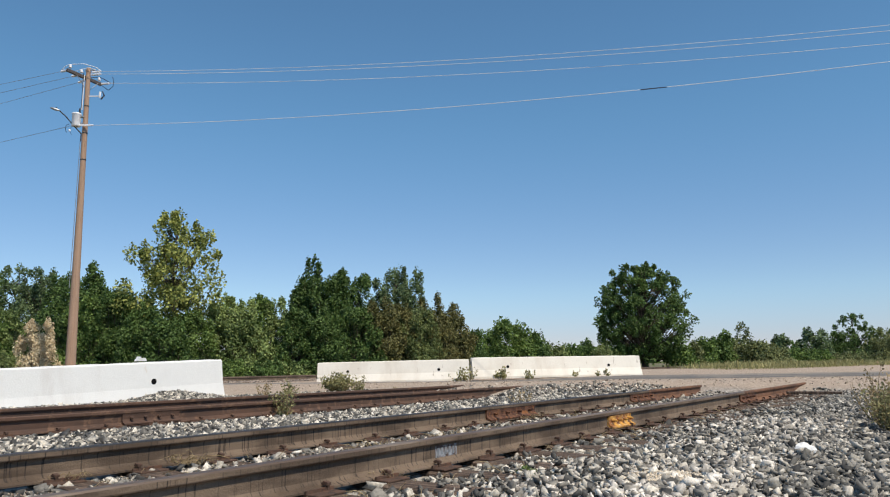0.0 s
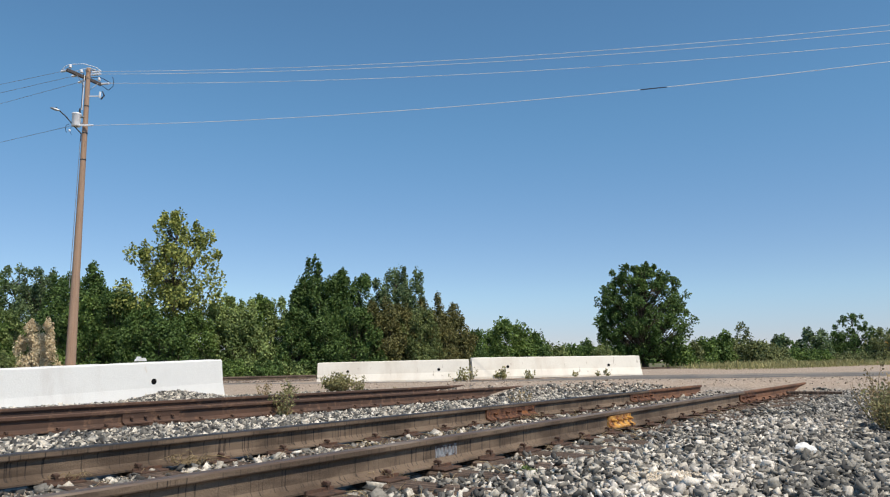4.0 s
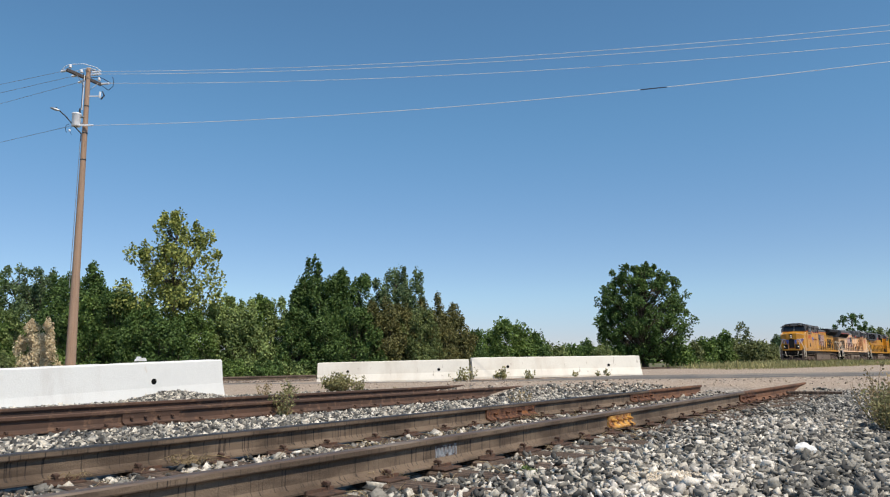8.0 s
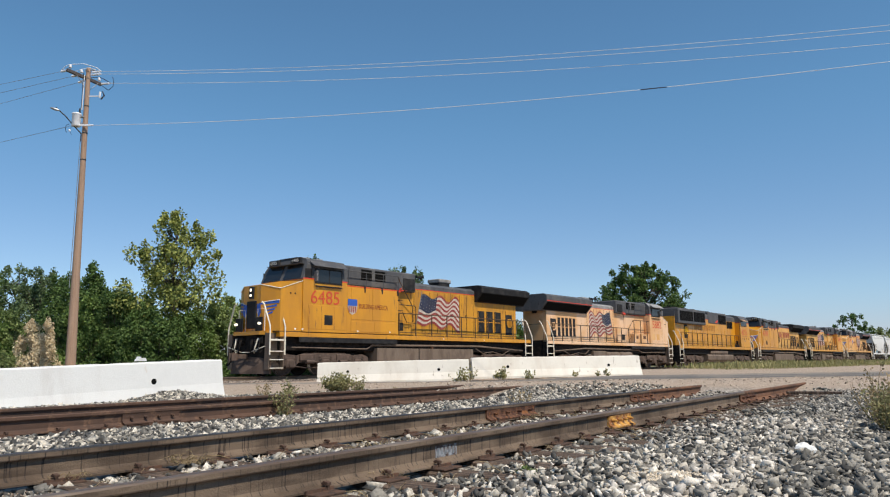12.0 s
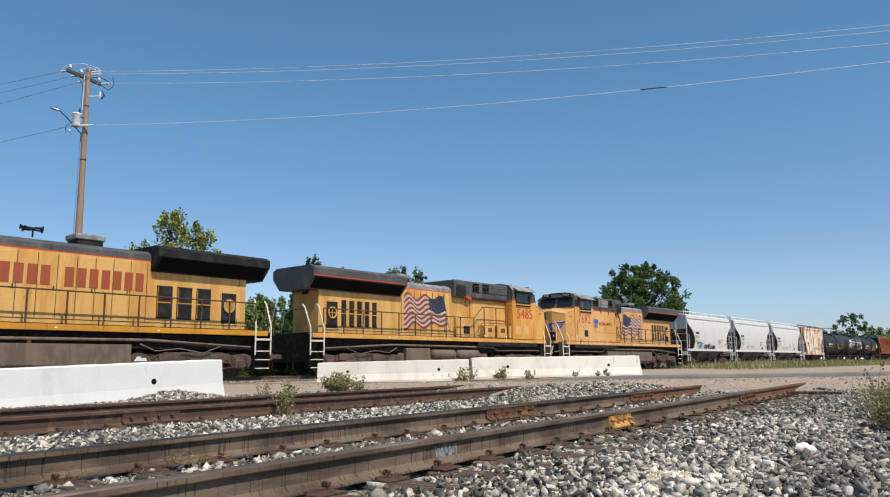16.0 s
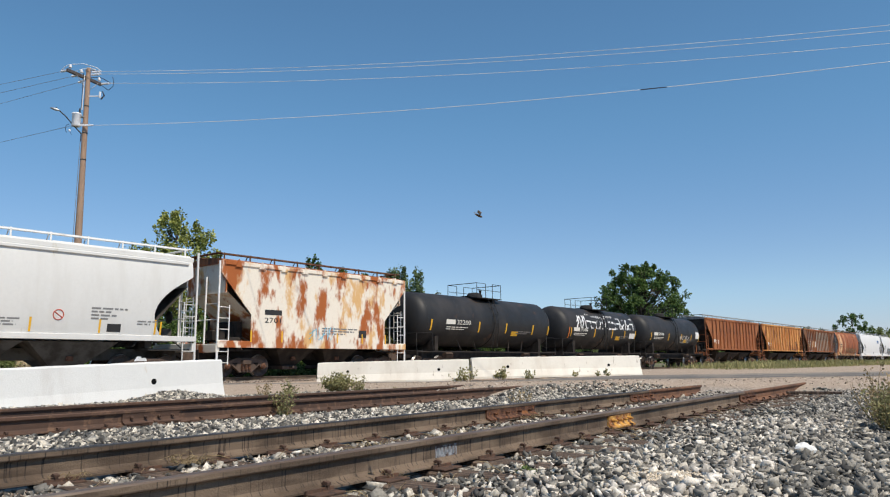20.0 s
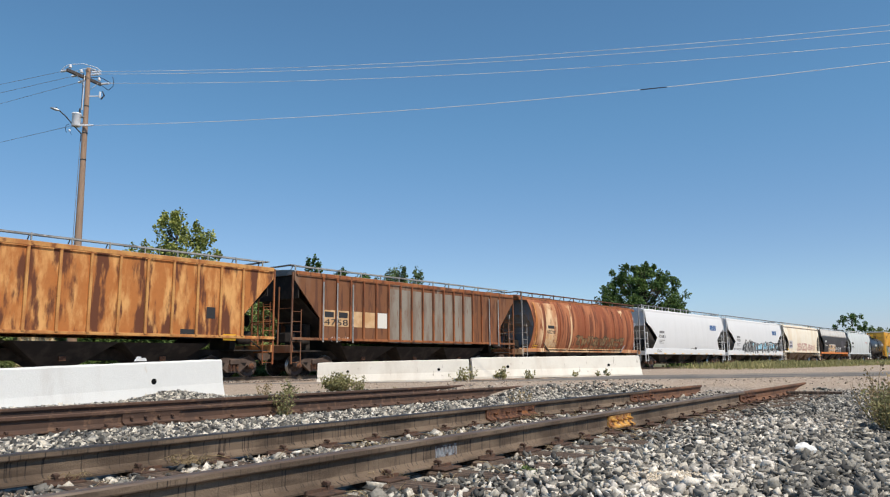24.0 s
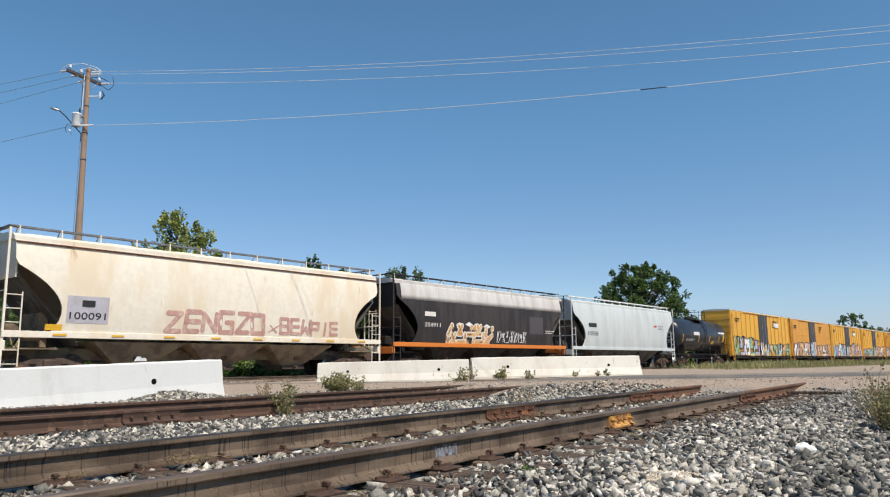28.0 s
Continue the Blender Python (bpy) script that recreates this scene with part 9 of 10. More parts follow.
def boxcar(label, L, paint, seed, ribbed):
    half = L / 2 - .45
    car = thing("boxcar", label, "freight car", "yellow boxcars")
    z0, z1 = 1.02, 5.74
    part("body", Mesh().box(-half, half, -1.52, 1.52, z0, z1, .03), paint, car, "yellow boxcar body")
    part("roof", Mesh().prism([(-1.55, z1), (-1.3, z1 + .10), (0, z1 + .17), (1.3, z1 + .10), (1.55, z1), (1.5, z1 - .04), (-1.5, z1 - .04)], -half - .03, half + .03), P_PALEROOF, car, "pale metal roof")
    rr_ = Mesh().box(-.04, .04, -1.45, 1.45, 0, .05).data("roof_rib", P_PALEROOF)
    for i in range(14):
        part("roof_rib", rr_, None, car, at=Matrix.Translation((-half + .5 + (2 * half - 1) * i / 13, 0, z1 + .10)))
    flat = lambda z: 1.525
    dx = 1.55
    for s in (-1, 1):
        d = part("sliding_door", Mesh().box(-dx, dx, s * 1.56 - .045, s * 1.56 + .045, z0 + .1, z1 - .12, .02), P_DOOR, car, "dark plug door")
        for k in range(5):
            part("door_rib", Mesh().box(-dx + .1, dx - .1, s * 1.615 - .02, s * 1.615 + .02, z0 + .45 + k * .8, z0 + .53 + k * .8, .006), P_DOOR, d)
        for x in (-.5, .5):
            part("door_rod", Mesh().tube([(x, s * 1.635, z0 + .15), (x, s * 1.635, z1 - .2)], .03, 6), M_GALV, d)
        for z in (z0 + .02, z1 - .1):
            part("door_track", Mesh().box(-half * .62, half * .62, s * 1.58 - .04, s * 1.58 + .04, z, z + .08, .01), paint, car)
        part("side_sill", Mesh().box(-half + .3, half - .3, s * 1.48 - .05, s * 1.48 + .05, z0 - .25, z0 + .04, .01), P_UNDER, car)
    if ribbed:
        me = Mesh().box(-.05, .05, -1.585, -1.52, z0 + .1, z1 - .12, .012).data("side_post", paint)
        m2 = Mesh().box(-.05, .05, 1.52, 1.585, z0 + .1, z1 - .12, .012).data("side_post", paint)
        for i in range(15):
            x = -half + .35 + i * (2 * half - .7) / 14
            if abs(x) > dx + .1:
                part("side_post", me, None, car, at=Matrix.Translation((x, 0, 0)))
                part("side_post", m2, None, car, at=Matrix.Translation((x, 0, 0)))
    else:
        for s in (-1, 1):
            for z in (z0 + 1.2, z0 + 2.7):
                for a, b in ((-half + .1, -dx - .2), (dx + .2, half - .1)):
                    part("side_seam", Mesh().box(a, b, s * 1.53 - .015, s * 1.53 + .015, z, z + .06, .008), paint, car)
    for e in (-1, 1):
        for k in range(6):
            part("end_corrugation", Mesh().prism([(-1.4, z0 + .45 + k * .66), (1.4, z0 + .45 + k * .66), (1.4, z0 + .80 + k * .66), (-1.4, z0 + .80 + k * .66)], e * half, e * (half + .07)), paint, car)
        car_ladder(car, e * (half - .3), -1.60, .55, z1 - .3 if e < 0 else 2.6, paint, .44)
        car_ladder(car, e * (half + .12), -1.1, .9, 3.0, paint, .44, "y")
    part("underframe", Mesh().box(-half, half, -.4, .4, .7, 1.05, .02).box(-half + 1, half - 1, -1.4, 1.4, .95, 1.05), P_UNDER, car)
    part("cushion_box", Mesh().box(-1.6, 1.6, -1.2, 1.2, .55, .95, .04), P_UNDER, car)
    freight_truck(car, -half + 1.9)
    freight_truck(car, half - 1.9)
    couplers(car, L / 2)
    rng = random.Random(seed)
    pick = [G_WHITE, G_PURPLE, G_GREEN, G_ORANGE, G_BLUE, G_PINK]
    yg = lambda z: 1.60
    for a, b in ((-half + .5, -dx - .3), (dx + .3, half - .5), (-dx + .1, dx - .1)):
        rng.shuffle(pick)
        graffiti(car, a, b, z0 + .12, z0 + rng.uniform(1.3, 1.9), (lambda z: 1.64) if abs(a) < dx else yg, pick[:3], G_BLACK, seed + int(a * 10), 5 if abs(a) > dx else 3, G_WHITE, "faded colourful spray-painted lettering shapes")
    bars(car, -half + 1.2, z1 - .9, [1.4, 1.0], yg, M_INK, -1, seed, .14, .12)
    bars(car, dx + 2.2, z1 - .8, [1.6, 1.2, .8], yg, M_INK, -1, seed + 4, .16, .14)
    if seed % 2:
        rect(car, dx + 2.4, dx + 4.4, z1 - 1.4, z1 - .9, yg, M_WHITE, -1, "white_panel")
    return car
# ---- the train: place of every coupling along the main line at 20 s ----
JOINTS = [-156.6, -134.3, -112.05, -89.95, -67.75, -45.45, -22.85, -10.0, 3.22, 16.46, 28.5, 43.4, 56.5, 70.0, 87.3, 105.28, 123.54, 141.5, 161.0, 181.2, 199.3, 217.27, 235.9, 249.8, 272.1, 293.4, 315.6, 337.3, 358.3]
LEN = [b - a for a, b in zip(JOINTS, JOINTS[1:])]
TRAIN = []
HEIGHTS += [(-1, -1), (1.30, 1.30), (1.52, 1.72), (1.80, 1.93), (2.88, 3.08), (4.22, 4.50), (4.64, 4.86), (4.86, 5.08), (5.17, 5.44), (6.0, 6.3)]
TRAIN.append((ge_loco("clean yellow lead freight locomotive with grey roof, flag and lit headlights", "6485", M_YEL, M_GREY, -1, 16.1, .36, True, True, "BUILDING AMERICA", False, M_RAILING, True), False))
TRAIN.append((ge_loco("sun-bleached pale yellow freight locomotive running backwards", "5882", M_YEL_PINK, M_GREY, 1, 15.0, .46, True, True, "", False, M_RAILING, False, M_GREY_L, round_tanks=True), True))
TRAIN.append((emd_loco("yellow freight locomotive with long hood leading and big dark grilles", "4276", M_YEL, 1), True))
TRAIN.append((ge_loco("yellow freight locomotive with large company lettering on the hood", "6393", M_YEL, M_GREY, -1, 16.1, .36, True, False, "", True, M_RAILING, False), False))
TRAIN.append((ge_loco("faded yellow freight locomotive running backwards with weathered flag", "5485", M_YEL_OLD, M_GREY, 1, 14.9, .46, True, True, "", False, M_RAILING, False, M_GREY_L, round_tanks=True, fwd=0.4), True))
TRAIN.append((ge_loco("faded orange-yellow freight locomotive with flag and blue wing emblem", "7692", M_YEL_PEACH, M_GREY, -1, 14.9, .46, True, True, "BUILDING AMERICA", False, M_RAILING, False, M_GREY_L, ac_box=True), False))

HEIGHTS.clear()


def grey_hopper(L, number, seed, tag):
    car, half, yf = hopper("light grey two-bay covered hopper car with curved sides", L, P_GREY, P_GREY, "curved", 2, 4.84, walk_m=M_WHITE, under=P_UNDER_GREY, tall_roof=.02, zb=1.60, deep=.18)
    rect(car, -half + 1.95, -half + 2.85, 3.0, 3.2, yf, M_INK, -1, "reporting_mark_bar")
    lettering(car, number, -half + 1.9, -half + 3.0, 2.62, 2.86, yf, M_INK, -1, "car_number")
    bars(car, -half + 1.9, 2.35, [1.2, .9, 1.0], yf, M_INK_GREY, -1, seed, .05, .05)
    bars(car, half - 4.2, 2.5, [1.3, .7, .9, .6], yf, M_INK_GREY, -1, seed + 3, .06, .06)
    bars(car, half - 2.5, 2.1, [.8, .5], yf, M_INK_GREY, -1, seed + 5, .05, .05)
    reflectors(car, half, yf, 1.66, 5, tall=True)
    for x in (-half + 1.74, half - 1.82):
        rect(car, x, x + .07, 1.66, 2.55 if x < 0 else 2.2, yf, M_REFL, -1, "reflector_strip")
    part("side_chord", Mesh().box(-half + .5, half - .5, -yf(4.42) - .075, -yf(4.42) + .02, 4.40, 4.50, .01), P_GREY, car, "stiffening rail below the roof edge")
    if number == "20981":
        rx0, rz0 = half - 5.3, 2.25
        circle = [(rx0 + .17 * math.cos(k * math.pi / 10), -yf(rz0 + .17 * math.sin(k * math.pi / 10)) - .006, rz0 + .17 * math.sin(k * math.pi / 10)) for k in range(21)]
        part("warning_roundel", Mesh().tube(circle, .016, 5).tube([circle[8], circle[18]], .016, 5), M_NUM, car, "round red warning sign with a slash")
    bars(car, -half + 3.6, 1.98, [1.0, .8], yf, M_NUM_FADED, -1, seed + 9, .05, .05)
    bars(car, -half + 5.0, 2.05, [.9, .7, .8], yf, M_INK_GREY, -1, seed + 7, .05, .05)
    if tag:
        graffiti(car, -half + 2.3, -half + 3.9, 1.5, 2.15, yf, [G_BLUE, M_INK_GREY], G_BLACK, seed, 3, G_WHITE, fat=.42)
        graffiti(car, -half + 4.1, -half + 7.0, 1.52, 2.0, yf, [G_BLACK], M_INK_GREY, seed + 1, 6, None, fat=.5)
    else:
        rect(car, half - 3.6, half - 3.1, 1.72, 2.0, yf, M_INK, -1, "stencil_panel")
    return car


TRAIN.append((grey_hopper(LEN[6], "22587", 61, True), False))
TRAIN.append((grey_hopper(LEN[7], "22591", 71, False), False))
TRAIN.append((grey_hopper(LEN[8], "20981", 81, False), False))
car, half, yf = hopper("peeling white covered hopper car covered in orange rust patches", LEN[9], P_RUSTWHITE, P_BROWN, "ribbed", 2, 4.90, zb=1.47, deep=.26, ladder_m=M_WHITE, walk_m=M_RUST)
rect(car, -half + 2.3, -half + 3.2, 2.62, 2.84, yf, M_INK, -1, "reporting_mark_bar")
lettering(car, "2701", -half + 2.3, -half + 3.15, 2.28, 2.5, yf, M_INK, -1, "car_number")
reflectors(car, half, yf, 1.46, 6, tall=True)
bars(car, -half + 5.5, 2.1, [2.2, 2.0, 1.4], yf, M_INK_GREY, -1, 5, .06, .06)
graffiti(car, half - 6.5, half - 4.9, 1.6, 2.2, yf, [G_BLUE], M_INK_GREY, 6, 3, None, "faded blue spray tag", True)
rect(car, half - 3.4, half - 2.9, 1.75, 2.1, yf, M_INK, -1, "stencil_panel")
for i in range(9):
    x = -half + .9 + i * (2 * half - 1.8) / 8
    part("roof_gusset", Mesh().prism([(x - .16, 4.54), (x + .16, 4.54), (x, 4.86)], -1.62, -1.56, axis="y"), P_RUSTWHITE, car)
TRAIN.append((car, False))
for i, (num, rip) in enumerate((("32200", 0), ("7046", 1), ("7044", 2))):
    car, half, yf, zc, tl = tank_car("matt black tank car with dome platform and yellow reflector strips" if i != 1 else "matt black tank car with large white spray-painted lettering shapes", LEN[10 + i], P_TANK, 90 + i, num)
    if rip == 1:
        graffiti(car, -4.2, 4.9, zc - .02, zc + .98, yf, [G_WHITE], G_WHITE, 17, 12, None, "large white hand-painted lettering shapes", True, .17)
        rect(car, tl - 1.7, tl - .75, zc - .65, zc - .25, yf, M_WHITE, -1, "stencil_panel")
        rect(car, -tl + .62, -tl + .72, zc - .8, zc - .05, yf, M_ORANGE, -1, "orange_mark")
    if rip == 2:
        graffiti(car, .9, 3.2, zc - .85, zc - .15, yf, [G_WHITE], M_INK_GREY, 19, 4, None, "pale scrawled spray tag", True)
        rect(car, tl - 1.5, tl - .75, zc - .4, zc + .2, yf, M_WHITE, -1, "stencil_panel")
    TRAIN.append((car, False))
for i, (lab, paint, n) in enumerate((("rusty brown ribbed covered hopper car", P_BROWN, 14), ("rust-streaked tan ribbed covered hopper car", P_TAN, 14), ("rusty brown and grey ribbed covered hopper car", P_GREYBROWN, 15))):
    car, half, yf = hopper(lab, LEN[13 + i], paint, M_GREY_L, "ribbed", 3, 4.75, zb=1.68, deep=.10, ladder_m=P_BROWN if i != 2 else P_GREYBROWN, walk_m=M_GREY_L, end_m=P_UNDER)
    ribs(car, half, yf, (P_BROWN, P_POST, P_BROWN)[i], (14, 14, 17)[i])
    if i < 2:
        rect(car, -half + 1.9, -half + 2.4, 2.3, 2.6, yf, M_CREAMINK, -1, "reporting_mark_bar")
        bars(car, -half + 2.6, 2.4, [.7, .6], yf, M_CREAMINK, -1, 40 + i, .12, .10)
    if i == 1:
        rect(car, half - 3.4, half - 3.0, 2.35, 2.8, yf, M_INK, -1, "stencil_panel")
        rect(car, half - 4.5, half - 3.9, 1.55, 1.9, yf, M_INK, -1, "stencil_panel")
        rect(car, half - 2.6, half - 2.0, 1.5, 1.75, yf, M_REFL, -1, "reflector_strip")
    if i == 2:
        gap = 2 * (half - 1.75) / 16
        for k in range(5, 13):
            a = -half + 1.75 + gap * k
            rect(car, a + .07, a + gap - .07, 1.54, 4.27, yf, P_PANEL, -1, "faded_side_panel", "faded grey panel between rusty posts")
        for k, m in ((3, M_ORANGE_PALE), (4, M_CREAMINK)):
            a = -half + 1.75 + gap * k
            rect(car, a + .08, a + gap - .08, 2.25, 3.0, yf, m, -1, "pale_panel")
        for k in (0, 1):
            a = -half + 1.75 + gap * k
            pp = rect(car, a + .08, a + gap - .08, 2.25, 3.0, yf, M_ORANGE_PALE, -1, "number_panel", "tan number panel")
            rect(pp, a + .16, a + gap - .16, 2.66, 2.92, lambda z: yf(z) + .006, M_INK, -1, "reporting_mark_bar")
        lettering(car, "4758", -half + 1.88, -half + 1.75 + 2 * gap - .14, 2.30, 2.58, lambda z: yf(z) + .008, M_INK, -1, "car_number")
        rect(car, -half + 1.75 + 2 * gap + .08, -half + 1.75 + 3 * gap - .08, 2.25, 3.0, yf, M_ORANGE_PALE, -1, "faded_panel")
        graffiti(car, -half + 2.3, -half + 3.6, 1.55, 1.78, yf, [G_WHITE], G_WHITE, 51, 5, None, "small white spray tag", True)
        ribs_pale = Mesh().box(-.04, .04, -1.66, -1.645, 1.5, 4.28).data("pale_post_face", M_GREY_L)
        for x in (-half + 1.75, -half + 2.6, -half + 3.6, half - 1.9, half - 2.8):
            part("pale_post_face", ribs_pale, None, car, at=Matrix.Translation((x, 0, 0)))
    TRAIN.append((car, False))
car, half, yf = hopper("red-rusty round-sided covered hopper car with grey ends", LEN[16], P_REDRUST, P_BROWN, "cylinder", 4, 4.80, zb=1.40, deep=.22, ladder_m=M_GREY_L, walk_m=M_RUST, end_m=mat("blue_grey_end", (0.22, 0.24, 0.27), 0.6, second=(0.3, 0.2, 0.14), amount=0.3, scale=2), sill_m=P_FADED, plate_m=P_BROWN)
for x in (-half + 1.5, -half + 4.6, -half + 8.0, half - 4.6, half - 1.5):
    part("hoop_seam", Mesh().tube([(x, -(yf(z) + .012), z) for z in [1.36 + .2 * k for k in range(16)]], .022, 5), P_REDRUST, car)
rect(car, -half + 3.0, -half + 3.8, 2.72, 2.92, yf, M_INK, -1, "reporting_mark_bar")
lettering(car, "480218", -half + 2.85, -half + 3.95, 2.38, 2.62, yf, M_INK, -1, "car_number")
graffiti(car, -half + 2.8, -half + 4.4, 1.5, 2.3, yf, [G_ORANGE], M_INK_GREY, 3, 3, None, "tan scrawled spray tag", True)
graffiti(car, -half + 6.9, half - 3.0, 1.42, 2.25, yf, [G_TAN], G_OLIVE, 4, 9, None, "dark olive spray-painted lettering shapes")
for a, b, m in ((1.42, 1.78, P_TAN), (1.78, 2.45, P_FADED), (2.8, 4.2, P_FADED), (6.0, 6.2, P_FADED)):
    zs = [1.40 + .1 * k for k in range(31)]
    band = Mesh().loft([[(-half + x, -(yf(z) + .006), z) for z in zs] + [(-half + x, -(yf(z) - .02), z) for z in reversed(zs)] for x in (a, b)], True, True)
    part("faded_band", band, m, car, "faded pale band of old paint")
for x, w in ((5.6, .9), (13.6, .7)):
    patch(car, [(-half + x, 4.42), (-half + x + w, 4.44), (-half + x + w * .9, 4.22), (-half + x + w * .62, 4.26), (-half + x + w * .5, 3.75), (-half + x + w * .42, 4.2), (-half + x + w * .1, 4.24)], yf, P_FADED, -1, "paint_drip", "pale run of faded paint", off=.012)
rect(car, -half + 1.4, -half + 2.0, 1.42, 1.62, yf, M_REFL, -1, "reflector_strip")
TRAIN.append((car, False))


def white_hopper(L, number, seed, painted):
    car, half, yf = hopper("clean white covered hopper car with curved sides" if not painted else "white covered hopper car with large black and blue spray-painted lettering", L, P_WHITE, P_WHITE, "angular", 3, 4.90, zb=1.55, deep=.46, walk_m=M_BOARD, bracket_m=P_WHITE, tall_roof=.04)
    rect(car, -half + 2.75, -half + 3.75, 2.86, 3.06, yf, M_INK_GREY, -1, "reporting_mark_bar")
    lettering(car, number, -half + 2.62, -half + 3.95, 2.48, 2.74, yf, M_INK, -1, "car_number")
    bars(car, -half + 2.75, 2.25, [1.1, .7, .9], yf, M_INK_GREY, -1, seed, .05, .07)
    # company mark as plain slanted shapes
    for k in range(4):
        patch(car, [(half - 4.1 + k * .42, 3.42), (half - 3.75 + k * .42, 3.42), (half - 3.67 + k * .42, 3.92), (half - 4.02 + k * .42, 3.92)], yf, M_MARK, -1, "company_mark_shape", off=.004)
    reflectors(car, half, lambda z: min(yf(1.57), 1.5) + .075, 1.13, 9, w=.5)
    bars(car, half - 9, 1.6, [1.2, .8], yf, M_INK_GREY, -1, seed + 2, .05, .05)
    rect(car, half - 8.0, half - 7.5, 1.55, 1.75, yf, M_INK, -1, "stencil_panel")
    if painted:
        side = lambda z: max(yf(z), 1.5)
        cloud = [(4.7, 1.40), (5.0, 1.72), (5.3, 2.2), (5.8, 2.4), (6.1, 2.86), (6.5, 2.52), (7.0, 2.52), (7.5, 2.84), (8.1, 2.5), (9.9, 2.46), (10.7, 2.2), (11.4, 2.52), (12.4, 2.4), (13.1, 2.72), (13.8, 2.46), (15.1, 2.72), (15.9, 2.46), (17.3, 2.55), (17.7, 1.95), (18.5, 1.6), (18.3, 1.22), (4.9, 1.22)]
        for _ in range(2):
            cloud = [q for (xa, za), (xb, zb) in zip(cloud, cloud[1:] + cloud[:1]) for q in ((xa * .75 + xb * .25, za * .75 + zb * .25), (xa * .25 + xb * .75, za * .25 + zb * .75))]
        patch(car, [(x - 10.2, z) for x, z in cloud], side, G_BLACK, -1, "black_spray_cloud", off=.002)
        patch(car, [(11.6 + (x - 11.6) * .965 - 10.2, 1.28 + (z - 1.22) * .86) for x, z in cloud], side, G_BLUE, -1, "blue_spray_cloud", off=.004)
        graffiti(car, 5.6 - 10.2, 10.4 - 10.2, 1.32, 2.56, lambda z: side(z) + .006, [G_BLACK], G_WHITE, 12, 5, None, "large black and white spray-painted lettering shapes", fat=.33)
        graffiti(car, 11.6 - 10.2, 17.4 - 10.2, 1.32, 2.50, lambda z: side(z) + .006, [G_BLACK], G_WHITE, 18, 5, None, "large black and white spray-painted lettering shapes", fat=.33)
        graffiti(car, -half + 1.9, -half + 4.2, 1.42, 1.85, yf, [G_BLACK], G_BLACK, 14, 6, None, "thin black spray tag", True)
    else:
        graffiti(car, -half + 2.2, -half + 3.2, 1.26, 1.50, lambda z: min(yf(1.57), 1.5) + .08, [G_BLACK], G_BLACK, 15, 4, None, "thin black spray tag", True)
    return car


TRAIN.append((white_hopper(LEN[17], "75863", 141, False), False))
TRAIN.append((white_hopper(LEN[18], "75757", 151, True), False))
car, half, yf = hopper("dirty cream covered hopper car with faded pink spray-painted lettering", LEN[19], P_CREAM, P_CREAM, "curved", 3, 4.96, zb=1.66, deep=.20, walk_m=M_BOARD, bracket_m=P_CREAM, ladder_m=P_CREAM, under=mat("tan_underside", (0.26, 0.20, 0.13), 0.85, second=(0.15, 0.11, 0.08), amount=0.45, scale=1.5))
pan = rect(car, -half + 2.0, -half + 3.45, 1.98, 2.92, yf, M_PANEL, -1, "number_panel", "pale lavender number panel")
rect(pan, -half + 2.5, -half + 2.95, 2.55, 2.78, lambda z: yf(z) + .01, M_INK, -1, "reporting_mark_bar")
lettering(pan, "100091", -half + 2.1, -half + 3.35, 2.12, 2.36, lambda z: yf(z) + .01, M_INK, -1, "car_number")
graffiti(car, -half + 5.6, -half + 10.3, 1.80, 2.62, yf, [G_PINK], G_PINK, 21, 6, None, "faded pink spray-painted lettering shapes", True, .38, word="ZENGZO")
graffiti(car, -half + 10.35, -half + 10.95, 1.85, 2.25, yf, [G_PINK], G_PINK, 23, 1, None, "faded pink sprayed cross", True, .26, word="X")
graffiti(car, -half + 11.0, -half + 14.4, 1.80, 2.50, yf, [G_PINK], G_PINK, 22, 6, None, "faded pink spray-painted lettering shapes", True, .34, word="BEWPIE")
reflectors(car, half, lambda z: min(yf(1.68), 1.5) + .075, 1.54, 8, w=.45)
rect(car, -half + 1.35, -half + 1.9, 1.72, 1.92, yf, M_REFL, -1, "reflector_strip")
part("side_chord", Mesh().box(-half + .3, half - .3, -yf(4.6) - .06, -yf(4.6) + .02, 4.58, 4.64, .01), M_RUST, car, "thin rusty stiffening rail")
TRAIN.append((car, False))
car, half, yf = hopper("dark brown-black covered hopper car with pale roof and orange sill", LEN[20], P_DARK, P_PALEROOF, "curved", 3, 4.93, zb=1.58, deep=.20, walk_m=M_SOOT, bracket_m=P_PALEROOF, ladder_m=P_DARK, sill_m=M_ORANGE, plate_m=P_PALEROOF)
for s in (-1, 1):
    part("pale_upper_side", Mesh().loft([[(x, s * (yf(z) + .008), z) for z in (3.85, 4.1, 4.35, 4.6, 4.78)] + [(x, s * (yf(z) - .01), z) for z in (4.78, 4.6, 4.35, 4.1, 3.85)] for x in (-half + .62, half - .62)], True, True), P_PALEROOF, car, "pale upper side band")
rect(car, -half + 2.4, -half + 3.3, 3.02, 3.26, yf, M_CREAMINK, -1, "reporting_mark_bar")
lettering(car, "354911", -half + 2.4, -half + 3.7, 2.45, 2.68, yf, M_CREAMINK, -1, "car_number")
graffiti(car, -half + 4.3, -half + 8.6, 1.62, 2.62, yf, [G_ORANGE], G_WHITE, 31, 5, G_BLACK, "orange and white spray-painted lettering shapes")
graffiti(car, -half + 9.0, -half + 12.2, 1.7, 2.4, yf, [G_WHITE], G_WHITE, 32, 7, None, "thin white spray tag", True)
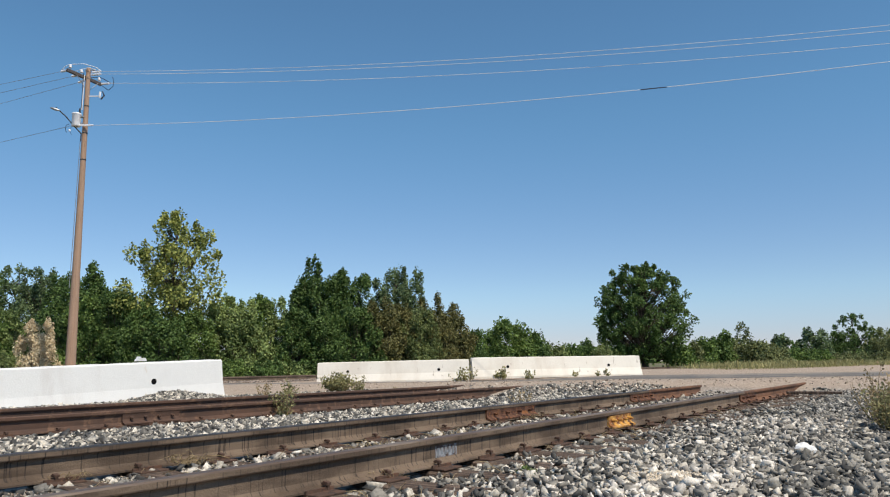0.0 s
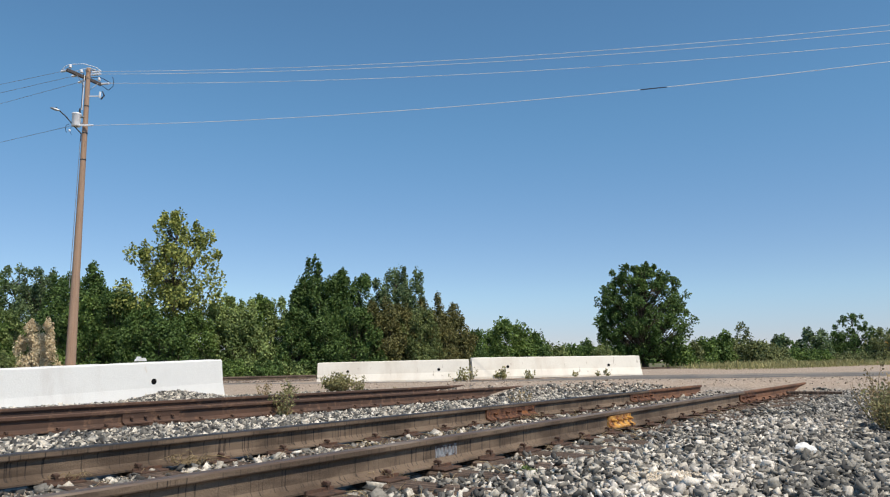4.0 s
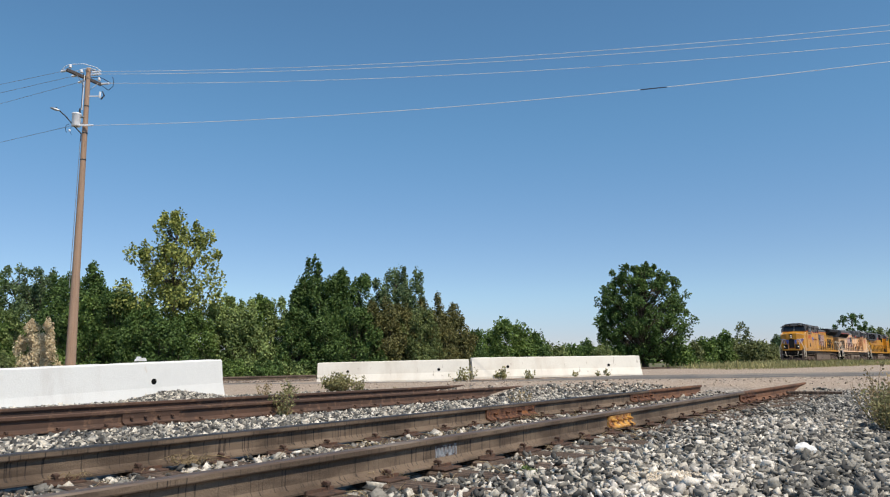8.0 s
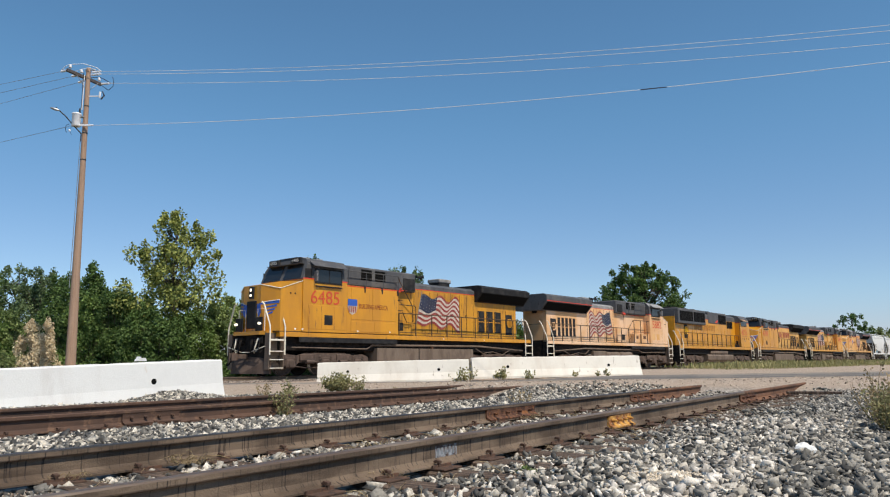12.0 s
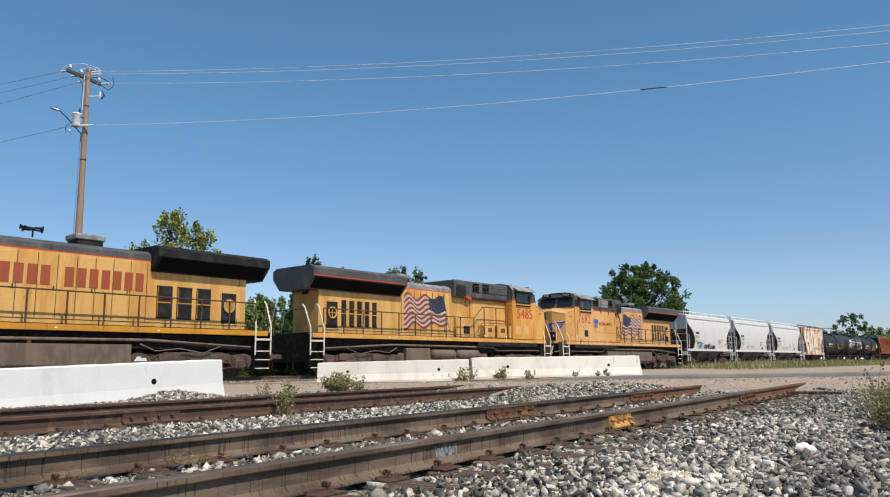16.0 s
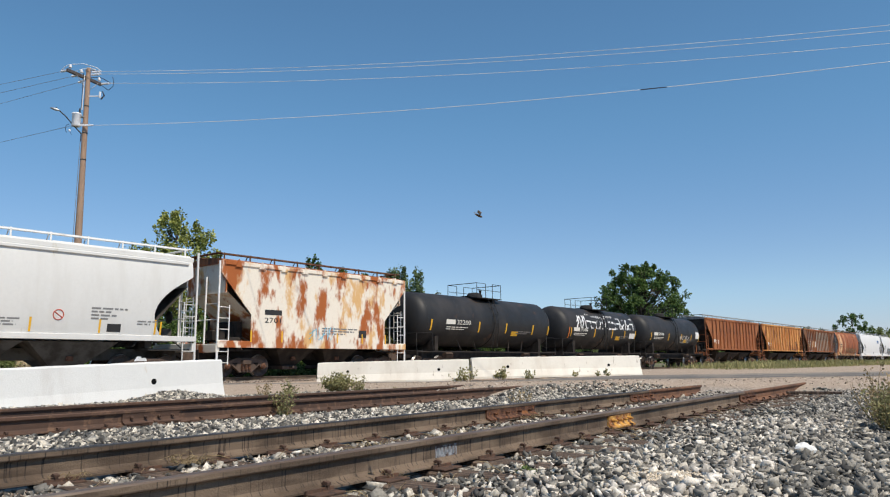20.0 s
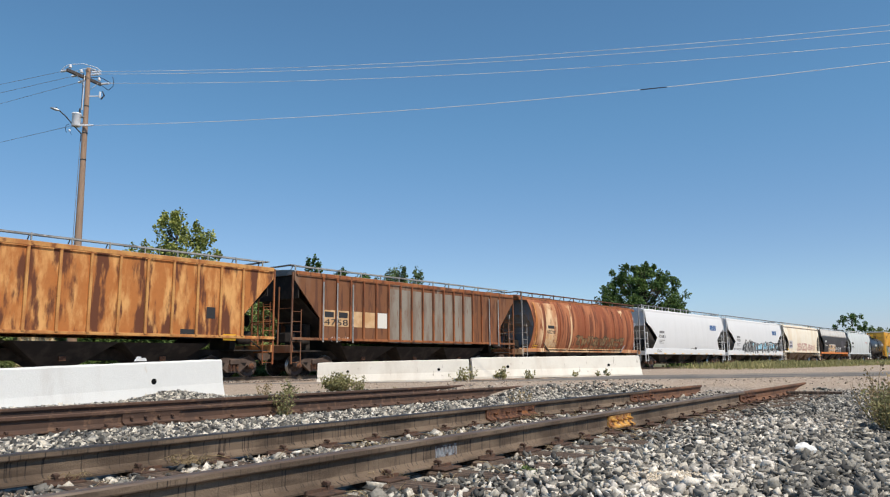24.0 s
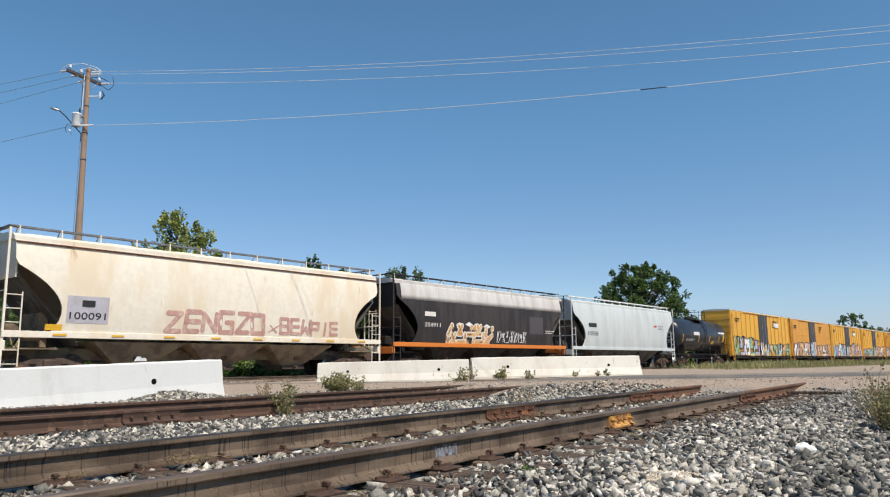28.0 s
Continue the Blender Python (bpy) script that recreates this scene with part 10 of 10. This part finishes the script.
rect(car, half - 4.6, half - 3.0, 2.3, 3.4, yf, mat("faded_patch", (0.085, 0.075, 0.08), 0.6), -1, "faded_patch")
bars(car, half - 2.7, 2.5, [1.1, .8], yf, M_CREAMINK, -1, 33, .05, .07)
TRAIN.append((car, False))
car, half, yf = hopper("cool light grey covered hopper car with curved sides", LEN[21], P_LTGREY, P_LTGREY, "curved", 3, 4.94, zb=1.58, deep=.20, walk_m=M_WHITE, under=P_UNDER_GREY)
rect(car, -half + 2.3, -half + 3.5, 3.0, 3.3, yf, M_INK, -1, "reporting_mark_bar")
lettering(car, "10558", -half + 2.2, -half + 3.7, 2.4, 2.7, yf, M_INK, -1, "car_number")
patch(car, [(half - 4.4, 3.3), (half - 3.8, 3.3), (half - 3.8, 3.5), (half - 4.3, 3.45)], yf, M_NUM, -1, "red_mark")
bars(car, half - 3.5, 3.4, [1.0, .8, .9], yf, M_INK_GREY, -1, 35, .06, .08)
TRAIN.append((car, False))
car, half, yf, zc, tl = tank_car("glossy blue-black tank car with yellow reflector strips", LEN[22], P_TANK_BLUE, 97, "")
rect(car, tl - 2.6, tl - .9, zc + .2, zc + .35, yf, M_WHITE, -1, "white_bar")
rect(car, tl - 1.5, tl - 1.1, zc - .6, zc + .1, yf, M_REFL, -1, "warning_placard")
rect(car, -2.8, -1.4, zc - .05, zc + .25, yf, M_CREAMINK, -1, "reporting_mark_bar")
TRAIN.append((car, False))
for i in range(5):
    TRAIN.append((boxcar("yellow ribbed boxcar with dark plug door and colourful spray paint" if i != 1 else "orange-yellow boxcar with dark plug door and spray paint", LEN[23 + i], P_BOX2 if i in (1, 4) else P_BOX, 171 + i, i != 1), False))

# ---- insect ----
bug = thing("flying_insect", "small brown flying insect with spread pale wings", "insect")
part("insect_body", Mesh().lathe((0, 0, 0), "x", [(-.022, .001), (-.016, .005), (-.004, .0065), (.010, .005), (.022, .001)], 10), mat("insect_brown", (0.10, 0.06, 0.03), 0.5), bug)
for s in (-1, 1):
    part("wing", Mesh().add([(-.008, s * .004, .005), (.014, s * .008, .010), (.022, s * .030, .016), (-.002, s * .026, .014), (-.008, s * .004, .004), (.014, s * .008, .009), (.022, s * .030, .015), (-.002, s * .026, .013)], [(0, 1, 2, 3), (7, 6, 5, 4), (0, 4, 5, 1), (1, 5, 6, 2), (2, 6, 7, 3), (3, 7, 4, 0)]), mat("insect_wing", (0.35, 0.30, 0.24), 0.4), bug)
# ---- motion ----
SPEED = 21.5
SLIP = {0.0: -8.0, 3.5: -6.2, 5.5: -2.82, 6.0: -1.33, 6.5: 0.29, 7.0: 1.51, 7.5: 2.48, 8.0: 3.21, 8.5: 3.64, 9.0: 3.77, 9.5: 3.59, 10.0: 3.44, 10.5: 3.26, 11.0: 3.07, 11.5: 3.37, 12.0: 3.17, 12.5: 2.99, 14.5: 1.75, 15.0: 1.6, 15.5: 1.8, 16.0: 2.15, 16.5: 2.4, 17.0: 2.38, 17.5: 1.75, 18.0: 1.15, 18.5: 0.6, 19.0: 0.2, 19.5: 0.14, 20.0: -0.01, 20.5: 0.11, 21.0: 0.6, 21.5: 0.8, 23.5: 0.75, 24.0: 0.9, 24.5: 0.65, 25.0: 0.27, 25.5: -0.09, 26.0: 0.11, 26.5: 0.31, 27.0: -0.2, 27.5: -0.29, 28.0: -0.63}


def motions():
    for (car, back), a, b in zip(TRAIN, JOINTS, JOINTS[1:]):
        turn = Matrix.Rotation(math.pi, 4, "Z") if back else Matrix.Identity(4)
        walk(car, [(t, MAIN @ Matrix.Translation(((a + b) / 2 + SPEED * (20 - t) + d, 0, 0)) @ turn) for t, d in SLIP.items()])
    for kind, r, sense in (("car", R_CAR, -1), ("loco", R_LOCO, -1), ("loco_back", R_LOCO, 1)):
        sets = TURNING[kind]
        step = min(SPEED / r / FPS, radians(89.0))
        walk(sets[0], [(i / FPS, Matrix.Rotation(sense * step * i, 4, "Y")) for i in range(28 * FPS + 1)])
        key = sets[0].animation_data
        for o in sets[1:]:
            o.rotation_mode = "QUATERNION"
            ad = o.animation_data_create()
            ad.action = key.action
            ad.action_slot = key.action_slot
    rest = Matrix.Translation((5.2, 3.2, -0.08))

    def fly(x, y, d):
        p = CAM @ Vector(((x - 784) / 1290 * d, (438 - y) / 1290 * d, -d))
        return Matrix.Translation(p) @ Matrix.Rotation(radians(200), 4, "Z") @ Matrix.Rotation(radians(-20), 4, "Y")
    walk(bug, [(0.0, rest), (19.3, rest), (19.7, fly(1760, 790, 3.6)), (19.8, fly(1470, 640, 3.6)), (19.9, fly(1150, 512, 3.6)), (20.0, fly(843, 380, 3.7)), (20.1, fly(632, 256, 4.0)), (20.2, fly(522, 190, 4.5)), (20.4, fly(380, 40, 5.2)), (20.8, fly(150, -400, 6)), (28.0, fly(-900, -900, 9))])


motions()
